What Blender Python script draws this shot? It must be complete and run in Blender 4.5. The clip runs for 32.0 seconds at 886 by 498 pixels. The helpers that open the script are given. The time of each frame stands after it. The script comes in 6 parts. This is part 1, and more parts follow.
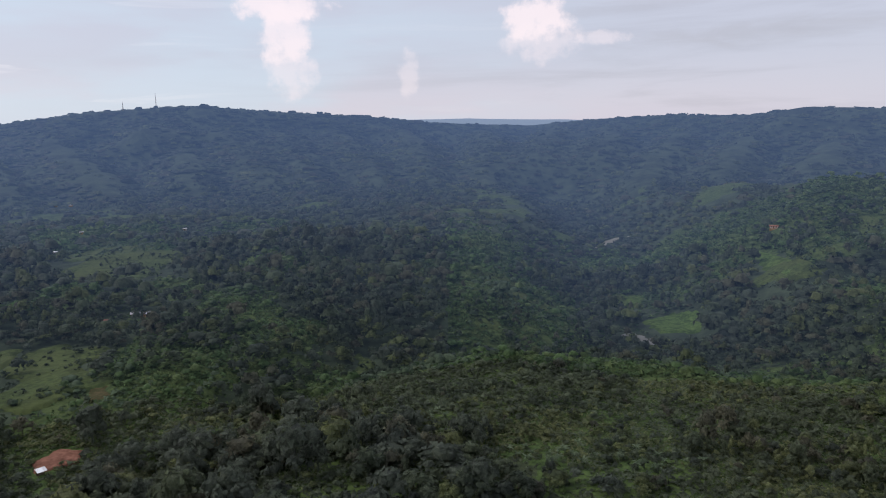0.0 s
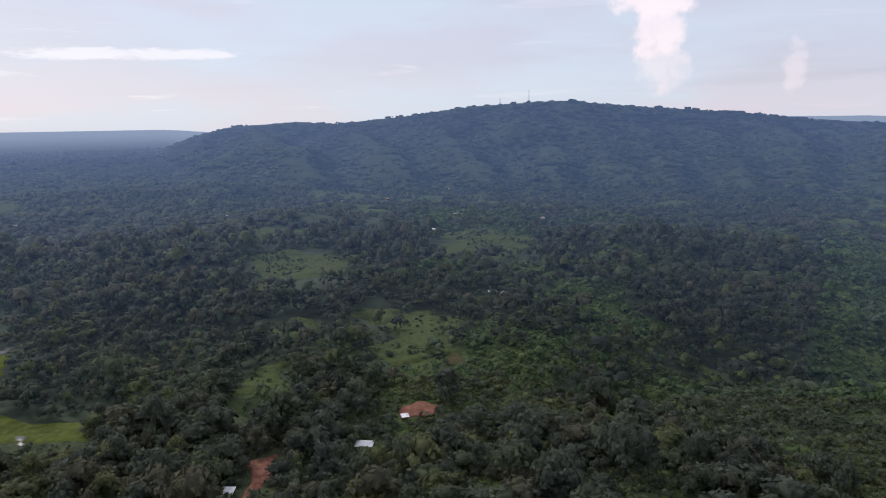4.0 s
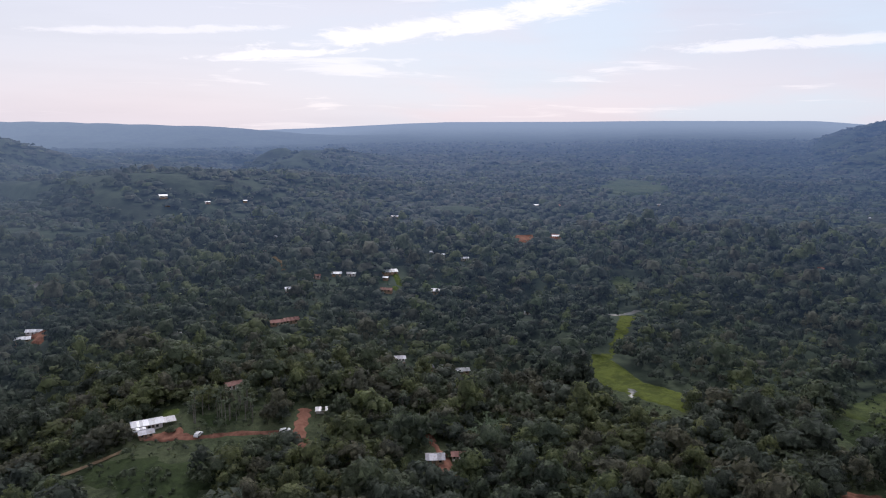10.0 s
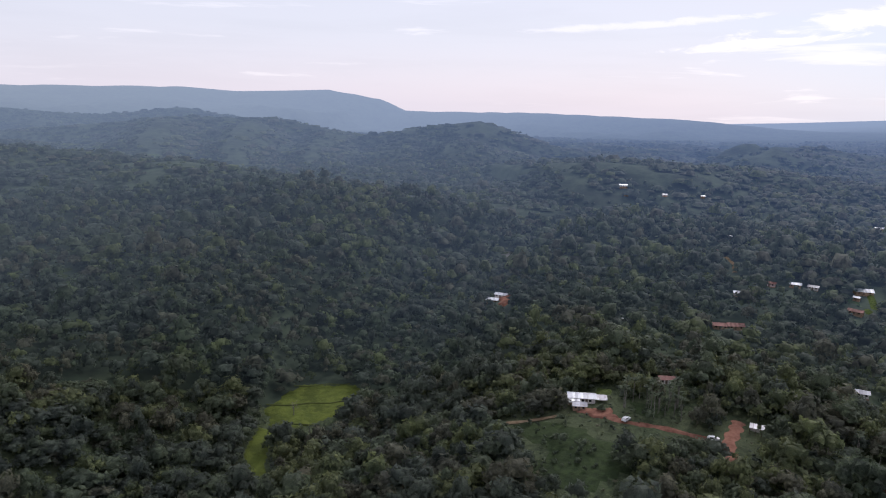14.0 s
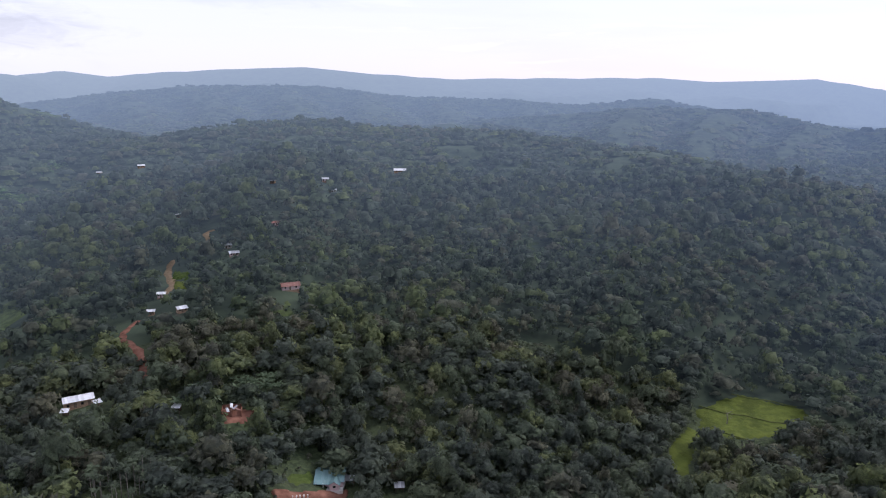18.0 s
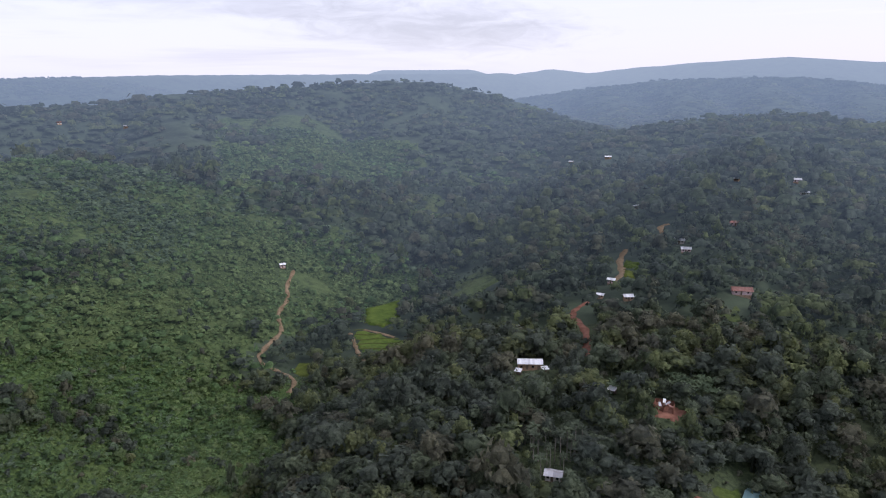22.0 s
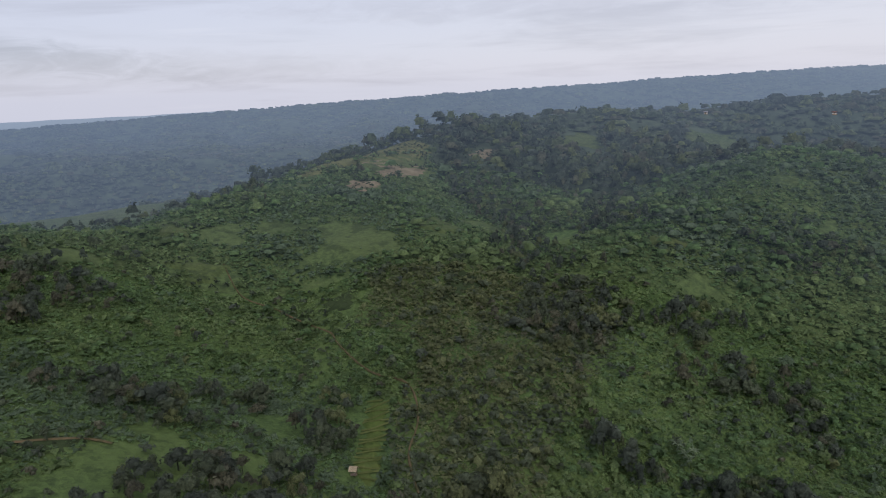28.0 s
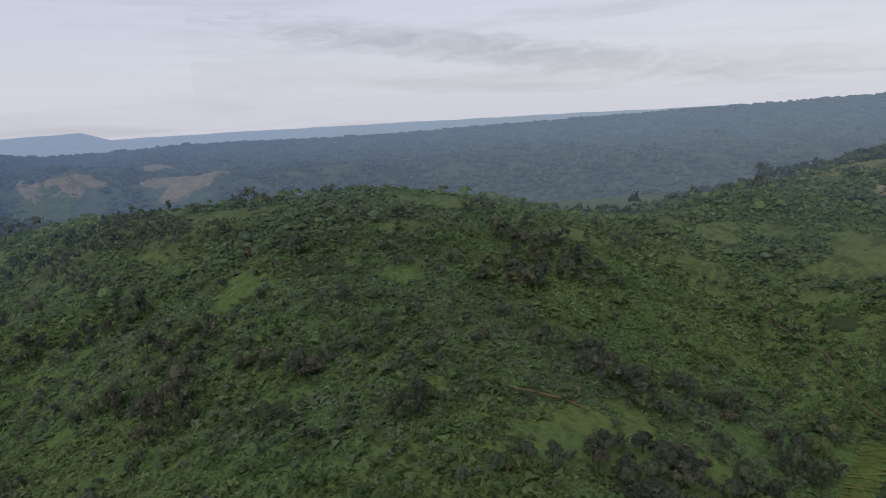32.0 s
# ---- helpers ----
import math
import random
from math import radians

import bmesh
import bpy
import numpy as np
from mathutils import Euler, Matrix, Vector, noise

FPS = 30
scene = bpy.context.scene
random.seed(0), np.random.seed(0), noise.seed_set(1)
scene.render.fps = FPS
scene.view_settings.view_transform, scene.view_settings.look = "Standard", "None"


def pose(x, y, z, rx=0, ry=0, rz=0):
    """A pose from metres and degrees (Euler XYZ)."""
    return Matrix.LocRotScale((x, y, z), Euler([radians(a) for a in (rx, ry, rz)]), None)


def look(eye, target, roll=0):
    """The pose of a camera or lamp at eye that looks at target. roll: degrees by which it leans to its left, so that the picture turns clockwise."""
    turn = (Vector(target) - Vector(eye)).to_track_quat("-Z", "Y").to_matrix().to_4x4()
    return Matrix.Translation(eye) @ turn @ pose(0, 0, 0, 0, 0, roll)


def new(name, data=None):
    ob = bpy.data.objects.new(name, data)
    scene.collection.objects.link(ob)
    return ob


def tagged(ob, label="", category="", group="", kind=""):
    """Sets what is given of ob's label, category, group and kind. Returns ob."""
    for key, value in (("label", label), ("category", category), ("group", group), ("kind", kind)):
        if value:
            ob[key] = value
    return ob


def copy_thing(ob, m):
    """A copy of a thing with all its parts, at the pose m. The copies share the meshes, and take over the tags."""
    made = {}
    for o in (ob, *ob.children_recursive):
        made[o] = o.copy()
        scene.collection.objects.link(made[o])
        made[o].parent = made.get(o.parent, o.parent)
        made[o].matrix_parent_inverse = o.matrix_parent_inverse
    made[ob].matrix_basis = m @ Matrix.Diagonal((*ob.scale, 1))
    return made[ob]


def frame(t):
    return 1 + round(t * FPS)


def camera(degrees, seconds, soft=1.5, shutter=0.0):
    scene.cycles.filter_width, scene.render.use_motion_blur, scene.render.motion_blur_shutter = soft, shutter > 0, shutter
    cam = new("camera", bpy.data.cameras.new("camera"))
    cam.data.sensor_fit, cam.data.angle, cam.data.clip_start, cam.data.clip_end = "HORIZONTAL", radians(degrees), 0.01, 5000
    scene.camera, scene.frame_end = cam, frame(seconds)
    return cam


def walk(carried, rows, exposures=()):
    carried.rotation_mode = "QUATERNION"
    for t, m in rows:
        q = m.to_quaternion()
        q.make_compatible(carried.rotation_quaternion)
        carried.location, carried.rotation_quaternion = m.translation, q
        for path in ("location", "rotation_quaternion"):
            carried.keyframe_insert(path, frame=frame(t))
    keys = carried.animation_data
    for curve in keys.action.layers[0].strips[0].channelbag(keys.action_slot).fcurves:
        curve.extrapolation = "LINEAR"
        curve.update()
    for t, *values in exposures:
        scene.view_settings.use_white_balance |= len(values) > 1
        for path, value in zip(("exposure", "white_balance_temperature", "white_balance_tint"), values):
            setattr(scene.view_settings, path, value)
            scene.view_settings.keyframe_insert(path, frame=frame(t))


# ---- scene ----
# The camera hovers over one spot and turns to its left.
EYE = 120.0
cam = camera(64.13, 32.0, soft=1.1)
PATH = [
    (0.0, pose(0, 0, EYE, 80.54, 1.56, -0.01)),
    (0.5, pose(0, 0, EYE, 80.59, 1.43, 3.42)),
    (1.0, pose(0, 0, EYE, 80.62, 1.27, 6.89)),
    (1.5, pose(0, 0, EYE, 80.67, 1.08, 10.36)),
    (2.0, pose(0, 0, EYE, 80.69, 0.91, 13.87)),
    (2.5, pose(0, 0, EYE, 80.71, 0.82, 17.39)),
    (3.0, pose(0, 0, EYE, 80.69, 0.67, 20.98)),
    (3.5, pose(0, 0, EYE, 80.67, 0.51, 24.67)),
    (5.5, pose(0, 0, EYE, 80.54, 0.23, 39.96)),
    (6.0, pose(0, 0, EYE, 80.48, 0.07, 43.83)),
    (6.5, pose(0, 0, EYE, 80.40, -0.06, 47.73)),
    (7.0, pose(0, 0, EYE, 80.35, -0.24, 51.64)),
    (7.5, pose(0, 0, EYE, 80.27, -0.33, 55.57)),
    (8.0, pose(0, 0, EYE, 80.19, -0.47, 59.62)),
    (8.5, pose(0, 0, EYE, 80.08, -0.60, 63.74)),
    (9.0, pose(0, 0, EYE, 79.99, -0.68, 68.07)),
    (9.5, pose(0, 0, EYE, 79.83, -0.70, 72.51)),
    (10.0, pose(0, 0, EYE, 79.71, -0.82, 76.98)),
    (10.5, pose(0, 0, EYE, 79.59, -0.93, 81.46)),
    (11.0, pose(0, 0, EYE, 79.44, -1.06, 85.97)),
    (11.5, pose(0, 0, EYE, 79.29, -1.12, 90.42)),
    (12.0, pose(0, 0, EYE, 79.14, -1.22, 94.95)),
    (12.5, pose(0, 0, EYE, 78.98, -1.21, 99.47)),
    (13.0, pose(0, 0, EYE, 78.80, -1.27, 103.99)),
    (13.5, pose(0, 0, EYE, 78.62, -1.32, 108.50)),
    (14.0, pose(0, 0, EYE, 78.46, -1.34, 113.02)),
    (14.5, pose(0, 0, EYE, 78.29, -1.35, 117.53)),
    (16.5, pose(0, 0, EYE, 77.48, -1.35, 135.62)),
    (17.0, pose(0, 0, EYE, 77.33, -1.25, 140.16)),
    (17.5, pose(0, 0, EYE, 77.16, -1.13, 144.66)),
    (18.0, pose(0, 0, EYE, 77.00, -1.07, 149.23)),
    (18.5, pose(0, 0, EYE, 76.88, -0.96, 153.72)),
    (19.0, pose(0, 0, EYE, 76.76, -0.76, 158.23)),
    (19.5, pose(0, 0, EYE, 76.65, -0.59, 162.73)),
    (20.0, pose(0, 0, EYE, 76.55, -0.37, 167.24)),
    (20.5, pose(0, 0, EYE, 76.48, -0.17, 171.73)),
    (21.0, pose(0, 0, EYE, 76.41, -0.03, 176.29)),
    (21.5, pose(0, 0, EYE, 76.36, 0.18, -179.20)),
    (22.0, pose(0, 0, EYE, 76.31, 0.40, -174.71)),
    (22.5, pose(0, 0, EYE, 76.26, 0.54, -170.15)),
    (23.0, pose(0, 0, EYE, 76.26, 0.73, -165.61)),
    (23.5, pose(0, 0, EYE, 76.25, 0.92, -161.06)),
    (24.0, pose(0, 0, EYE, 76.27, 1.13, -156.48)),
    (24.5, pose(0, 0, EYE, 76.30, 1.29, -151.87)),
    (25.0, pose(0, 0, EYE, 76.32, 1.48, -147.29)),
    (25.5, pose(0, 0, EYE, 76.40, 1.69, -142.49)),
    (27.5, pose(0, 0, EYE, 76.89, 2.32, -122.96)),
    (28.0, pose(0, 0, EYE, 77.02, 2.40, -118.07)),
    (28.5, pose(0, 0, EYE, 77.17, 2.52, -113.19)),
    (29.0, pose(0, 0, EYE, 77.35, 2.64, -108.30)),
    (29.5, pose(0, 0, EYE, 77.53, 2.75, -103.41)),
    (30.0, pose(0, 0, EYE, 77.70, 2.86, -98.51)),
    (30.5, pose(0, 0, EYE, 77.90, 2.95, -93.62)),
    (31.0, pose(0, 0, EYE, 78.11, 3.00, -88.70)),
    (31.5, pose(0, 0, EYE, 78.29, 3.06, -83.83)),
    (32.0, pose(0, 0, EYE, 78.47, 3.13, -78.93)),
]
EXPOSURES = [(0.0, 0.2, 6480.0, 14.2), (6.0, 0.29, 6480.0, 16.4), (9.0, 0.3, 6400.0, 16.2), (13.0, 0.32, 6350.0, 17.0), (16.0, 0.5, 6200.0, 18.0), (19.0, 0.74, 6120.0, 19.5), (21.0, 0.78, 6150.0, 20.5), (23.0, 0.42, 6220.0, 18.8), (28.0, 0.24, 6370.0, 14.8), (32.0, 0.22, 6600.0, 11.8)]
walk(cam, PATH, EXPOSURES)

# ---- world, sun ----
def node(tree, kind, **values):
    made = tree.nodes.new(kind)
    for key, value in values.items():
        if key == "operation":
            made.operation = value
        elif key == "blend_type":
            made.blend_type = value
        elif key == "data_type":
            made.data_type = value
        else:
            made.inputs[int(key[1:])].default_value = value
    return made


def maths(tree, operation, a, b=None, c=None):
    """A Math node on links or numbers; gives its output."""
    made = tree.nodes.new("ShaderNodeMath")
    made.operation = operation
    for i, v in enumerate((a, b, c)):
        if v is None:
            continue
        if isinstance(v, (int, float)):
            made.inputs[i].default_value = v
        else:
            tree.links.new(v, made.inputs[i])
    return made.outputs[0]


def ramp(tree, value, low, high, out_low=0.0, out_high=1.0):
    """A smooth step from out_low at low to out_high at high."""
    made = tree.nodes.new("ShaderNodeMapRange")
    made.interpolation_type = "SMOOTHSTEP"
    for i, v in ((1, low), (2, high), (3, out_low), (4, out_high)):
        made.inputs[i].default_value = v
    tree.links.new(value, made.inputs[0])
    return made.outputs[0]


def blend(tree, factor, a, b):
    """Mixes two colours (links or triples) by a factor (link or number)."""
    made = tree.nodes.new("ShaderNodeMix")
    made.data_type = "RGBA"
    for slot, v in ((0, factor), (6, a), (7, b)):
        if isinstance(v, tuple):
            made.inputs[slot].default_value = (*v, 1)
        elif isinstance(v, (int, float)):
            made.inputs[slot].default_value = v
        else:
            tree.links.new(v, made.inputs[slot])
    return made.outputs[2]


def noise_of(tree, vector, scale, detail=3.0, rough=0.55, distortion=0.0):
    made = tree.nodes.new("ShaderNodeTexNoise")
    made.inputs["Scale"].default_value, made.inputs["Detail"].default_value = scale, detail
    made.inputs["Roughness"].default_value, made.inputs["Distortion"].default_value = rough, distortion
    if vector is not None:
        tree.links.new(vector, made.inputs["Vector"])
    return made.outputs[0]


def scaled(tree, vector, scale):
    made = tree.nodes.new("ShaderNodeMapping")
    made.inputs["Scale"].default_value = scale
    tree.links.new(vector, made.inputs["Vector"])
    return made.outputs[0]


SUN_TURN, SUN_HEIGHT = 78.0, 42.0      # towards the bright part of the cloud cover
world = bpy.data.worlds.new("overcast_sky")
scene.world = world
world.use_nodes = True
wt = world.node_tree
wt.nodes.clear()
sky = wt.nodes.new("ShaderNodeTexSky")
sky.sky_type = "NISHITA"
sky.sun_disc = False
sky.sun_elevation, sky.sun_rotation = radians(SUN_HEIGHT), radians(-SUN_TURN)
coords = wt.nodes.new("ShaderNodeTexCoord")
way = coords.outputs["Generated"]
split = wt.nodes.new("ShaderNodeSeparateXYZ")
wt.links.new(way, split.inputs[0])
sx, sy, sz = split.outputs
turn = maths(wt, "MULTIPLY", maths(wt, "ARCTAN2", maths(wt, "MULTIPLY", sx, -1.0), sy), 57.2958)
rise = maths(wt, "MULTIPLY", maths(wt, "ARCSINE", sz), 57.2958)


def facing(degrees):
    """How far a way of the sky faces that turn, -1 to 1."""
    a = radians(degrees)
    return maths(wt, "ADD", maths(wt, "MULTIPLY", sx, -math.sin(a)), maths(wt, "MULTIPLY", sy, math.cos(a)))


# cloud cover: bright towards the hidden sun, greyer away from it, faintly pink low down
lit = ramp(wt, facing(150), -0.9, 0.85)
cover = blend(wt, lit, (5.3, 5.6, 6.5), (6.3, 6.45, 7.0))
low_pink = ramp(wt, rise, 0.5, 6.5, 0.55, 0.0)
cover = blend(wt, maths(wt, "MULTIPLY", low_pink, ramp(wt, facing(60), -0.6, 0.5, 0.15, 1.0)), cover, (6.8, 6.2, 6.9))
blue = maths(wt, "MULTIPLY", ramp(wt, facing(40), 0.5, 0.95), ramp(wt, noise_of(wt, scaled(wt, way, (2.0, 2.0, 9.0)), 1.3, 4.0), 0.38, 0.6))
cover = blend(wt, maths(wt, "MULTIPLY", blue, 0.85), cover, (5.5, 6.45, 7.4))
# long grey bands
streaks = ramp(wt, noise_of(wt, scaled(wt, way, (1.0, 1.0, 11.0)), 2.3, 5.0, 0.6, 0.4), 0.47, 0.7)
grey_side = maths(wt, "ADD", ramp(wt, facing(300), 0.1, 0.9, 0.1, 0.5), ramp(wt, facing(215), 0.6, 1.0, 0.0, 0.35))
cover = blend(wt, maths(wt, "MULTIPLY", streaks, grey_side), cover, (4.0, 4.1, 4.7))
# bright wisps
wisps = ramp(wt, noise_of(wt, scaled(wt, way, (1.5, 1.5, 16.0)), 2.6, 5.0, 0.6, 0.5), 0.58, 0.68)
cover = blend(wt, maths(wt, "MULTIPLY", wisps, ramp(wt, facing(85), 0.2, 0.95, 0.05, 0.4)), cover, (9.4, 9.1, 9.2))
ragged = maths(wt, "SUBTRACT", noise_of(wt, way, 34.0, 6.0, 0.62), 0.5)


def cloud(cover, degrees, height, half_turn, half_rise, amount, lean=0.0, tone=(9.3, 8.25, 8.35), rag=4.2, soft=0.15):
    """An uneven blob or a leaning wisp of cloud on the sky."""
    aside = maths(wt, "SUBTRACT", turn_round, degrees)
    a = maths(wt, "POWER", maths(wt, "ABSOLUTE", maths(wt, "DIVIDE", aside, half_turn)), 2.0)
    over = maths(wt, "SUBTRACT", maths(wt, "SUBTRACT", rise, height), maths(wt, "MULTIPLY", aside, lean))
    b = maths(wt, "POWER", maths(wt, "ABSOLUTE", maths(wt, "DIVIDE", over, half_rise)), 2.0)
    within = maths(wt, "ADD", maths(wt, "ADD", a, b), maths(wt, "MULTIPLY", ragged if rag == 4.2 else drawn, rag))
    return blend(wt, ramp(wt, within, 1.5, soft, 0.0, amount), cover, tone)


# turn from -60 to 300 degrees, so that no seam lies in the walk's view
turn_round = maths(wt, "ADD", turn, maths(wt, "MULTIPLY", maths(wt, "LESS_THAN", turn, -60.0), 360.0))
drawn = maths(wt, "SUBTRACT", noise_of(wt, scaled(wt, way, (1.0, 1.0, 4.0)), 15.0, 8.0, 0.66, 0.8), 0.5)
GREY, WHITE = (4.6, 4.7, 5.3), (8.9, 8.65, 8.8)
for band in ((186, 3.9, 12, 1.9, 0.85, 0.05, (4.2, 4.3, 4.8)), (203, 6.0, 14, 1.6, 0.6, 0.03, (4.4, 4.5, 5.0)), (166, 6.6, 9, 1.2, 0.5, 0.05, (4.6, 4.8, 5.3)), (279, 4.3, 20, 1.3, 0.9, 0.14, (3.5, 3.7, 4.3)), (262, 2.2, 18, 1.2, 0.5, 0.03, GREY), (236, 5.6, 22, 1.2, 0.6, 0.03, GREY), (294, 3.0, 12, 1.6, 0.4, 0.02, GREY),
             (-24, 6.4, 11, 0.9, 0.75, -0.03, GREY), (-14, 8.8, 9, 0.5, 0.5, -0.05, GREY)):
    cover = cloud(cover, *band, 3.6, -0.6)
for band in ((75, 7.6, 14, 0.9, 0.85, -0.155, WHITE), (90, 4.8, 6, 0.3, 0.75, -0.08, WHITE), (52, 5.7, 8, 0.45, 0.6, -0.02, WHITE), (98, 6.2, 8, 0.3, 0.5, -0.06, WHITE)):
    cover = cloud(cover, *band, 5.5)
for tower in ((12.0, 9.6, 3.2, 1.2, 0.85), (11.9, 7.6, 2.1, 2.1, 0.75), (11.8, 5.2, 1.8, 2.3, 0.42), (2.6, 4.6, 0.8, 1.7, 0.35),
              (-7.5, 8.4, 2.4, 1.7, 0.9), (-8.0, 6.6, 2.8, 1.4, 0.4), (-12.5, 6.7, 2.0, 0.5, 0.4)):
    cover = cloud(cover, *tower)
mixed = blend(wt, 0.86, sky.outputs[0], cover)
background = wt.nodes.new("ShaderNodeBackground")
background.inputs["Strength"].default_value = 0.1
wt.links.new(mixed, background.inputs["Color"])
wt.links.new(background.outputs[0], wt.nodes.new("ShaderNodeOutputWorld").inputs["Surface"])

sun = new("sun", bpy.data.lights.new("sun", "SUN"))
sun.data.energy, sun.data.angle, sun.data.color = 1.2, radians(22), (1.0, 0.96, 0.9)
a, b = radians(SUN_TURN), radians(SUN_HEIGHT)
sun.matrix_world = look((-math.sin(a) * math.cos(b) * 100, math.cos(a) * math.cos(b) * 100, math.sin(b) * 100), (0, 0, 0))

# ---- plan: fields, glades, tracks and house plots, in metres ----
CLEARINGS, TRACKS, FIELDS, GLADES, PLOTS = [], [], [], [], []


def clearing(x, y, across, along, turn):
    CLEARINGS.append((x, y, across, along, turn))


def glade(x, y, across, along, turn, kind):
    GLADES.append((x, y, across, along, turn, kind))
    CLEARINGS.append((x, y, across, along, turn))


def track(kind, width, line):
    """A way through the points, rounded by a smooth curve."""
    pts, n = np.array(line, float), len(line)
    fine = []
    for i in range(n - 1):
        a, b, c, d = pts[max(i - 1, 0)], pts[i], pts[i + 1], pts[min(i + 2, n - 1)]
        for k in np.linspace(0, 1, 6, endpoint=False):
            fine.append(0.5 * (2 * b + (c - a) * k + (2 * a - 5 * b + 4 * c - d) * k * k + (3 * b - a - 3 * c + d) * k ** 3))
    fine.append(pts[-1])
    TRACKS.append(([tuple(q) for q in fine], width, kind))


def field(kind, outline):
    FIELDS.append((np.array(outline, float), kind))


field("meadow", [(-406, 212), (-401, 223), (-356, 191), (-345, 180), (-327, 170), (-293, 170), (-273, 182), (-249, 166), (-269, 155), (-298, 146), (-326, 151), (-337, 159), (-340, 172)])
field("pond", [(-288, 156), (-282, 160), (-271, 154), (-275, 150)])
field("paddy", [(-293, -203), (-306, -175), (-300, -168), (-267, -166), (-251, -173), (-246, -188), (-259, -201)])
field("meadow", [(-244, -192), (-245, -183), (-210, -162), (-206, -172), (-226, -185)])
field("terrace", [(90, -422), (70, -441), (65, -405), (72, -390), (85, -395)])
field("terrace", [(90, -388), (57, -371), (51, -332), (66, -339), (81, -355)])
field("meadow", [(109, -333), (101, -333), (96, -312), (103, -314)])
field("plot", [(211, -79), (202, -83), (186, -75), (169, -65), (161, -61), (162, -57), (174, -59), (195, -70)])
field("meadow", [(375, -259), (371, -279), (364, -294), (308, -243), (320, -236)])
field("meadow", [(162, 583), (199, 608), (216, 580), (202, 536), (166, 541)])
field("meadow", [(171, 677), (191, 669), (178, 631), (165, 642)])
field("meadow", [(296, 676), (295, 567), (274, 552), (272, 607)])
field("lawn", [(-68, -212), (-80, -214), (-76, -206), (-64, -204)])
field("yard", [(-60, -201), (-74, -203), (-86, -202), (-83, -196), (-58, -192)])
field("lawn", [(-72, -198), (-80, -201), (-78, -196), (-70, -194)])
field("lawn", [(-72, -432), (-79, -415), (-75, -400), (-68, -414)])
field("paddy", [(-68, -410), (-75, -397), (-71, -384), (-65, -390)])
field("lawn", [(-537, 85), (-542, 94), (-501, 88), (-486, 82), (-494, 78)])
field("lawn", [(-286, -48), (-283, -38), (-273, -42), (-276, -48)])
field("yard", [(-159, 253), (-158, 265), (-145, 264), (-141, 255), (-152, 245)])
field("yard", [(-183, 181), (-176, 190), (-166, 177), (-161, 164), (-169, 168)])
field("fallow", [(-174, 322), (-164, 327), (-154, 310), (-163, 304)])
field("yard", [(-711, 243), (-704, 270), (-645, 247), (-660, 226)])
field("yard", [(-721, 281), (-705, 298), (-658, 276), (-677, 265)])
field("yard", [(-252, 53), (-252, 57), (-232, 58), (-220, 59), (-220, 55), (-232, 54.5)])
field("yard", [(-264, -49), (-267, -40), (-259, -34), (-256, -44), (-258, -50)])
field("yard", [(-480, -157), (-473, -145), (-438, -133), (-448, -146)])
field("yard", [(-54, -250), (-66, -247), (-64, -237), (-53, -239)])
# water sheet added in place of pale mist on the valley floor
field("pond", [(-654, -214), (-652, -187), (-630, -175), (-623, -204)])
glade(-274, 319, 18, 20, 0.71, "glade")
glade(-198, 330, 26, 42, 0.54, "glade")
glade(-388, 458, 49, 76, 0.70, "glade")
glade(-294, 636, 58, 96, 0.43, "glade")
glade(-215, 220, 14, 21, 0.77, "glade")
glade(-219, 527, 14, 24, 0.39, "glade")
glade(-246, 368, 16, 17, 0.59, "glade")
glade(-503, 622, 25, 26, 0.68, "glade")
glade(-1186, 626, 61, 150, 1.09, "glade")
glade(-48, 374, 9, 32, 0.13, "glade")
glade(26, 476, 16, 16, 6.23, "glade")
glade(64, 569, 39, 31, 6.17, "glade")
glade(44, 601, 30, 29, 6.21, "glade")
glade(-211, 366, 21, 31, 0.52, "glade")
glade(280, 574, 30, 25, 5.83, "glade")
glade(384, 626, 17, 42, 5.73, "glade")
glade(-228, 243, 15, 28, 0.75, "glade")
glade(-526, 579, 26, 42, 0.74, "glade")
glade(-486, 258, 13, 24, 1.08, "glade")
glade(-225, -43, 23, 22, 1.76, "grass")
glade(-239, -58, 12, 10, 1.81, "grass")
glade(-269, -23, 13, 6, 1.66, "grass")
glade(-324, -405, 10, 35, 2.47, "glade")
glade(-110, -338, 8, 10, 2.83, "glade")
glade(25, -459, 16, 39, 3.20, "glade")
glade(76, -712, 15, 35, 3.25, "glade")
glade(266, -269, 12, 8, 3.92, "grass")
glade(237, -401, 12, 9, 3.68, "grass")
glade(20, -444, 16, 42, 3.19, "grass")
glade(177, -433, 14, 9, 3.53, "grass")
glade(294, -409, 13, 13, 3.77, "grass")
glade(355, -180, 15, 19, 4.24, "grass")
glade(294, -99, 11, 10, 4.39, "grass")
glade(272, -150, 9, 27, 4.21, "grass")
glade(341, -46, 11, 16, 4.58, "grass")
glade(555, -247, 37, 46, 4.29, "grass")
glade(600, -484, 20, 30, 4.03, "grass")
glade(565, -640, 35, 51, 3.86, "grass")
glade(184, 14, 9, 10, 4.79, "grass")
glade(253, -74, 5, 14, 4.43, "grass")
glade(320, 83, 15, 10, 4.97, "grass")
glade(839, 71, 208, 236, 4.80, "grass")
glade(154, 21, 6, 8, 4.85, "grass")
glade(178, 33, 14, 8, 4.90, "grass")
glade(165, 84, 14, 11, 5.18, "grass")
glade(345, -45, 14, 16, 4.58, "grass")
glade(204, 86, 12, 7, 5.11, "grass")
glade(274, 111, 13, 13, 5.10, "grass")
glade(405, -44, 9, 16, 4.60, "grass")
glade(296, -77, 7, 13, 4.46, "grass")
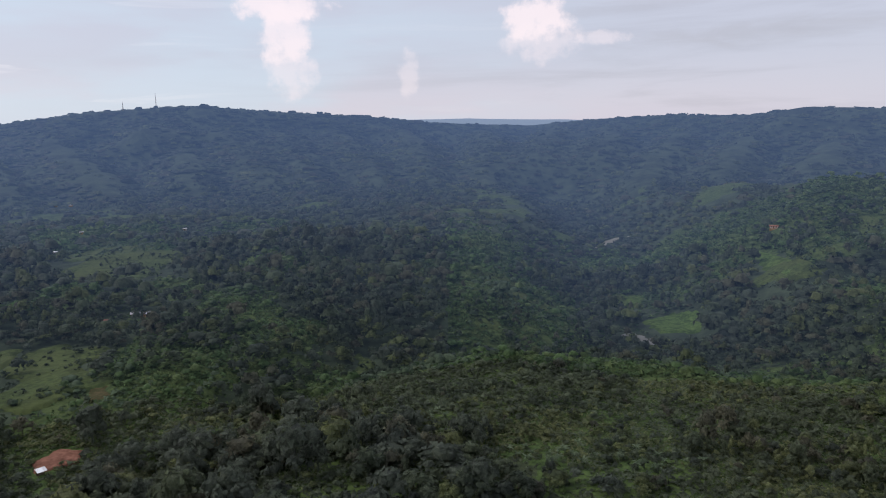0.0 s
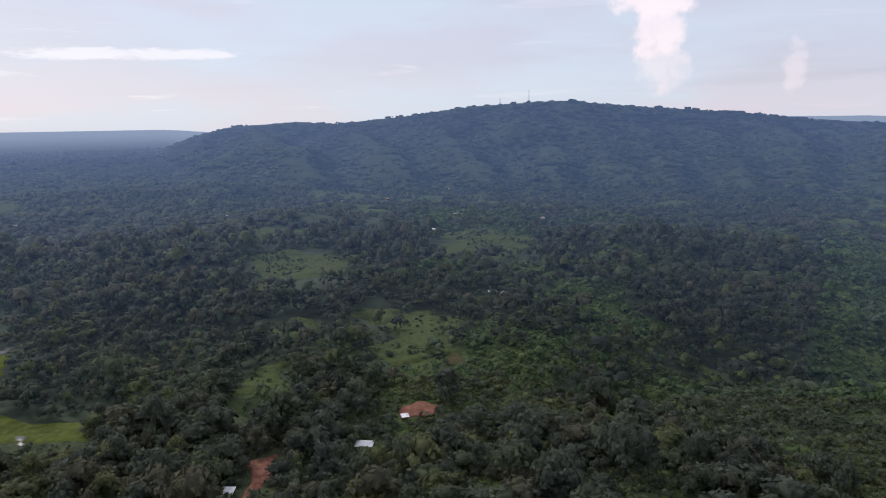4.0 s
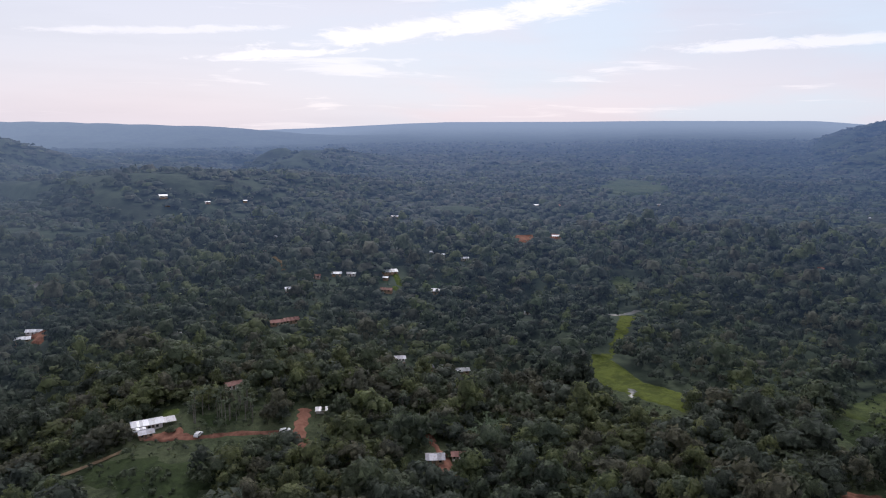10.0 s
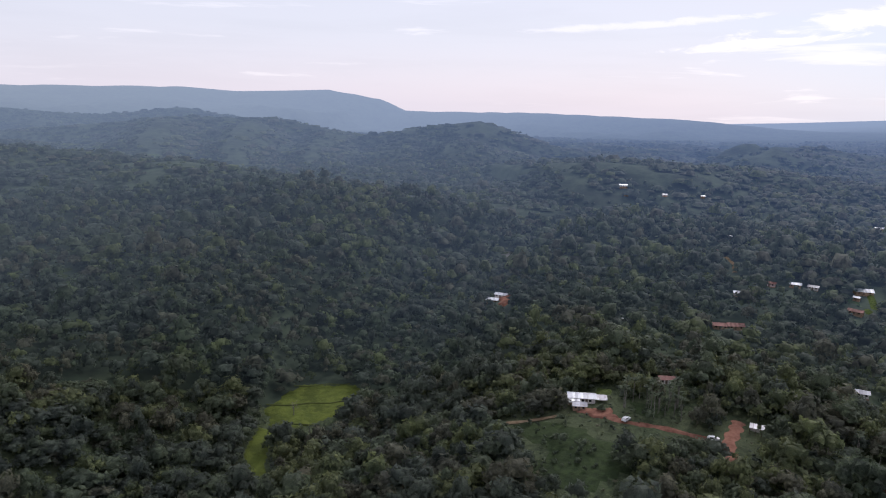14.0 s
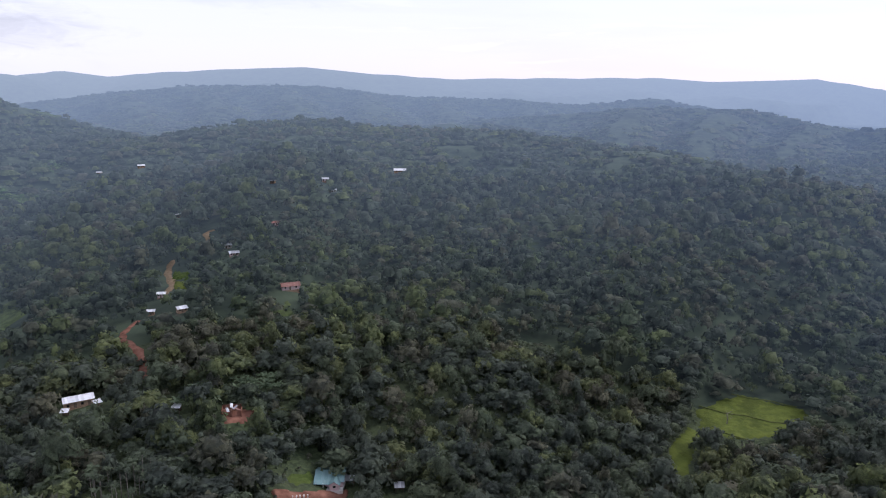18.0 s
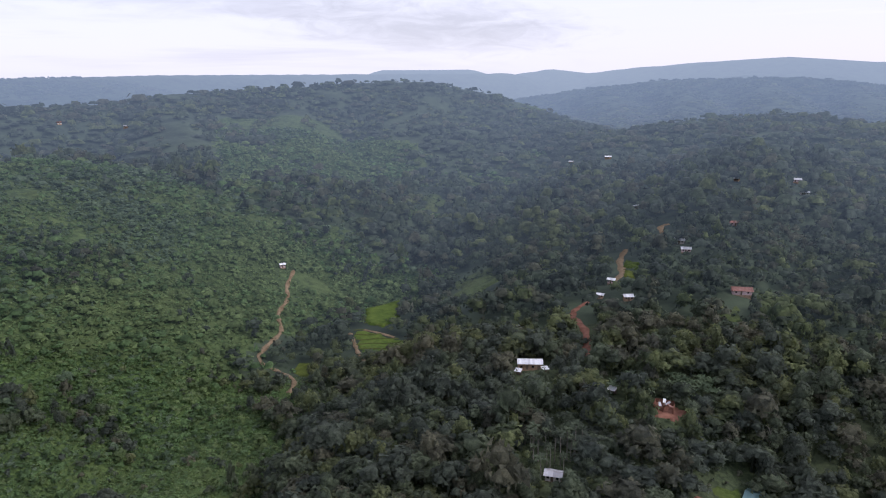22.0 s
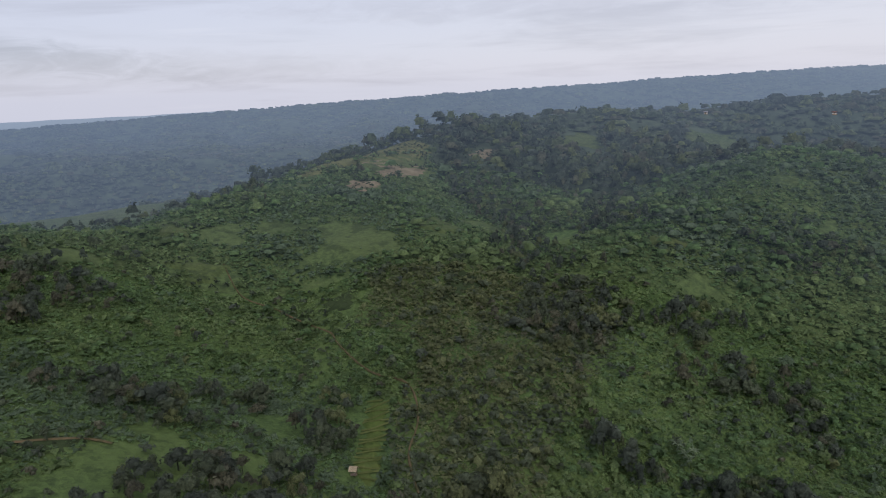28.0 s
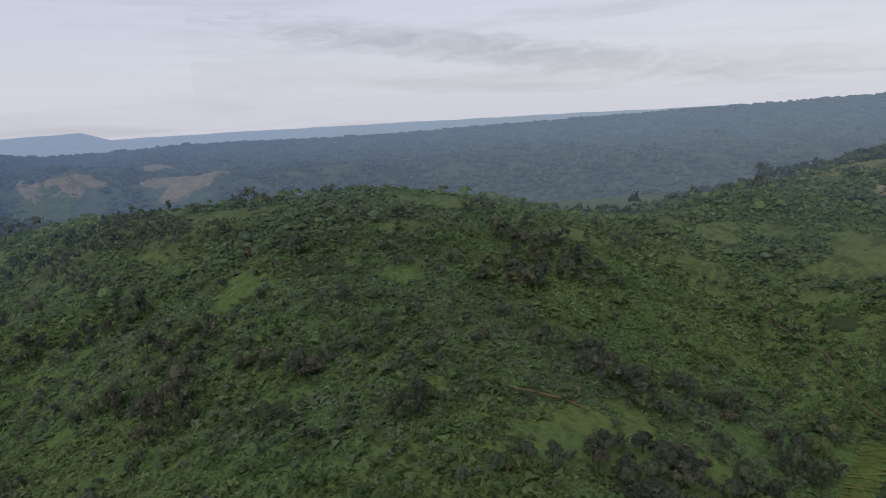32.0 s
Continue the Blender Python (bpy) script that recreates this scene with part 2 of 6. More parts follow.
glade(1092, 928, 53, 186, 5.42, "grass")
track("red", 4.6, [(-274, 8), (-266, 7), (-254, 5), (-243, 8)])
track("red", 3.2, [(-259, -44), (-256, -30), (-256, -16), (-254, 5)])
track("red", 3.0, [(-176, 190), (-173, 180), (-165, 165), (-158, 151)])
track("tan", 2.6, [(-246, -80), (-246, -68), (-252, -56)])
track("tan", 3.0, [(-609, -6), (-579, 1), (-550, 2)])
track("tan", 4.0, [(-57, -385), (-66, -402), (-69, -431), (-77, -460)])
track("tan", 4.0, [(-96, -458), (-103, -463), (-106, -496), (-113, -500)])
track("red", 3.5, [(-34, -286), (-36, -304), (-37, -322), (-33, -341), (-36, -352), (-47, -364)])
track("tan", 2.2, [(100, -294), (102, -309), (115, -321), (126, -329), (127, -344), (126, -365), (133, -382), (134, -404), (139, -419), (142, -444)])
track("tan", 2.2, [(90, -379), (85, -366), (79, -349), (72, -334)])
track("tan", 0.7, [(152, -69), (171, -75), (187, -86), (207, -92), (226, -86), (257, -85), (273, -86), (304, -76), (318, -64), (331, -61), (353, -61)])
track("tan", 0.8, [(185, 21), (187, 7), (184, 0)])
track("river", 12.0, [(212, 966), (247, 1032), (272, 1050)])
track("river", 12.0, [(142, 544), (150, 531), (160, 520)])
track("river", 5.0, [(-413, 205), (-407, 216), (-415, 231)])
track("tan", 2.2, [(83, -385), (72, -380), (63, -374)])
PLOTS.append((-82, -209, 6.5))
clearing(-80, -203, 8, 12, 2.77)
PLOTS.append((-88, -206, 2.8))
clearing(-86, -201, 5, 9, 2.74)
PLOTS.append((-101, -194, 2.9))
clearing(-98, -189, 5, 9, 2.66)
PLOTS.append((-58, -245, 5.5))
clearing(-56, -237, 7, 13, 2.91)
PLOTS.append((-10, -281, 7.7))
clearing(-10, -272, 9, 15, 3.11)
PLOTS.append((-16, -274, 3.0))
clearing(-16, -266, 5, 11, 3.08)
PLOTS.append((-6, -272, 3.0))
clearing(-6, -263, 5, 11, 3.12)
PLOTS.append((-6, -329, 3.2))
clearing(-6, -319, 5, 13, 3.12)
PLOTS.append((-40, -252, 2.8))
clearing(-39, -244, 5, 11, 2.98)
PLOTS.append((-62, -354, 3.7))
clearing(-60, -342, 6, 15, 2.97)
PLOTS.append((-49, -363, 2.8))
clearing(-48, -351, 5, 15, 3.01)
PLOTS.append((-58, -387, 3.1))
clearing(-56, -374, 5, 16, 2.99)
PLOTS.append((-105, -587, 5.1))
clearing(-102, -566, 7, 25, 2.96)
PLOTS.append((-89, -594, 4.2))
clearing(-86, -574, 6, 24, 2.99)
PLOTS.append((-67, -492, 4.4))
clearing(-64, -475, 6, 20, 3.01)
PLOTS.append((-108, -447, 4.4))
clearing(-104, -430, 6, 20, 2.90)
PLOTS.append((-107, -426, 4.0))
clearing(-103, -411, 6, 19, 2.90)
PLOTS.append((-193, -619, 3.8))
clearing(-185, -593, 6, 31, 2.84)
PLOTS.append((-247, -634, 6.9))
clearing(-242, -619, 9, 22, 2.77)
PLOTS.append((-240, -595, 5.4))
clearing(-230, -572, 7, 30, 2.76)
PLOTS.append((-360, -694, 10.1))
clearing(-352, -680, 12, 25, 2.66)
PLOTS.append((-272, -771, 4.9))
clearing(-267, -755, 7, 20, 2.80)
PLOTS.append((-115, -843, 6.7))
clearing(-113, -827, 8, 22, 3.01)
PLOTS.append((-75, -867, 5.2))
clearing(-74, -851, 7, 21, 3.06)
PLOTS.append((-122, -367, 6.8))
clearing(-118, -354, 9, 19, 2.82)
PLOTS.append((-153, -484, 5.5))
clearing(-147, -465, 7, 24, 2.84)
PLOTS.append((-270, -51, 7.3))
clearing(-261, -49, 9, 15, 1.76)
PLOTS.append((-262, -50, 3.8))
clearing(-254, -48, 6, 12, 1.76)
PLOTS.append((-469, -157, 5.9))
clearing(-456, -153, 8, 18, 1.89)
PLOTS.append((-478, -153, 6.5))
clearing(-465, -148, 8, 19, 1.88)
PLOTS.append((-298, -21, 4.7))
clearing(-288, -21, 7, 14, 1.64)
PLOTS.append((-268, 15, 4.9))
clearing(-260, 15, 7, 13, 1.51)
PLOTS.append((-419, -3, 5.6))
clearing(-406, -2, 7, 18, 1.58)
PLOTS.append((-421, 5, 6.0))
clearing(-408, 5, 8, 18, 1.56)
PLOTS.append((-396, -56, 3.2))
clearing(-383, -54, 5, 15, 1.71)
PLOTS.append((-896, -135, 8.9))
clearing(-880, -132, 10, 24, 1.72)
PLOTS.append((-874, -127, 5.3))
clearing(-858, -125, 7, 21, 1.72)
PLOTS.append((-882, -83, 5.3))
clearing(-866, -81, 7, 21, 1.66)
PLOTS.append((-701, -3, 3.7))
clearing(-685, -3, 6, 19, 1.58)
PLOTS.append((-637, -12, 4.1))
clearing(-616, -12, 6, 24, 1.59)
PLOTS.append((-530, 82, 7.3))
clearing(-513, 79, 9, 23, 1.42)
PLOTS.append((-517, 77, 3.1))
clearing(-500, 74, 5, 19, 1.42)
PLOTS.append((-494, 74, 5.9))
clearing(-479, 72, 8, 20, 1.42)
PLOTS.append((-488, 110, 6.4))
clearing(-473, 107, 8, 21, 1.35)
PLOTS.append((-572, 153, 5.0))
clearing(-553, 148, 7, 23, 1.31)
PLOTS.append((-618, 135, 4.1))
clearing(-598, 131, 6, 23, 1.36)
PLOTS.append((-600, 141, 3.7))
clearing(-581, 137, 6, 23, 1.34)
PLOTS.append((-597, 84, 4.2))
clearing(-578, 81, 6, 23, 1.43)
PLOTS.append((-527, 41, 5.1))
clearing(-510, 40, 7, 21, 1.49)
PLOTS.append((-527, 52, 4.6))
clearing(-511, 51, 7, 21, 1.47)
PLOTS.append((-522, 25, 5.1))
clearing(-505, 24, 7, 21, 1.52)
PLOTS.append((-493, 6, 4.9))
clearing(-477, 6, 7, 20, 1.56)
PLOTS.append((-695, -3, 3.4))
clearing(-679, -3, 5, 19, 1.58)
PLOTS.append((-639, -13, 4.7))
clearing(-618, -13, 7, 25, 1.59)
PLOTS.append((-415, -1, 10.1))
clearing(-402, -1, 12, 21, 1.57)
PLOTS.append((-394, -56, 3.6))
clearing(-382, -54, 6, 16, 1.71)
PLOTS.append((-330, 88, 4.8))
clearing(-320, 86, 7, 14, 1.31)
PLOTS.append((-331, 71, 3.1))
clearing(-321, 69, 5, 13, 1.36)
PLOTS.append((-341, 58, 3.8))
clearing(-331, 57, 6, 14, 1.40)
PLOTS.append((-337, 52, 3.4))
clearing(-327, 51, 5, 14, 1.42)
PLOTS.append((-862, 140, 8.6))
clearing(-846, 137, 10, 23, 1.41)
PLOTS.append((-896, -136, 8.9))
clearing(-880, -134, 10, 24, 1.72)
PLOTS.append((-905, -41, 4.5))
clearing(-889, -40, 6, 20, 1.62)
PLOTS.append((-886, -81, 5.3))
clearing(-870, -79, 7, 21, 1.66)
PLOTS.append((-914, 531, 5.6))
clearing(-900, 523, 7, 21, 1.04)
PLOTS.append((-940, 448, 4.5))
clearing(-926, 441, 6, 20, 1.13)
PLOTS.append((-906, 369, 11.4))
clearing(-891, 363, 13, 26, 1.18)
PLOTS.append((-230, 52, 4.6))
clearing(-223, 50, 6, 11, 1.35)
PLOTS.append((-232, 61, 3.6))
clearing(-225, 59, 6, 11, 1.32)
PLOTS.append((-297, -20, 4.7))
clearing(-287, -20, 7, 14, 1.64)
PLOTS.append((-149, 210, 5.6))
clearing(-144, 203, 7, 13, 0.62)
PLOTS.append((-169, 159, 3.5))
clearing(-164, 154, 5, 10, 0.81)
PLOTS.append((-151, 243, 2.8))
clearing(-146, 236, 5, 11, 0.55)
PLOTS.append((-570, 152, 5.6))
clearing(-551, 148, 7, 24, 1.31)
PLOTS.append((-912, 533, 6.1))
clearing(-899, 525, 8, 21, 1.04)
PLOTS.append((-856, 481, 4.8))
clearing(-842, 473, 7, 20, 1.06)
PLOTS.append((-941, 445, 5.5))
clearing(-927, 438, 7, 21, 1.13)
PLOTS.append((-909, 343, 5.7))
clearing(-894, 337, 7, 21, 1.21)
PLOTS.append((-749, 1013, 13.1))
clearing(-740, 1000, 14, 27, 0.64)
PLOTS.append((-692, 1070, 13.3))
clearing(-684, 1056, 14, 27, 0.57)
PLOTS.append((-700, 1269, 8.0))
clearing(-692, 1255, 10, 23, 0.50)
PLOTS.append((-689, 1299, 8.1))
clearing(-682, 1285, 10, 23, 0.49)
PLOTS.append((-407, 783, 4.8))
clearing(-399, 769, 7, 20, 0.48)
PLOTS.append((-387, 690, 5.2))
clearing(-379, 676, 7, 21, 0.51)
PLOTS.append((-322, 865, 7.2))
clearing(-316, 850, 9, 22, 0.36)
PLOTS.append((-197, 702, 7.4))
clearing(-193, 687, 9, 22, 0.27)
PLOTS.append((-436, 161, 3.3))
clearing(-423, 157, 5, 17, 1.22)
PLOTS.append((-750, 734, 4.5))
clearing(-738, 722, 6, 20, 0.80)
PLOTS.append((-203, 447, 5.3))
clearing(-196, 432, 7, 21, 0.43)
PLOTS.append((-196, 448, 4.4))
clearing(-190, 433, 6, 20, 0.41)
PLOTS.append((-461, 412, 4.6))
clearing(-446, 398, 7, 25, 0.84)
PLOTS.append((-217, 432, 4.8))
clearing(-209, 418, 7, 20, 0.46)
PLOTS.append((-680, 279, 6.0))
clearing(-665, 273, 8, 21, 1.18)
PLOTS.append((-80, 769, 12.3))
clearing(-79, 753, 14, 26, 0.10)
PLOTS.append((-97, 762, 6.2))
clearing(-95, 746, 8, 21, 0.13)
PLOTS.append((327, 698, 6.2))
clearing(320, 683, 8, 21, 5.84)
PLOTS.append((-363, -693, 9.3))
clearing(-356, -679, 11, 24, 2.66)
PLOTS.append((-271, -768, 4.9))
clearing(-266, -753, 7, 20, 2.80)
PLOTS.append((168, -57, 2.8))
clearing(162, -54, 5, 9, 4.39)
PLOTS.append((149, -442, 2.8))
clearing(145, -428, 5, 17, 3.47)
PLOTS.append((-15, -196, 3.4))
clearing(-15, -190, 5, 9, 3.06)
PLOTS.append((526, -717, 6.1))
clearing(517, -704, 8, 21, 3.77)
PLOTS.append((542, -819, 5.7))
clearing(533, -805, 8, 21, 3.73)
PLOTS.append((474, -848, 7.5))
clearing(466, -834, 9, 22, 3.65)
PLOTS.append((652, -725, 5.7))
clearing(641, -713, 7, 21, 3.87)
glade(1189, 964, 54, 42, 5.39, "dry")
glade(1270, 772, 82, 67, 5.26, "dry")
glade(1213, 1070, 32, 114, 5.44, "dry")
glade(1606, 1081, 60, 53, 5.30, "dry")
glade(535, -233, 30, 33, 4.30, "dry")
glade(478, -185, 13, 25, 4.34, "dry")
glade(557, -336, 15, 20, 4.17, "dry")
glade(592, -242, 40, 95, 3.68, "straw")
clearing(-78, -201, 15, 12, 2.77)
clearing(-71, -207, 10, 10, 2.81)
clearing(-63, -186, 16, 12, 2.81)
clearing(-245, -27, 14, 12, 1.68)
clearing(-56, -242, 7, 9, 2.91)
clearing(-11, -274, 14, 13, 3.10)
clearing(-74, -258, 9, 9, 0)
clearing(-46, -257, 9, 7, 0)
clearing(-68, -262, 10, 9, 0)
clearing(-253, 81, 9, 9, 0)
clearing(148, -162, 2, 3, 0)
clearing(31, 214, 14, 14, 0)
clearing(-8, 253, 12, 11, 0)
clearing(58, 205, 14, 11, 0)
clearing(152, 102, 14, 14, 0)
clearing(139, 42, 14, 13, 0)
clearing(-253, 80, 9, 7, 0)
clearing(-270, -20, 8, 6, 0)
clearing(-15, -204, 8, 8, 0)
clearing(-273, -17, 6, 4, 0)
clearing(-269, -33, 6, 4, 0)
clearing(-17, -204, 7, 7, 0)
clearing(-269, 47, 4, 6, 0)
clearing(-99, -332, 5, 5, 0)
clearing(-19, -298, 5, 5, 0)
clearing(-18, -315, 5, 5, 0)
clearing(-250, 84, 5, 5, 0)
clearing(-146, 206, 8, 7, 0.6)
clearing(-140, 198, 7, 7, 0.6)

# ---- lie of the land ----
def polar(degrees, distance):
    a = np.radians(degrees)
    return -np.sin(a) * distance, np.cos(a) * distance


RIDGES = []      # crest points (x, y, z), slope towards the middle, slope away from it, rounding


def ridge(crest, slope_in, slope_out, rounding):
    """A crest line of (turn, distance, degrees above or below the hover point)."""
    canopy = lambda d: 3.0 if d < 520 else 5.5 if d < 1500 else -1.0 if d < 3000 else -4.0      # the trees stand on top of the crest
    line = [(*polar(t, d), EYE + d * math.tan(radians(e)) - canopy(d)) for t, d, e in crest]
    RIDGES.append((np.array(line), slope_in, slope_out, rounding))


# far ranges
ridge([(52, 2900, -2.2), (48, 2800, -0.3), (45, 2700, 0.5), (40, 2600, 0.9), (37, 2500, 0.7), (32, 2400, 1.2), (26, 2300, 2.0), (19, 2200, 2.4),
       (13, 2250, 1.8), (6, 2350, 1.3), (1, 2450, 0.7), (-7, 2600, 0.25), (-11, 2500, 0.55), (-17, 2300, 0.75), (-24, 2200, 0.55),
       (-27, 2100, 1.0), (-32, 2050, 0.7), (-40, 2200, -0.6), (-47, 2500, -1.8)], 0.42, 0.3, 50)
# spurs that run down from the long range: turn and height at the top, then turns at the shoulder and the foot
for top, rise, shoulder, foot in ((43, 0.4, 41, 38), (36, 0.4, 33, 31), (29, 1.3, 28, 24), (23, 1.9, 20, 19), (19, 2.2, 16, 13), (14, 1.6, 12, 10), (9, 1.2, 8, 4), (4, 0.8, 2, 1),
                                  (-3, 0.2, -4, -3), (-9, 0.2, -8, -6), (-13, 0.4, -13, -10), (-19, 0.4, -18, -15), (-25, 0.5, -23, -20), (-30, 0.5, -29, -27), (-36, -0.3, -35, -34)):
    ridge([(top, 2280, rise - 0.2), (shoulder, 1880, -1.3 + 0.4 * rise), (0.5 * (shoulder + foot), 1620, -2.9 + 0.3 * rise), (foot, 1340, -5.2)], 0.42, 0.42, 35)
ridge([(10, 4400, 0.9), (4, 4300, 1.0), (-2, 4300, 0.95), (-8, 4300, 0.7), (-14, 4400, 0.4)], 0.2, 0.3, 80)
ridge([(-47, 2600, -2.2), (-59, 2600, -1.9), (-68, 2500, -2.1), (-75, 2500, -2.1), (-84, 2500, -1.8), (-99, 2400, -1.3), (-112, 2400, -0.9),
       (-119, 2450, -0.7), (-128, 2600, -0.4), (-142, 2800, 0.0), (-153, 3200, 0.2), (-166, 3600, 0.2), (-180, 3900, 0.2)], 0.36, 0.1, 70)
for top, rise, foot in ((-57, -2.1, -58), (-66, -2.2, -64), (-74, -2.3, -75), (-82, -2.1, -80), (-90, -1.8, -91), (-98, -1.5, -100), (-106, -1.3, -105), (-113, -1.1, -112), (-121, -0.9, -118)):
    ridge([(top, 2430, rise), (0.5 * (top + foot), 1950, rise - 1.6), (foot, 1450, rise - 5.0)], 0.36, 0.36, 40)
ridge([(-47, 4600, -0.7), (-52, 4500, -0.6), (-55, 4600, -1.6)], 0.2, 0.3, 60)
ridge([(190, 4200, 0.5), (183, 4200, 0.5), (181, 4200, -0.1), (177, 4100, 0.5), (174, 4100, 0.15), (171, 4000, 0.5), (164, 3900, 1.0), (160, 3900, 1.2),
       (155, 3900, 0.8), (149, 4000, 0.5), (141, 4100, 0.7), (133, 4200, 0.85), (129, 4200, 0.6), (122, 4200, 0.9), (118, 4100, 0.3), (116, 4000, -0.6),
       (110, 3900, -0.55), (106, 3800, -0.5), (101, 3700, -0.6), (94, 3600, -0.75), (88, 3500, -1.2), (82, 3400, -1.7)], 0.22, 0.3, 80)
ridge([(180, 2700, -1.8), (175, 2700, -1.1), (169, 2600, -0.4), (159, 2600, -0.2), (153, 2600, -0.9), (144, 2600, -1.0), (138, 2600, -1.3),
       (133, 2600, -0.6), (129, 2600, -1.3), (124, 2500, -2.2)], 0.34, 0.3, 60)
for top, rise in ((173, -1.0), (168, -0.5), (162, -0.3), (156, -0.6), (150, -1.0), (143, -1.1), (137, -1.3)):
    ridge([(top, 2600, rise), (top - 1.5, 2200, rise - 1.2), (top - 1, 1800, rise - 3.2)], 0.38, 0.38, 40)
ridge([(145, 2000, -2.6), (136, 1900, -1.6), (134, 1900, -1.3), (126, 1900, -1.4), (121, 1850, -2.3), (119, 1800, -2.7), (115, 1750, -1.9),
       (110, 1700, -1.2), (108, 1700, -1.9), (104, 1700, -3.1), (99, 1700, -3.9)], 0.34, 0.3, 50)
for top, rise in ((134, -1.5), (128, -1.6), (122, -2.3), (115, -2.1), (110, -1.4)):
    ridge([(top, 1780, rise), (top + 1.5, 1500, rise - 1.6), (top + 1, 1250, rise - 3.6)], 0.38, 0.38, 35)
ridge([(76, 4700, -0.15), (67, 4700, 0.0), (61, 4700, 0.15), (50, 4700, 0.3)], 0.05, 0.1, 80)
# middle hills
ridge([(107, 940, -6.9), (103, 960, -4.9), (100, 1000, -3.9), (96, 1020, -3.8), (91, 1050, -4.0), (86, 1100, -4.2), (80, 1150, -4.9)], 0.26, 0.14, 45)
ridge([(155, 1070, -3.3), (150, 700, -8.0), (146, 450, -15.5)], 0.36, 0.36, 28)
ridge([(146, 1020, -3.6), (140, 700, -8.6), (137, 480, -14.5)], 0.36, 0.36, 28)
ridge([(133, 900, -4.6), (130, 650, -9.4), (128, 470, -15.5)], 0.36, 0.36, 28)
ridge([(171, 1000, -4.4), (175, 650, -9.5), (178, 480, -14.5)], 0.36, 0.36, 28)
ridge([(177, 1150, -3.6), (172, 1000, -4.2), (166, 1050, -3.1), (160, 1100, -2.8), (150, 1050, -3.3), (141, 1000, -3.5), (139, 950, -4.4), (133, 900, -4.5),
       (126, 850, -5.5), (120, 700, -7.2), (112, 560, -11.3)], 0.24, 0.3, 45)
ridge([(160, 1100, -2.8), (162, 700, -6.4), (166, 400, -14.5), (163, 200, -31.5)], 0.3, 0.3, 25)
ridge([(176, 1200, -3.4), (179, 1250, -2.2), (183, 1300, -0.9), (187, 1300, -0.2), (193, 1250, -0.2), (199, 1200, -0.7), (206, 1150, -0.9), (208, 1120, -1.5),
       (213, 1100, -1.5), (225, 1000, -2.4), (232, 900, -2.1), (238, 820, -2.6), (241, 760, -3.2), (249, 620, -5.2), (254, 540, -6.5), (257, 480, -7.8)],
      0.26, 0.34, 40)
ridge([(223, 640, -6.6), (216, 600, -5.3), (210, 560, -6.3), (205, 540, -7.6), (194, 480, -12.0), (191, 420, -15.7)], 0.3, 0.3, 35)
ridge([(216, 600, -5.3), (217, 380, -10.5), (212, 230, -22.5)], 0.3, 0.3, 30)
for top, dist, rise, foot, near, drop in ((240, 770, -3.4, 236, 520, -8.6), (228, 950, -2.5, 226, 720, -5.6), (206, 1130, -1.2, 205, 850, -4.0), (197, 1200, -0.9, 198, 900, -4.2), (187, 1280, -0.4, 190, 950, -4.4)):
    ridge([(top, dist, rise), (foot, near, drop)], 0.36, 0.36, 30)
ridge([(310, 520, -6.4), (303, 460, -6.3), (293, 420, -6.7), (288, 400, -6.4), (281, 380, -8.0), (273, 380, -9.0), (267, 400, -9.6), (261, 440, -8.7),
       (257, 480, -7.8)], 0.26, 0.4, 30)
ridge([(288, 400, -6.5), (286, 200, -19.5), (287, 90, -41.0)], 0.3, 0.3, 35)
ridge([(249, 620, -5.3), (246, 380, -11.0), (238, 200, -26.0)], 0.32, 0.32, 35)
ridge([(333, 900, -3.7), (328, 920, -3.9), (320, 950, -4.6)], 0.28, 0.26, 45)
ridge([(333, 900, -3.7), (338, 850, -6.0), (342, 800, -8.7), (346, 740, -11.2)], 0.2, 0.2, 40)
ridge([(14, 800, -7.6), (8, 700, -8.6), (4, 680, -9.0), (-1, 640, -9.9), (-4, 560, -12.4), (-6, 470, -16.0), (-9, 430, -18.8)], 0.28, 0.36, 25)
ridge([(20, 170, -32.0), (0, 185, -29.0), (-16, 190, -28.0), (-30, 190, -28.0), (-45, 160, -31.0)], 0.26, 0.26, 40)
ridge([(10, 230, -25.5), (0, 262, -22.4), (-8, 280, -21.0), (-20, 285, -20.8), (-36, 280, -21.3), (-50, 250, -24.0)], 0.10, 0.34, 40)
MOUNDS, VALLEYS = [], []


def mound(degrees, distance, height, radius):
    MOUNDS.append((*polar(degrees, distance), height, radius))


def valley(course, slope, half_width):
    """A valley floor along (turn, distance, height), with sides of that slope."""
    VALLEYS.append((np.array([(*polar(t, d), z) for t, d, z in course]), slope, half_width))


mound(45, 560, 6, 120)
mound(28, 520, 8, 120)
mound(28, 900, 14, 160)
mound(60, 480, -8, 90)
mound(70, 1900, 12, 500)
mound(101, 300, 6, 70)
valley([(212, 190, -8), (205, 260, -18), (199, 310, -22), (193, 380, -24), (190, 430, -24), (187, 500, -22), (183, 650, -14), (180, 850, -4)], 0.42, 26)
valley([(150, 215, -16), (138, 240, -22), (129, 270, -26), (123, 310, -26), (117, 420, -24), (109, 640, -24), (106, 740, -16)], 0.42, 30)
valley([(335, 430, -20), (342, 500, -40), (345, 600, -44), (347, 760, -45), (347, 990, -46), (349, 1300, -42), (351, 1500, -30)], 0.5, 40)
valley([(343, 540, -41), (338, 570, -22), (332, 600, -4), (325, 640, 6)], 0.45, 12)
valley([(309, 1300, -70), (300, 1150, -80), (285, 1150, -80), (265, 1200, -75), (250, 1300, -60), (237, 1550, -40), (224, 1850, -20)], 0.36, 60)
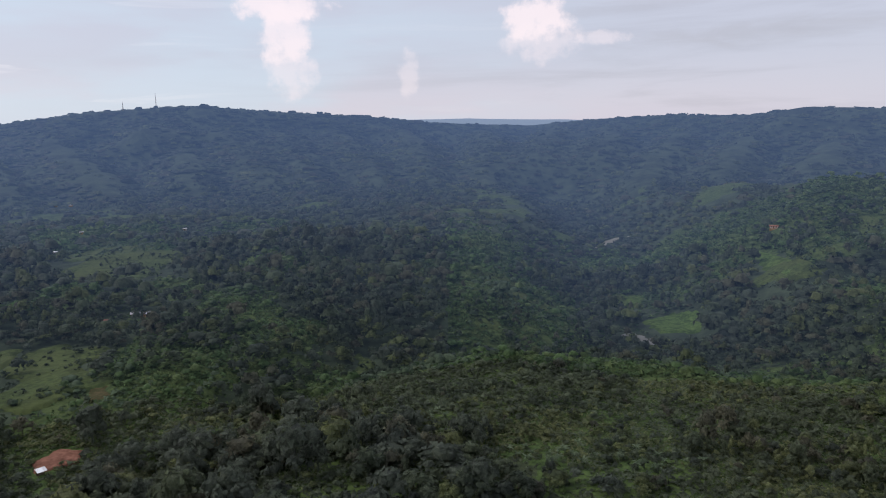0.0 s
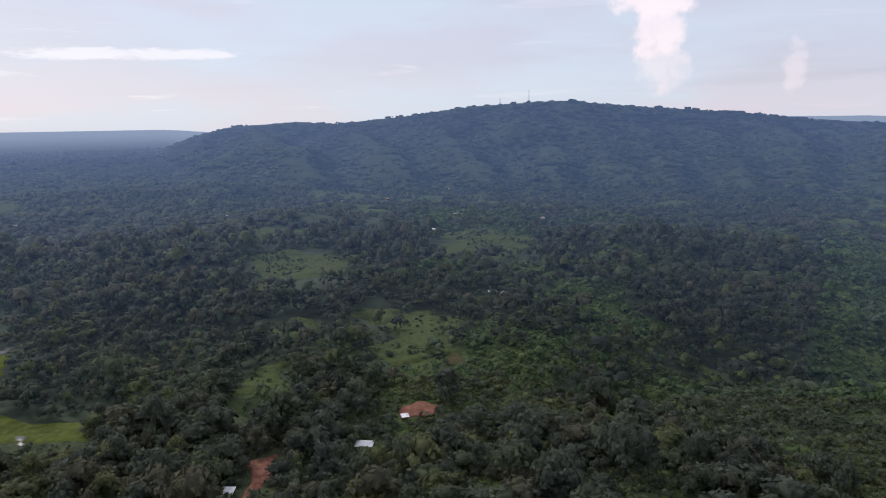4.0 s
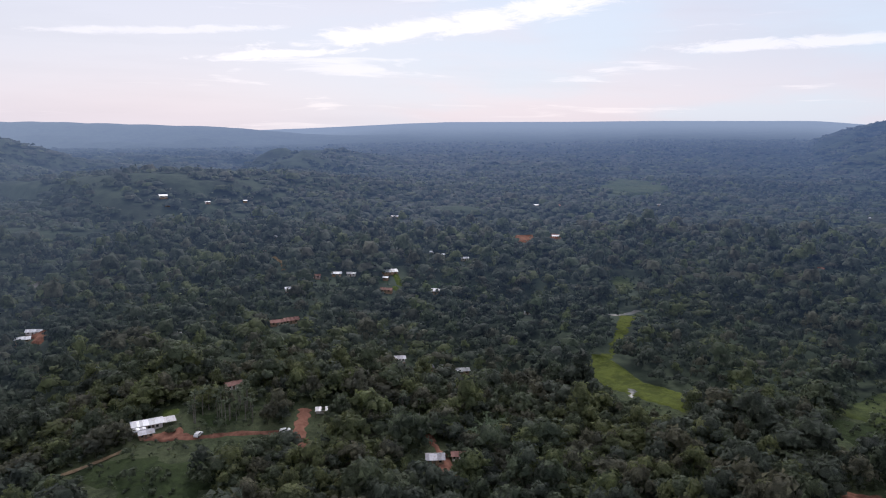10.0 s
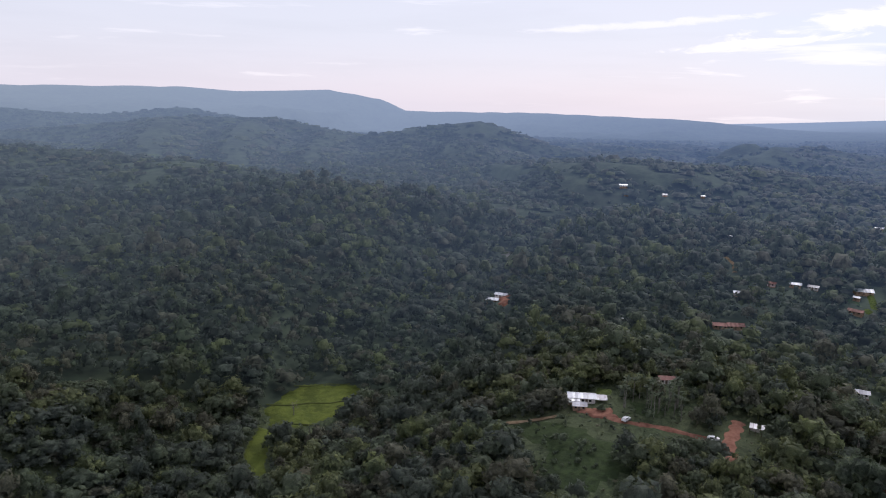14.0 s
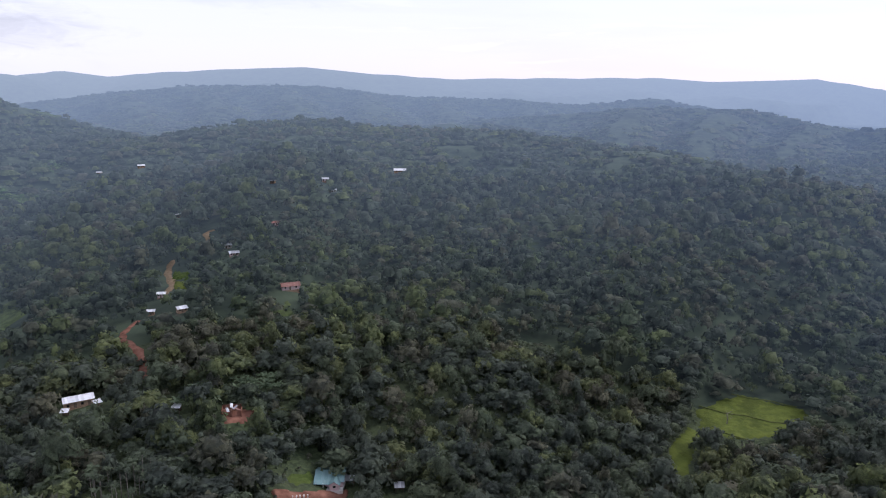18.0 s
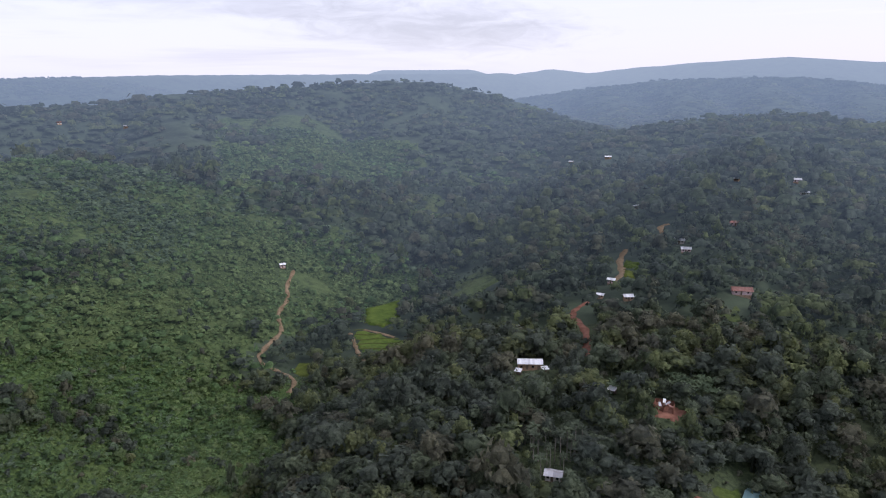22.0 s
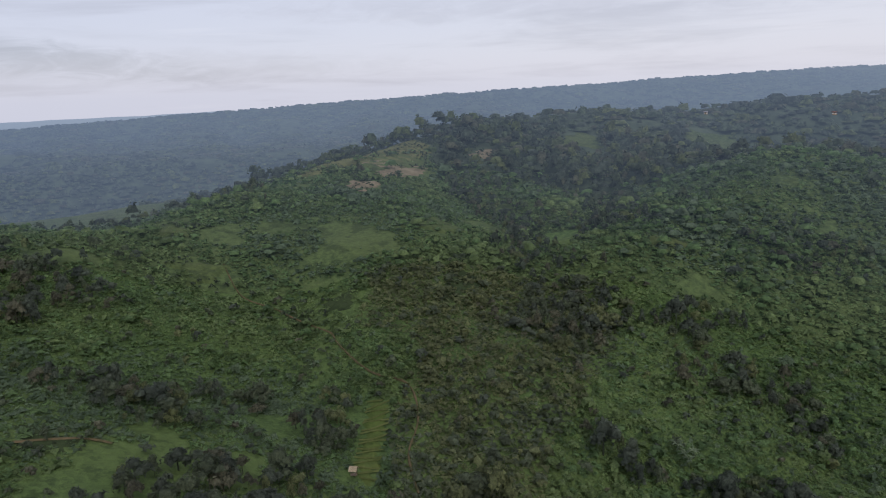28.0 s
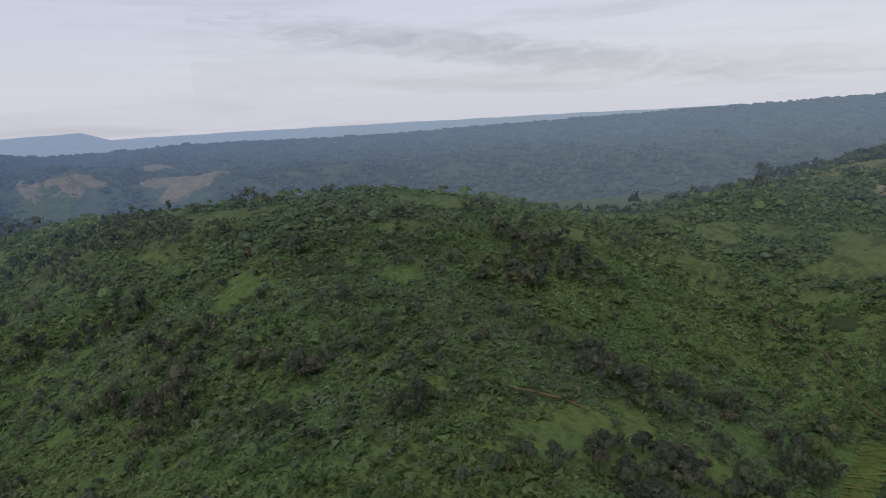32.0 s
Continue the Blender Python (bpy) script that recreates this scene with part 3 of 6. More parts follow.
valley([(16, 330, -4), (5, 400, -12), (-5, 420, -26), (-14, 470, -38), (-17, 520, -42)], 0.4, 16)


def fbm(x, y, size, octaves=4, seed=0):
    """Smooth value noise, about -1 to 1, on arrays."""
    total, amount = np.zeros_like(x), 1.0
    for i in range(octaves):
        u, v = x / size + 17.3 * (i + seed), y / size - 9.1 * (i + seed)
        iu, iv = np.floor(u), np.floor(v)
        fu, fv = u - iu, v - iv
        fu, fv = fu * fu * (3 - 2 * fu), fv * fv * (3 - 2 * fv)

        def corner(a, b):
            h = np.sin((a * 127.1 + b * 311.7 + seed * 74.7) % 6283.0) * 43758.5453
            return (h - np.floor(h)) * 2 - 1
        total += amount * ((corner(iu, iv) * (1 - fu) + corner(iu + 1, iv) * fu) * (1 - fv) + (corner(iu, iv + 1) * (1 - fu) + corner(iu + 1, iv + 1) * fu) * fv)
        amount, size = amount * 0.5, size * 0.5
    return total


def settled_map():
    """0 on and round plots, fields and ways, where the ground keeps its broad form, 1 in the wild."""
    spots = [(x, y, reach + 14) for x, y, reach in PLOTS] + [(x, y, max(a, b) + 8) for x, y, a, b, _ in CLEARINGS]
    spots += [(x, y, 12) for line, width, _ in TRACKS for x, y in line[::2]]
    spots += [(*o.mean(0), np.hypot(*(o - o.mean(0)).T).max() + 10) for o, _ in FIELDS]
    g = np.arange(-1200.0, 1201.0, 8.0)
    y, x = np.meshgrid(g, g, indexing="ij")
    free = np.ones(x.shape)
    for cx, cy, reach in spots:
        free = np.minimum(free, np.clip((np.hypot(x - cx, y - cy) - reach) / 30, 0, 1))
    return free


SETTLED = settled_map()


def wild(x, y):
    i, j = np.round((y + 1200) / 8).astype(int), np.round((x + 1200) / 8).astype(int)
    return np.where((abs(x) < 1190) & (abs(y) < 1190), SETTLED[np.clip(i, 0, 300), np.clip(j, 0, 300)], 1.0)


def creases(x, y, r, crest):
    """Gullies cut into the slopes: rounded spines between sharp hollows, small near by, large on the far ranges."""
    bend = 30 * fbm(x, y, 110, 2, 71)
    small = 9.0 * (np.abs(fbm(x + bend, y - bend, 150, 2, 73)) - 0.4) + 4.0 * (np.abs(fbm(x, y, 58, 2, 79)) - 0.4)
    large = 58.0 * (np.abs(fbm(x + 2 * bend, y - 2 * bend, 430, 3, 83)) - 0.4) + 18.0 * (np.abs(fbm(x, y, 150, 2, 89)) - 0.4)
    large = np.where(r > 2000, np.minimum(large, 5.0 - 0.02 * (r - 2000)), large)      # behind the crests nothing rises
    near = np.clip((r - 170) / 130, 0, 1) * np.clip((1500 - r) / 500, 0, 1)
    t = np.degrees(np.arctan2(-x, y)) % 360
    plain_side = np.clip((t - 44) / 6, 0, 1) * np.clip((88 - t) / 8, 0, 1)
    far = np.clip((r - 1150) / 450, 0, 1) * np.clip((4700 - r) / 500, 0, 1) * (1 - 0.9 * plain_side)
    return wild(x, y) * (near * small * np.clip(crest / 80, 0.12, 1) + far * large * np.clip(crest / 220, 0.03, 1))


def land(x, y):
    """Height of the bare ground, on arrays or numbers."""
    x, y = np.asarray(x, float), np.asarray(y, float)
    r = np.hypot(x, y)
    z = 0.0045 * np.maximum(r - 1200, 0) + 3.0 * fbm(x, y, 160, 3, 2) * np.clip(r / 500, 0.3, 1.3)
    for mx, my, h, s in MOUNDS:
        z = z + h * np.exp(-((x - mx) ** 2 + (y - my) ** 2) / (2 * s * s))
    bumps = fbm(x + 900, y - 400, 85, 3, 13)
    z = z + 3.0 * bumps * np.clip((r - 150) / 200, 0, 1) * np.clip(3 - r / 800, 0, 1)
    crest = np.full(x.shape, 1e6)
    gully = fbm(x + 40 * fbm(x, y, 210, 2, 5), y, 230, 4, 7)
    for line, slope_in, slope_out, rounding in RIDGES:
        best, top, rc = np.full(x.shape, 1e12), np.zeros(x.shape), np.zeros(x.shape)
        for a, b in zip(line[:-1], line[1:]):
            dx, dy = b[0] - a[0], b[1] - a[1]
            k = np.clip(((x - a[0]) * dx + (y - a[1]) * dy) / (dx * dx + dy * dy), 0, 1)
            px, py = a[0] + k * dx, a[1] + k * dy
            d2 = (x - px) ** 2 + (y - py) ** 2
            near = d2 < best
            best = np.where(near, d2, best)
            top = np.where(near, a[2] + k * (b[2] - a[2]), top)
            rc = np.where(near, np.hypot(px, py), rc)
        d = np.sqrt(best)
        crest = np.minimum(crest, d)
        side = np.clip((r - rc) / (2 * rounding) + 0.5, 0, 1)
        slope = slope_in + (slope_out - slope_in) * side
        fall = slope * (np.sqrt(d * d + rounding * rounding) - rounding)
        rough = gully * np.minimum(d / 250, 1) * np.clip(fall * 0.4, 0, 26 + 20 * np.clip((r - 1300) / 600, 0, 1))
        rough = rough + 5.0 * bumps * np.clip(d / 130, 0, 1) * np.clip(2.5 - r / 1000, 0, 1)
        h = top - fall + rough * min(1.0, (slope_in / 0.2) ** 2)
        z = z + 5.0 * np.log1p(np.exp(np.clip((h - z) / 5.0, -60, 60))) + np.maximum(h - z - 300, 0)
    for line, slope, half_width in VALLEYS:
        best, floor = np.full(x.shape, 1e12), np.zeros(x.shape)
        for a, b in zip(line[:-1], line[1:]):
            dx, dy = b[0] - a[0], b[1] - a[1]
            k = np.clip(((x - a[0]) * dx + (y - a[1]) * dy) / (dx * dx + dy * dy), 0, 1)
            d2 = (x - a[0] - k * dx) ** 2 + (y - a[1] - k * dy) ** 2
            near = d2 < best
            best = np.where(near, d2, best)
            floor = np.where(near, a[2] + k * (b[2] - a[2]), floor)
        h = floor + slope * np.maximum(np.sqrt(best) - half_width, 0)
        z = z - 4.0 * np.log1p(np.exp(np.clip((z - h) / 4.0, -60, 60)))
    return z + creases(x, y, r, crest)


CELL = 10.0
_g = np.arange(-3100.0, 3101.0, CELL)
_gy, _gx = np.meshgrid(_g, _g, indexing="ij")
HEIGHTS = land(_gx, _gy)
SWELL = {}


SIGHT_R = 60 * np.exp(np.linspace(0, math.log(3200 / 60), 170))
SIGHT_T = np.arange(0, 360, 1.0)
_t, _r = np.meshgrid(SIGHT_T, SIGHT_R)
SIGHT = np.maximum.accumulate((land(*polar(_t, _r)) - EYE) / _r, axis=0)      # the steepest ground so far along each way out


def sunk(x, y, top):
    """True on ground that lies deep behind a hill, seen from the hover point; it is planted thinly."""
    r = np.hypot(x, y)
    i = np.clip(np.searchsorted(SIGHT_R, r) - 2, 0, len(SIGHT_R) - 1)
    j = np.round(np.degrees(np.arctan2(-x, y)) % 360).astype(int) % 360
    return (land(x, y) + top - EYE) / r < SIGHT[i, j] - 0.004

# ---- materials ----
def material(name):
    made = bpy.data.materials.new(name)
    made.use_nodes = True
    made.node_tree.nodes.clear()
    return made, made.node_tree


def finish(tree, colour, roughness=0.8, specular=0.2, metal=0.0, bump=None, bump_size=0.1, bump_force=0.5):
    """A Principled surface with optional bump."""
    surface = tree.nodes.new("ShaderNodeBsdfPrincipled")
    if isinstance(colour, tuple):
        surface.inputs["Base Color"].default_value = (*colour, 1)
    else:
        tree.links.new(colour, surface.inputs["Base Color"])
    if isinstance(roughness, float):
        surface.inputs["Roughness"].default_value = roughness
    else:
        tree.links.new(roughness, surface.inputs["Roughness"])
    surface.inputs["Specular IOR Level"].default_value, surface.inputs["Metallic"].default_value = specular, metal
    if bump is not None:
        relief = tree.nodes.new("ShaderNodeBump")
        relief.inputs["Distance"].default_value, relief.inputs["Strength"].default_value = bump_size, bump_force
        tree.links.new(bump, relief.inputs["Height"])
        tree.links.new(relief.outputs[0], surface.inputs["Normal"])
    return surface.outputs[0]


def output(tree, shader):
    tree.links.new(shader, tree.nodes.new("ShaderNodeOutputMaterial").inputs["Surface"])


def place(tree):
    return tree.nodes.new("ShaderNodeNewGeometry").outputs["Position"]


def island(tree):
    return tree.nodes.new("ShaderNodeNewGeometry").outputs["Random Per Island"]


def painted_haze(tree, shader):
    """For far materials alone: haze painted in as emission, stronger the farther off they stand, and brightest on the
    bright side of the sky.
    """
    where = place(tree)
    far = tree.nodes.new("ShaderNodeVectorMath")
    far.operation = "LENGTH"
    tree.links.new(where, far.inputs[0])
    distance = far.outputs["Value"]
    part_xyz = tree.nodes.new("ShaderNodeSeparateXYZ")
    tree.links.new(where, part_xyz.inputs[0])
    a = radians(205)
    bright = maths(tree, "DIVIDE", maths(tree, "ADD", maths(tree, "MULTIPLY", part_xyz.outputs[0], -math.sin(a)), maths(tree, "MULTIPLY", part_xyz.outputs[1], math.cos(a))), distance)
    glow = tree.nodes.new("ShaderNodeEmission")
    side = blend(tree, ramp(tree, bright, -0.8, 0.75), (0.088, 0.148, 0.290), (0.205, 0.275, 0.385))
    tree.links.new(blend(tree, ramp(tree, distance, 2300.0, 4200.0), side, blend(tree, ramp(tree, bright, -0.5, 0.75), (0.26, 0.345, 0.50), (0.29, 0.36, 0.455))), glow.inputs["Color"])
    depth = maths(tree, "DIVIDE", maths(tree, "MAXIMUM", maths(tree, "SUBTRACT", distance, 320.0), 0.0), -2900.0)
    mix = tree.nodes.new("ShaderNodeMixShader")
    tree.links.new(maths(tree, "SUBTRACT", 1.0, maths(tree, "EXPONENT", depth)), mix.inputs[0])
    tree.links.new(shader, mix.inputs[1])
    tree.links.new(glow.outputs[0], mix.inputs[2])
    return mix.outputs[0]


def leaves(name, dark, light, accent, far=False, spread=0.5):
    """Foliage: tints from clump to clump, from tree to tree and in wide patches; fine mottling paints in lit tips and
    dark gaps.
    """
    made, tree = material(name)
    where = place(tree)
    patch = ramp(tree, noise_of(tree, where, 0.0065 if far else 0.012, 3.0), 0.4, 0.6)
    crown = ramp(tree, noise_of(tree, where, 0.13, 1.0), 0.36, 0.64)
    colour = blend(tree, crown, dark, light)
    colour = blend(tree, maths(tree, "MULTIPLY", patch, 0.45), colour, accent)
    # random clump tone, plus leaf-tip light and gap shade painted by fine noise
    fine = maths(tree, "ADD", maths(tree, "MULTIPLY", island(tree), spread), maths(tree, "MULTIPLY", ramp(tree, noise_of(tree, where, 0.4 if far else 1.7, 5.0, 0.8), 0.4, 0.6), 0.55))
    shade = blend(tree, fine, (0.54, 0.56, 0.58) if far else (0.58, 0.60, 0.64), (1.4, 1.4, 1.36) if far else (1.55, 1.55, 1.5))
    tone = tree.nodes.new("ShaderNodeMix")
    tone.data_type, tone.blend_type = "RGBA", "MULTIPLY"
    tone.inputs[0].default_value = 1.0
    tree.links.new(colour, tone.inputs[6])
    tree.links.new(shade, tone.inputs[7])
    shader = finish(tree, tone.outputs[2], 0.6, 0.12 if far else 0.24, bump=noise_of(tree, where, 0.7 if far else 1.6, 5.0, 0.7), bump_size=1.1, bump_force=0.5 if far else 0.9)
    through_light = tree.nodes.new("ShaderNodeBsdfTranslucent")      # leaves let some light through
    tree.links.new(tone.outputs[2], through_light.inputs["Color"])
    mix = tree.nodes.new("ShaderNodeMixShader")
    mix.inputs[0].default_value = 0.44
    tree.links.new(shader, mix.inputs[1])
    tree.links.new(through_light.outputs[0], mix.inputs[2])
    output(tree, painted_haze(tree, mix.outputs[0]) if far else mix.outputs[0])
    return made


def grassland(name, dark, light, accent, far=False, grain=0.6):
    """Ground cover: grass and low herbs with earth showing here and there."""
    made, tree = material(name)
    where = place(tree)
    wide = ramp(tree, noise_of(tree, where, 0.018, 4.0), 0.35, 0.65)
    fine = ramp(tree, noise_of(tree, where, grain, 4.0, 0.65), 0.32, 0.7)
    colour = blend(tree, fine, dark, light)
    colour = blend(tree, maths(tree, "MULTIPLY", wide, 0.6), colour, accent)
    tufts = ramp(tree, noise_of(tree, where, grain * 0.28, 5.0, 0.7), 0.5, 0.62)
    colour = blend(tree, maths(tree, "MULTIPLY", tufts, 0.55), colour, tuple(0.55 * v for v in dark))
    shader = finish(tree, colour, 0.9, 0.1, bump=noise_of(tree, where, grain, 5.0, 0.65), bump_size=1.0, bump_force=0.8)
    output(tree, painted_haze(tree, shader) if far else shader)
    return made


def plain(name, low, high, scale=3.0, roughness=0.8, specular=0.3, metal=0.0, bump=0.02):
    """A painted, earthen or timber surface with stains of two sizes."""
    made, tree = material(name)
    where = place(tree)
    mix = maths(tree, "ADD", maths(tree, "MULTIPLY", noise_of(tree, where, scale, 5.0, 0.65), 0.6), maths(tree, "MULTIPLY", noise_of(tree, where, scale * 0.17, 3.0), 0.4))
    colour = blend(tree, ramp(tree, mix, 0.36, 0.64), low, high)
    output(tree, finish(tree, colour, roughness, specular, metal, noise_of(tree, where, scale * 2, 4.0), bump, 0.6))
    return made


LEAF_TINTS = (((0.036, 0.049, 0.040), (0.078, 0.100, 0.075), (0.072, 0.090, 0.062)), ((0.040, 0.056, 0.038), (0.088, 0.116, 0.072), (0.084, 0.104, 0.058)),
              ((0.048, 0.056, 0.042), (0.105, 0.114, 0.078), (0.101, 0.100, 0.062)), ((0.050, 0.070, 0.037), (0.116, 0.144, 0.064), (0.116, 0.130, 0.058)))
LEAF_NAMES = ("leaves_dark", "leaves_mid", "leaves_olive", "leaves_fresh")
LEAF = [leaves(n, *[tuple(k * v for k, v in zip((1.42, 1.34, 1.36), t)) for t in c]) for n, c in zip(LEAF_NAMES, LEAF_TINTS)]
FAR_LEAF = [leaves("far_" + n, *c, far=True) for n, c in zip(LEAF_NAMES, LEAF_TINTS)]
SHRUB_TINTS = (((0.095, 0.143, 0.057), (0.196, 0.269, 0.109), (0.168, 0.228, 0.084)), ((0.070, 0.123, 0.050), (0.146, 0.237, 0.094), (0.146, 0.217, 0.082)), ((0.081, 0.121, 0.074), (0.164, 0.222, 0.134), (0.116, 0.171, 0.088)))
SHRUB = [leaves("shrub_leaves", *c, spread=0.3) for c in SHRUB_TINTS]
# the same shrub tints dimmed, to paint the shaded side
DIMMED_SHRUB = [leaves("dimmed_shrub_leaves", *[tuple(0.76 * v for v in t) for t in c], far=True, spread=0.3) for c in SHRUB_TINTS]
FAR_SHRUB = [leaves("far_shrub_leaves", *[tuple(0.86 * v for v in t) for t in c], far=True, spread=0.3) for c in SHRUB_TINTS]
FROND = leaves("frond_grey_green", (0.085, 0.122, 0.072), (0.190, 0.245, 0.150), (0.125, 0.170, 0.090))
PALE_LEAF = leaves("leaves_pale_blossom", (0.10, 0.115, 0.05), (0.24, 0.24, 0.12), (0.16, 0.17, 0.08))
GROUND = grassland("ground_cover", (0.038, 0.066, 0.024), (0.090, 0.142, 0.044), (0.092, 0.128, 0.040))
WOOD_FLOOR = grassland("wood_floor", (0.036, 0.050, 0.028), (0.080, 0.105, 0.050), (0.076, 0.088, 0.048))
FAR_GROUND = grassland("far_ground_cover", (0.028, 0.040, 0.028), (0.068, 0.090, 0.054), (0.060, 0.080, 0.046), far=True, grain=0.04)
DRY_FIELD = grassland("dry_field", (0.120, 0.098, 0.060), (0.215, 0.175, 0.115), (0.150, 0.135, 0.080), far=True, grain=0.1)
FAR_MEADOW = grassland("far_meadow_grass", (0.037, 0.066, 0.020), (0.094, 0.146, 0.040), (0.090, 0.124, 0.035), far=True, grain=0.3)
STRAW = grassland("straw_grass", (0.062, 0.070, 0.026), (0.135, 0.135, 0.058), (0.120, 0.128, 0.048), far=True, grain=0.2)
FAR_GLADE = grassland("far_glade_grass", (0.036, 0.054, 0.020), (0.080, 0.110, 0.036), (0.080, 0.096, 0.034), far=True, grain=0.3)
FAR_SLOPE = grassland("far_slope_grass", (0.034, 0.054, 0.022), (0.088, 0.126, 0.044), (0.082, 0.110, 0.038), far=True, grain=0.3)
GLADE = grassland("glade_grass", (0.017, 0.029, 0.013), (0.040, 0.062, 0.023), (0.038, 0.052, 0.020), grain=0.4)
PADDY = grassland("paddy_rice", (0.056, 0.076, 0.016), (0.112, 0.136, 0.027), (0.090, 0.112, 0.022), grain=0.25)
TERRACE = grassland("terrace_rice", (0.046, 0.080, 0.016), (0.098, 0.142, 0.028), (0.088, 0.122, 0.024), grain=0.25)
LAWN = grassland("lawn_grass", (0.043, 0.070, 0.016), (0.085, 0.119, 0.029), (0.093, 0.111, 0.036), grain=0.5)
RED_EARTH = plain("red_earth", (0.115, 0.050, 0.034), (0.275, 0.135, 0.095), 0.33, 0.95, 0.1, bump=0.15)
FALLOW = plain("fallow_earth", (0.045, 0.050, 0.022), (0.125, 0.092, 0.052), 0.35, 0.95, 0.1, bump=0.15)
TAN_EARTH = plain("tan_earth", (0.128, 0.093, 0.055), (0.246, 0.183, 0.119), 0.5, 0.95, 0.1, bump=0.15)
BUND = plain("bund_earth", (0.055, 0.070, 0.022), (0.10, 0.112, 0.040), 0.8, 0.95, 0.1, bump=0.1)
BARK = plain("bark", (0.06, 0.048, 0.036), (0.16, 0.135, 0.105), 2.0, 0.9, 0.15, bump=0.05)
PALE_BARK = plain("pale_bark", (0.12, 0.11, 0.095), (0.26, 0.24, 0.21), 2.0, 0.9, 0.15, bump=0.05)
MUD_WALL = plain("mud_plaster", (0.26, 0.17, 0.11), (0.42, 0.30, 0.21), 1.2, 0.9, 0.15)
WHITE_WALL = plain("white_plaster", (0.52, 0.48, 0.44), (0.72, 0.69, 0.65), 1.0, 0.85, 0.2)
PINK_WALL = plain("pink_plaster", (0.55, 0.40, 0.40), (0.72, 0.56, 0.56), 1.0, 0.85, 0.2)
TIMBER = plain("weathered_timber", (0.10, 0.075, 0.055), (0.22, 0.17, 0.13), 4.0, 0.85, 0.2)
DARK_PANE = plain("dark_pane", (0.012, 0.014, 0.017), (0.025, 0.028, 0.032), 1.0, 0.15, 0.5, bump=0.0)
CAR_PAINT = plain("white_car_paint", (0.66, 0.66, 0.66), (0.78, 0.78, 0.78), 0.6, 0.3, 0.5, bump=0.0)
RUBBER = plain("tyre_rubber", (0.015, 0.015, 0.015), (0.035, 0.035, 0.034), 6.0, 0.85, 0.2)
THATCH = plain("thatch", (0.20, 0.16, 0.10), (0.38, 0.32, 0.22), 3.0, 0.95, 0.1, bump=0.08)


def tin(name, low, high, stain, roughness=0.45):
    """Corrugated sheet roofing: each sheet weathered to its own shade, streaked with stains."""
    made, tree = material(name)
    where = place(tree)
    own = tree.nodes.new("ShaderNodeObjectInfo").outputs["Random"]
    colour = blend(tree, own, low, high)
    stains = ramp(tree, noise_of(tree, where, 0.9, 4.0, 0.65), 0.5, 0.72)
    colour = blend(tree, maths(tree, "MULTIPLY", stains, 0.55), colour, stain)
    output(tree, finish(tree, colour, roughness, 0.5, 0.25, noise_of(tree, where, 6.0, 2.0), 0.01, 0.4))
    return made


WHITE_TIN = tin("white_tin", (0.55, 0.56, 0.58), (0.88, 0.89, 0.90), (0.42, 0.40, 0.38))
GREY_TIN = tin("grey_tin", (0.20, 0.20, 0.22), (0.55, 0.55, 0.58), (0.22, 0.16, 0.13))
RUST = tin("rusty_tin", (0.16, 0.075, 0.06), (0.30, 0.15, 0.125), (0.36, 0.27, 0.23), 0.75)
TEAL_TIN = tin("teal_tin", (0.13, 0.235, 0.24), (0.175, 0.29, 0.295), (0.20, 0.27, 0.26), 0.55)
WATER_MAT, tree = material("still_water")
output(tree, finish(tree, (0.10, 0.105, 0.10), 0.35, 0.4, bump=noise_of(tree, place(tree), 1.2, 2.0), bump_size=0.02, bump_force=0.3))

# ---- ground ----
NEAR = 330.0


def sheet(name, radii, steps, mat):
    """A ring of the land between two distances, as one mesh."""
    turns = np.linspace(0, 360, steps, endpoint=False)
    t, r = np.meshgrid(turns, radii)
    x, y = polar(t, r)
    z = land(x, y)
    rows, n = len(radii), steps
    verts = np.stack([x, y, z], -1).reshape(-1, 3)
    i, j = np.meshgrid(np.arange(rows - 1), np.arange(n), indexing="ij")
    k = (j + 1) % n
    quads = np.stack([i * n + j, i * n + k, (i + 1) * n + k, (i + 1) * n + j], -1).reshape(-1, 4)
    return mesh_of(name, verts, quads, mat, smooth=True)


def mesh_of(name, verts, quads, mat, smooth=False):
    """A mesh object from arrays of places and four-cornered faces."""
    data = bpy.data.meshes.new(name)
    data.vertices.add(len(verts))
    data.vertices.foreach_set("co", np.ascontiguousarray(verts, np.float32).ravel())
    data.loops.add(quads.size)
    data.loops.foreach_set("vertex_index", np.ascontiguousarray(quads, np.int32).ravel())
    data.polygons.add(len(quads))
    data.polygons.foreach_set("loop_start", np.arange(0, quads.size, quads.shape[1], dtype=np.int32))
    data.polygons.foreach_set("loop_total", np.full(len(quads), quads.shape[1], np.int32))
    data.polygons.foreach_set("use_smooth", np.full(len(quads), smooth))
    data.update(calc_edges=True)
    data.materials.append(mat)
    return new(name, data)


near_rings = np.concatenate([[0.5], np.linspace(25, 120, 8), np.linspace(125, NEAR, 72)])
tagged(sheet("ground", near_rings, 540, GROUND), "green hilly ground covered in grass and low herbs", "ground", kind="structure")
far_rings = NEAR * np.exp(np.linspace(0, math.log(4950 / NEAR), 200))
# the haze on these hills is emission painted into their material
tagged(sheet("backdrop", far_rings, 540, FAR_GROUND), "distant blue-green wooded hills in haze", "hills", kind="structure")


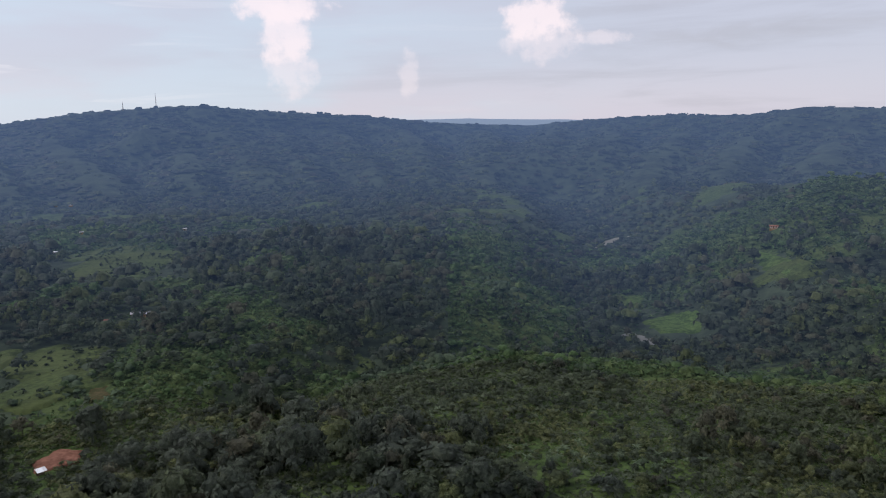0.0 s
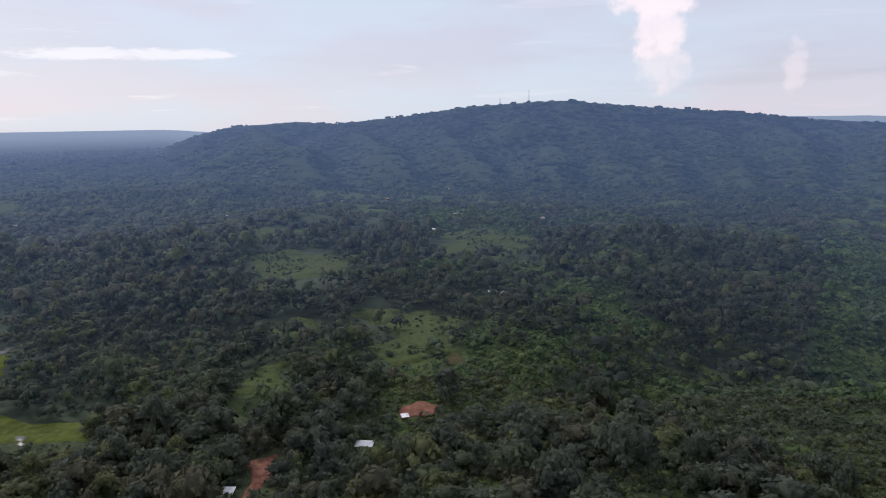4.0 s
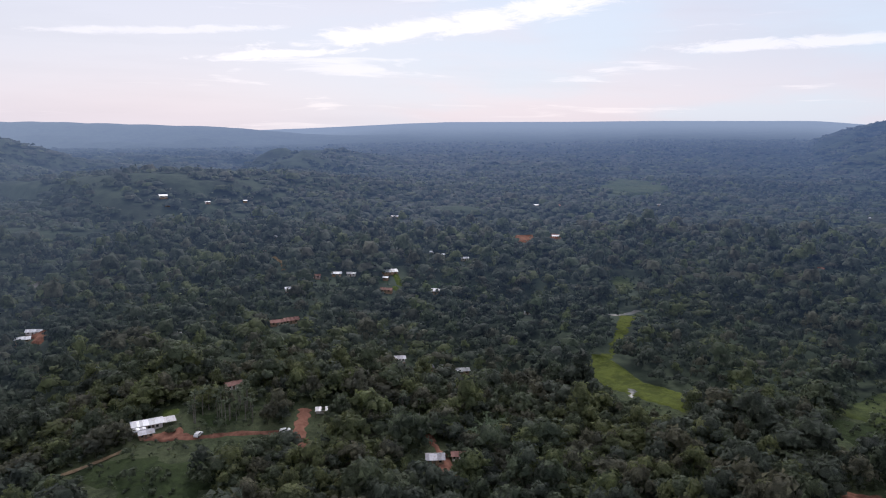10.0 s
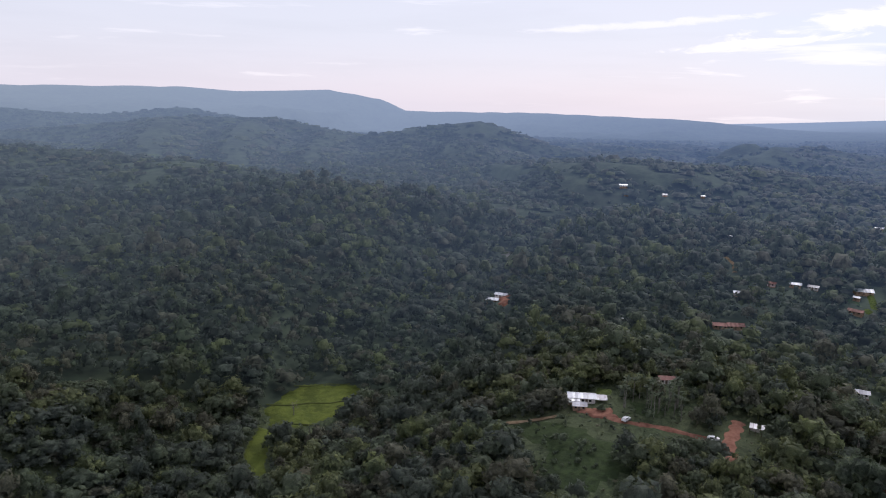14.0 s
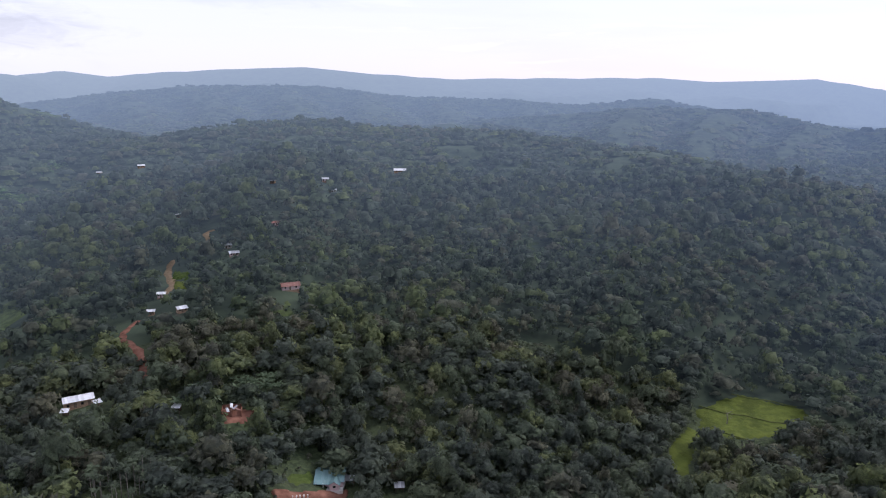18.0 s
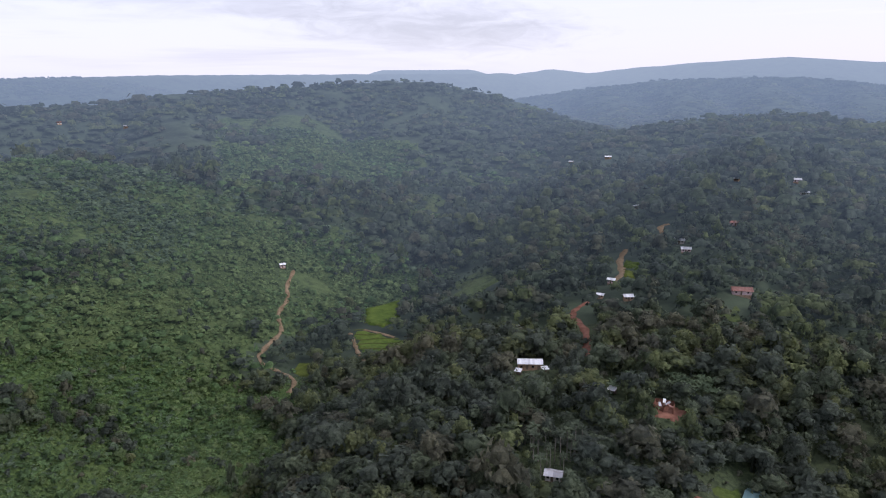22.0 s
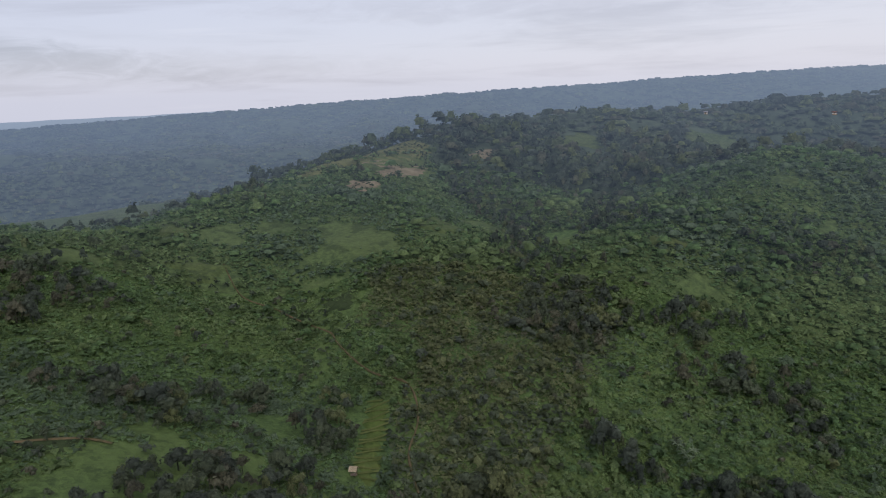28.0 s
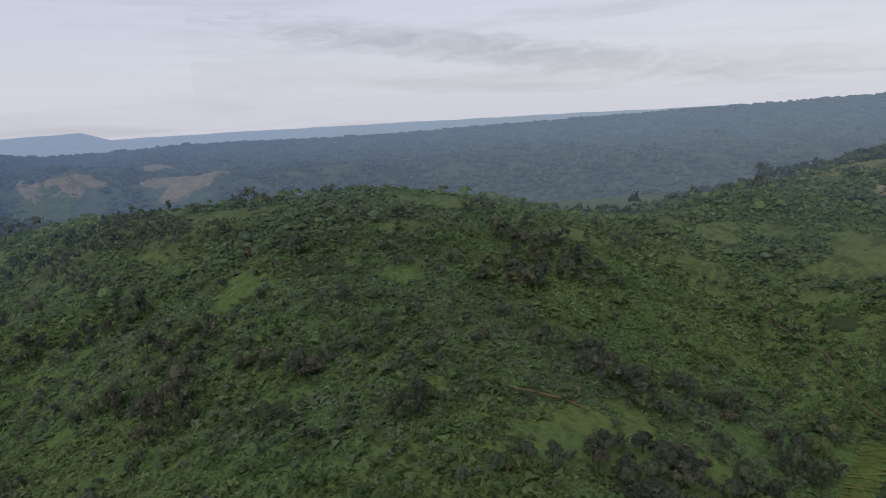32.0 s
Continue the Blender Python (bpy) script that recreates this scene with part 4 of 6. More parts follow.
# ---- fields, glades, tracks and water, laid over the ground ----
def draped(name, outline, cell, mat, lift, label, category, dips=0.0, ragged_by=1.2):
    """A sheet that follows the ground inside an outline, in small cells; its rim is ragged."""
    low, high = outline.min(0) - cell, outline.max(0) + cell
    gx, gy = np.arange(low[0], high[0] + cell, cell), np.arange(low[1], high[1] + cell, cell)
    x, y = np.meshgrid(gx, gy)
    z = land(x, y) + lift
    if dips:
        z = z + dips * fbm(x, y, 9, 2, 4)
    cx, cy = x[:-1, :-1] + cell / 2, y[:-1, :-1] + cell / 2
    jx, jy = cx + ragged_by * fbm(cx, cy, 5 * ragged_by, 3, 8), cy + ragged_by * fbm(cx, cy, 5 * ragged_by, 3, 6)
    inside = np.zeros(cx.shape, bool)
    for a, b in zip(outline, np.roll(outline, -1, 0)):
        cross = (a[1] > jy) != (b[1] > jy)
        with np.errstate(divide="ignore", invalid="ignore"):
            inside ^= cross & (jx < (b[0] - a[0]) * (jy - a[1]) / (b[1] - a[1]) + a[0])
    if not inside.any():
        return None
    rim = np.ones(x.shape, bool)
    rim[1:-1, 1:-1] = ~(inside[:-1, :-1] & inside[1:, :-1] & inside[:-1, 1:] & inside[1:, 1:])
    z = np.where(rim, z - 1.6 * lift - 0.25, z)      # the rim dips into the ground
    n = x.shape[1]
    i, j = np.where(inside)
    quads = np.stack([i * n + j, i * n + j + 1, (i + 1) * n + j + 1, (i + 1) * n + j], -1)
    used, back = np.unique(quads, return_inverse=True)
    verts = np.stack([x, y, z], -1).reshape(-1, 3)[used]
    ob = mesh_of(name, verts, back.reshape(quads.shape), mat, smooth=True)
    return tagged(ob, label, category, kind="structure")


def ellipse(x, y, across, along, turn, n=28):
    a = np.linspace(0, 2 * math.pi, n, endpoint=False)
    k = 1 + 0.22 * np.sin(3 * a + x) + 0.14 * np.sin(5 * a + y)
    u, v = np.cos(a) * across * k, np.sin(a) * along * k
    c, s = math.cos(turn), math.sin(turn)
    return np.stack([x + u * c - v * s, y + u * s + v * c], -1)


def ribbon(name, line, width, mat, lift, label, category):
    """A track or stream along a line, its edges a little uneven."""
    pts = np.array(line)
    way = np.gradient(pts, axis=0)
    way /= np.linalg.norm(way, axis=1, keepdims=True) + 1e-9
    side = np.stack([-way[:, 1], way[:, 0]], -1)
    wide = width * (0.5 + 0.14 * np.sin(np.arange(len(pts)) * 1.7))[:, None]
    rows = [pts + side * wide * k for k in (-1, -0.35, 0.35, 1)]
    x, y = np.stack([r[:, 0] for r in rows], 1), np.stack([r[:, 1] for r in rows], 1)
    z = land(x, y) + lift * 0.6 + (0.35 if width < 3 else 0.05) - np.array([0.4, 0, 0, 0.4])
    i, j = np.meshgrid(np.arange(len(pts) - 1), np.arange(3), indexing="ij")
    quads = np.stack([i * 4 + j, i * 4 + j + 1, (i + 1) * 4 + j + 1, (i + 1) * 4 + j], -1).reshape(-1, 4)
    ob = mesh_of(name, np.stack([x, y, z], -1).reshape(-1, 3), quads, mat, smooth=True)
    return tagged(ob, label, category, kind="structure")


FIELD_KINDS = {"paddy": ("rice_paddy", PADDY, "yellow-green rice paddy between wooded banks", "paddy"),
               "terrace": ("terraced_paddy", TERRACE, "bright green terraced rice paddy on the valley floor", "paddy"),
               "plot": ("crop_terraces", LAWN, "narrow yellow-green strip of small crop terraces", "field"),
               "meadow": ("meadow", PADDY, "open yellow-green meadow among trees", "meadow"),
               "lawn": ("lawn", LAWN, "short green lawn beside houses", "lawn"),
               "yard": ("dirt_yard", RED_EARTH, "bare red earth yard", "yard"),
               "fallow": ("fallow_plot", FALLOW, "dull brown fallow plot with thin grass", "field"),
               "pond": ("pond_water", WATER_MAT, "small still grey pond", "pond")}
for outline, kind in FIELDS:
    name, mat, label, category = FIELD_KINDS[kind]
    if kind == "meadow" and np.hypot(*outline.mean(0)) > NEAR + 60:
        mat = FAR_MEADOW
    draped(name, outline, 0.9 if kind == "yard" and np.hypot(*outline.mean(0)) < 330 else 1.6 if np.hypot(*outline.mean(0)) < 500 else 4.0, mat, {"pond": 0.7, "yard": 0.6, "lawn": 0.55}.get(kind, 0.4) + (0.8 if np.hypot(*outline.mean(0)) > NEAR + 40 else 0.0), label, category, 0.1 if kind in ("meadow", "yard") else 0.0, 2.4 if kind in ("yard", "fallow") else 1.2)
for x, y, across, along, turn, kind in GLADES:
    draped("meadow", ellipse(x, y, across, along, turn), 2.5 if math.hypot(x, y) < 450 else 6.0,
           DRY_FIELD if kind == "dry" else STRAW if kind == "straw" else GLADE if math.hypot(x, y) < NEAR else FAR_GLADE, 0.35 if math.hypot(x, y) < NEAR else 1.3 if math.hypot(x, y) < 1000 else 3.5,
           "pale cleared field on a far slope" if kind == "dry" else "straw-yellow grass slope below the crest" if kind == "straw" else "open grassy glade with scattered bushes", "meadow", 0.25, 5.0 if math.hypot(x, y) < 1000 else 14.0)
for line, width, kind in TRACKS:
    if kind == "river":
        ribbon("river", line, width, WATER_MAT, 0.8, "pale shallow river in the valley", "river")
    else:
        ribbon("road", line, width, RED_EARTH if kind == "red" else TAN_EARTH if width > 1.5 else FALLOW, 0.6,
               "rutted red earth road" if kind == "red" else "narrow tan earth footpath", "dirt road")


def bunds(outline, count, mat=BUND):
    """Low earth banks that step across a terraced field."""
    low, high = outline.min(0), outline.max(0)
    mid = outline.mean(0)
    a = math.atan2(mid[1], mid[0])
    u = np.array([math.cos(a), math.sin(a)])
    v = np.array([-u[1], u[0]])
    reach = (outline - mid) @ u
    for k in np.linspace(reach.min() * 0.85, reach.max() * 0.85, count):
        hits = []
        for p, q in zip(outline, np.roll(outline, -1, 0)):
            a1, b1 = (p - mid) @ u - k, (q - mid) @ u - k
            if a1 * b1 < 0:
                hits.append(((p + (q - p) * a1 / (a1 - b1)) - mid) @ v)
        if len(hits) < 2:
            continue
        s = np.linspace(min(hits), max(hits), 9)
        line = mid + u * (k + 0.9 * np.sin(s * 0.35 + k))[:, None] + v * s[:, None]
        ribbon("field_bank", line, 0.55, mat, 0.85, "low dark earth bank between crop terraces", "bank")


for outline, kind in FIELDS:
    if kind in ("terrace", "plot", "paddy"):
        bunds(outline, {"terrace": 8, "plot": 16, "paddy": 3}[kind])

# ---- woods ----
rng = np.random.default_rng(7)


def unit(v):
    return v / np.maximum(np.linalg.norm(v, axis=-1, keepdims=True), 1e-6)


def dome(rng, centre, size, flat, cells):
    """The leafy body of a lobe: a patch of triangles bulged over a point; the plainest is a flat-topped cap of two rings."""
    if cells == 2:
        a = np.arange(4) * 1.5708 + rng.uniform(0, 1.57)
        tilt = np.concatenate([np.full(4, 0.62), np.full(4, 1.62)])
        a = np.concatenate([a, a + 0.785])
        out = np.stack([np.sin(tilt) * np.cos(a), np.sin(tilt) * np.sin(a), np.cos(tilt) * flat], -1)
        out = out * rng.uniform(0.82, 1.18, 8)[:, None] + rng.normal(scale=0.05, size=out.shape)
        sides = [f for k in range(4) for f in ((k, 4 + k, (k + 1) % 4), ((k + 1) % 4, 4 + k, 4 + (k + 1) % 4))]
        return centre + out * size, np.array([(0, 1, 2), (0, 2, 3)] + sides), unit(out + [0, 0, 0.2])
    n = cells + 1
    g = np.linspace(-1, 1, n)
    u, v = np.meshgrid(g, g)
    a, b = u * np.sqrt(1 - v * v / 2), v * np.sqrt(1 - u * u / 2)
    q = np.hypot(a, b)
    turn = q * 1.8
    out = np.stack([np.sin(turn) * a / np.maximum(q, 1e-6), np.sin(turn) * b / np.maximum(q, 1e-6), np.cos(turn) * flat], -1)
    out = (out * rng.uniform(0.78, 1.2, q.shape)[..., None] + rng.normal(scale=0.05, size=out.shape)).reshape(-1, 3)
    i, j = [k.ravel() for k in np.meshgrid(np.arange(cells), np.arange(cells), indexing="ij")]
    p00, p01, p11, p10 = i * n + j, i * n + j + 1, (i + 1) * n + j + 1, (i + 1) * n + j
    return centre + out * size, np.concatenate([np.stack([p00, p01, p11], -1), np.stack([p00, p11, p10], -1)]), unit(out + [0, 0, 0.2])


def spray(rng, centre, out, leaf):
    """One spray of leaves: a pointed triangle that hangs outwards, lit as part of its rounded clump."""
    normal = out + rng.normal(scale=0.45, size=3) + np.array([0, 0, 0.45])
    normal /= np.linalg.norm(normal)
    side = np.cross(normal, rng.normal(size=3))
    side /= np.linalg.norm(side)
    up = np.cross(normal, side)
    s, u = leaf * rng.uniform(0.6, 1.2), leaf * rng.uniform(0.8, 1.7)
    lit = unit(out + normal * 0.6 + rng.normal(scale=0.22, size=3))
    return np.array([centre - side * s, centre + side * s, centre + up * u - normal * leaf * rng.uniform(0, 0.7)]), np.array([(0, 1, 2)]), np.array([lit] * 3)


def crown_shape(rng, lobes, cells, sprays, leaf, flat=0.8, spread=0.33, body=0.86):
    """A crown of unit width and about unit height over the ground point: uneven lobes covered in sprays of leaves."""
    shapes, mids = [], []
    for k in range(lobes):
        a, q = k * 2.4 + rng.uniform(-0.5, 0.5), (0.0 if k == 0 else spread * rng.uniform(0.7, 1.2))
        mid = np.array([math.cos(a) * q, math.sin(a) * q, 0.64 + rng.uniform(-0.1, 0.1) - q * rng.uniform(0.2, 1.1)])
        size = rng.uniform(0.28, 0.36) if k == 0 else rng.uniform(0.16, 0.27)
        mids.append((mid, size))
        shapes.append(dome(rng, mid, size * body, flat, cells + (k == 0 and lobes > 5) + (lobes > 8)))
    weight = np.array([m[1] ** 2 for m in mids])
    for k in rng.choice(len(mids), sprays, p=weight / weight.sum()):
        mid, size = mids[k]
        out = rng.normal(size=3)
        out[2] = abs(out[2]) * 1.1 - 0.35
        out /= np.linalg.norm(out)
        shapes.append(spray(rng, mid + out * size * (body + 0.16) * rng.uniform(0.84, 1.14) * np.array([1, 1, flat]), out, leaf * (1 if k else 1.15)))
    return joined(*shapes)


def trunk_shape(top=0.6, width=0.035):
    """A short tapered trunk with three sides."""
    ring = [(math.cos(a) * width, math.sin(a) * width) for a in (0.3, 2.4, 4.5)]
    verts = [(x, y, -0.1) for x, y in ring] + [(x * 0.5, y * 0.5, top) for x, y in ring]
    return np.array(verts), np.array([(0, 1, 4), (0, 4, 3), (1, 2, 5), (1, 5, 4), (2, 0, 3), (2, 3, 5)]), unit(np.array([(x, y, 0.0) for x, y in ring + ring]))


def joined(*shapes):
    verts, quads, lit, n = [], [], [], 0
    for v, q, m in shapes:
        verts.append(v)
        quads.append(q + n)
        lit.append(m)
        n += len(v)
    return np.concatenate(verts), np.concatenate(quads), np.concatenate(lit)


def soft_normals(data, normals):
    """Gives foliage the rounded normals of its clumps."""
    held = data.attributes.new("custom_normal", "FLOAT_VECTOR", "POINT")
    held.data.foreach_set("vector", np.ascontiguousarray(normals, np.float32).ravel())


def slope_normal(x, y):
    """The way that the ground faces."""
    n = len(HEIGHTS) - 2
    i, j = np.clip(np.round((y + 3100) / CELL).astype(int), 2, n - 1), np.clip(np.round((x + 3100) / CELL).astype(int), 2, n - 1)
    gx, gy = (HEIGHTS[i, j + 2] - HEIGHTS[i, j - 2]) / (4 * CELL), (HEIGHTS[i + 2, j] - HEIGHTS[i - 2, j]) / (4 * CELL)
    return unit(np.stack([-gx, -gy, np.where(np.hypot(x, y) > 1200, 0.5, 0.75)], -1))


def grove(name, shapes, x, y, width, height, mat, rng, sink=0.0, closed=0.0):
    """One mesh of many plants, each a turned and scaled copy of one of the shapes."""
    z = land(x, y)
    which = rng.integers(0, len(shapes), len(x))
    all_v, all_q, all_m, n = [], [], [], 0
    for i, (v, q, m) in enumerate(shapes):
        at = np.where(which == i)[0]
        if not len(at):
            continue
        a = rng.uniform(0, 6.283, len(at))
        c, s = np.cos(a)[:, None], np.sin(a)[:, None]
        w, h = width[at][:, None], height[at][:, None]
        vx = (v[None, :, 0] * c - v[None, :, 1] * s) * w + x[at][:, None]
        vy = (v[None, :, 0] * s + v[None, :, 1] * c) * w + y[at][:, None]
        vz = v[None, :, 2] * h + (z[at] - sink * height[at])[:, None]
        all_v.append(np.stack([vx, vy, vz], -1).reshape(-1, 3))
        lit = np.stack([m[None, :, 0] * c - m[None, :, 1] * s, m[None, :, 0] * s + m[None, :, 1] * c, np.repeat(m[None, :, 2], len(at), 0)], -1)
        if closed:
            lit = unit(lit * (1 - closed) + closed * slope_normal(x[at], y[at])[:, None, :])
        all_m.append(lit.reshape(-1, 3))
        all_q.append((q[None] + (np.arange(len(at)) * len(v))[:, None, None] + n).reshape(-1, 3))
        n += len(at) * len(v)
    ob = mesh_of(name, np.concatenate(all_v), np.concatenate(all_q), mat, smooth=True)
    soft_normals(ob.data, np.concatenate(all_m))
    return ob


def scatter(rng, inner, outer, spacing):
    """Jittered spots between two distances."""
    n = int(outer / spacing / 0.88) + 2
    i, j = np.meshgrid(np.arange(-n, n + 1), np.arange(-n, n + 1))
    x = ((i + 0.5 * (j % 2)) * spacing + rng.uniform(-0.42, 0.42, i.shape) * spacing).ravel()
    y = (j * spacing * 0.88 + rng.uniform(-0.42, 0.42, i.shape) * spacing).ravel()
    r = np.hypot(x, y)
    keep = (r >= inner) & (r < outer)
    return x[keep], y[keep]


def turn_of(x, y):
    return np.degrees(np.arctan2(-x, y)) % 360


def crest_like(x, y, reach):
    """How far the ground stands above its surroundings."""
    k = max(1, round(reach / CELL))
    if k not in SWELL:
        SWELL[k] = HEIGHTS - 0.25 * (np.roll(HEIGHTS, k, 0) + np.roll(HEIGHTS, -k, 0) + np.roll(HEIGHTS, k, 1) + np.roll(HEIGHTS, -k, 1))
    n = len(HEIGHTS) - 1
    return SWELL[k][np.clip(np.round((y + 3100) / CELL).astype(int), 0, n), np.clip(np.round((x + 3100) / CELL).astype(int), 0, n)]


def scrub(x, y):
    """0 in woodland, 1 on the open shrub-covered slopes."""
    t, r = turn_of(x, y), np.hypot(x, y)
    edge = 12 * fbm(x, y, 120, 3, 11)
    slope = np.clip((t + edge - 196 + 9 * np.clip((r - 330) / 100, 0, 1)) / 10, 0, 1) * np.clip((330 + edge - t) / 14, 0, 1) * np.clip((np.where(t < 203, 1050, np.where(t < 243, 650, 720)) + 4 * edge - r) / 90, 0, 1)
    west = np.clip((t + edge - 335) / 8, 0, 1) * np.clip((r - 230) / 60, 0, 1) * 0.3
    knob = np.clip((t + edge - 344) / 6, 0, 1) + np.clip((11 + edge - t) / 6, 0, 1) * (t < 90)
    knob = np.clip(knob, 0, 1) * np.clip((r + 2 * edge - 390) / 40, 0, 1) * np.clip((830 + 2 * edge - r) / 60, 0, 1) * 0.85
    brow = np.clip((t + edge - 322) / 8, 0, 1) * np.clip((344 + edge - t) / 6, 0, 1) * np.clip((r - 640) / 60, 0, 1) * np.clip((1000 - r) / 80, 0, 1) * 0.7
    # a mosaic of grassy rises and wooded hollows, widest on the side of the long range
    wide = np.clip((np.cos(np.radians(t - 352)) - 0.45) / 0.4, 0, 1)
    rises = fbm(x, y, 115, 3, 61) + 0.10 * np.clip(crest_like(x, y, 38), -6, 6) + 1.05 * wide - 1.25 + 0.25 * np.clip((420 - r) / 100, -1, 1) * wide
    rises = rises + 0.5 * np.clip((t - 12) / 8, 0, 1) * np.clip((47 - t) / 8, 0, 1) * np.clip((r - 330) / 60, 0, 1)
    mosaic = np.clip(rises / 0.35, 0, 1) * np.clip((1500 - r) / 200, 0, 1) * 0.85
    front = np.clip((np.cos(np.radians(t - 338)) + 0.25 * fbm(x, y, 45, 3, 23) - 0.6) / 0.3, 0, 1) * np.clip((400 + 3 * edge - r) / 50, 0, 1) * 0.92
    return np.clip(np.maximum(slope + west + knob + brow, np.maximum(mosaic, front)), 0, 1)


def pasture(x, y):
    """1 on the grassy hillside round the turn 280, 0 elsewhere."""
    t = turn_of(x, y) + 10 * fbm(x, y, 120, 2, 67)
    return np.clip((t - 238) / 14, 0, 1) * np.clip((322 - t) / 10, 0, 1)


def hollow(x, y):
    """1 in the wooded hollow round the turn 238, 0 elsewhere."""
    t = turn_of(x, y) + 5 * fbm(x, y, 90, 2, 69)
    return np.clip((t - 228) / 6, 0, 1) * np.clip((249 - t) / 6, 0, 1)


def inside(outline, x, y):
    found = np.zeros(x.shape, bool)
    for a, b in zip(outline, np.roll(outline, -1, 0)):
        cross = (a[1] > y) != (b[1] > y)
        with np.errstate(divide="ignore", invalid="ignore"):
            found ^= cross & (x < (b[0] - a[0]) * (y - a[1]) / (b[1] - a[1]) + a[0])
    return found


def open_ground(x, y, tall=True):
    """True where a field, yard, road or house keeps the ground clear."""
    clear = np.zeros(x.shape, bool)
    rough = fbm(x, y, 13, 3, 3)
    for cx, cy, a, b, turn in CLEARINGS:
        c, s = math.cos(turn), math.sin(turn)
        u, v = (x - cx) * c + (y - cy) * s, -(x - cx) * s + (y - cy) * c
        clear |= (u / a) ** 2 + (v / b) ** 2 < (0.82 + 0.5 * rough if tall else 0.75 + 1.1 * rough)
    r = np.hypot(x, y)
    if tall:      # the woods draw back a little below each glade
        for cx, cy, a, b, turn, _ in GLADES:
            c, s = math.cos(turn), math.sin(turn)
            for k in (0.0, 0.02, 0.04):
                u, v = (x * (1 + k) - cx) * c + (y * (1 + k) - cy) * s, -(x * (1 + k) - cx) * s + (y * (1 + k) - cy) * c
                clear |= (u / a) ** 2 + (v / b) ** 2 < 0.95 + 0.5 * rough
    for outline, kind in FIELDS:
        mid = outline.mean(0)
        near = (x - mid[0]) ** 2 + (y - mid[1]) ** 2 < 130 ** 2
        if not near.any():
            continue
        px, py, pr = x[near], y[near], r[near]
        margin = min(55.0, {"yard": 8.5, "lawn": 6.5, "paddy": 5.6, "meadow": 5.6}.get(kind, 3.8) * math.hypot(*mid) / 125) if tall else 0.0
        hit = inside(outline, px + 1.5 * rough[near], py)
        if margin:
            for k in (0.25, 0.5, 0.75, 1.0):
                hit |= inside(outline, px * (1 + k * margin / pr), py * (1 + k * margin / pr))
        clear[near] |= hit
    for line, width, _ in TRACKS:
        margin = width * 0.5 + (0.3 if width < 2 or not tall else 3.0)
        for (ax, ay), (bx, by) in zip(line[:-1], line[1:]):
            dx, dy = bx - ax, by - ay
            k = np.clip(((x - ax) * dx + (y - ay) * dy) / (dx * dx + dy * dy), 0, 1)
            clear |= (x - ax - k * dx) ** 2 + (y - ay - k * dy) ** 2 < margin ** 2
            if tall and width > 2:
                q = 1 + 7.0 / r
                k = np.clip(((x * q - ax) * dx + (y * q - ay) * dy) / (dx * dx + dy * dy), 0, 1)
                clear |= (x * q - ax - k * dx) ** 2 + (y * q - ay - k * dy) ** 2 < margin ** 2
    return clear


near_crowns = [joined(crown_shape(rng, 6, 2, 140, 0.064, 0.85, 0.3, 0.62), trunk_shape()) for k in range(20)]
mid_crowns = [crown_shape(rng, 3, 2, 36, 0.08, 0.85, 0.27, 0.8) for _ in range(14)]
sparse_crowns = [crown_shape(rng, 2, 2, 18, 0.09, 0.85, 0.27, 1.0) for _ in range(12)]
far_crowns = [crown_shape(rng, 1, 2, 3, 0.15, 0.8, 0.3, 1.3) for _ in range(10)]
canopies = [crown_shape(rng, 1, 2, 1, 0.17, 0.8, 0.33, 1.45) for _ in range(8)]
herbs = [joined(*[spray(rng, np.array([math.cos(a), math.sin(a), 0]) * 0.22 + np.array([0, 0, rng.uniform(0.25, 0.6)]), np.array([math.cos(a), math.sin(a), 0.9]), 0.36) for a in (0.3, 2.4, 4.5, 5.6)[:3 + k % 2]]) for k in range(16)]
near_bushes = [crown_shape(rng, 2, 2, 14, 0.15, 0.85, 0.3, 0.68) for _ in range(16)]
far_bushes = [crown_shape(rng, 1, 2, 4, 0.15, 0.85, 0.3, 1.2) for _ in range(10)]


SINGLE = []      # spots of the nearest trees, which stand as things of their own


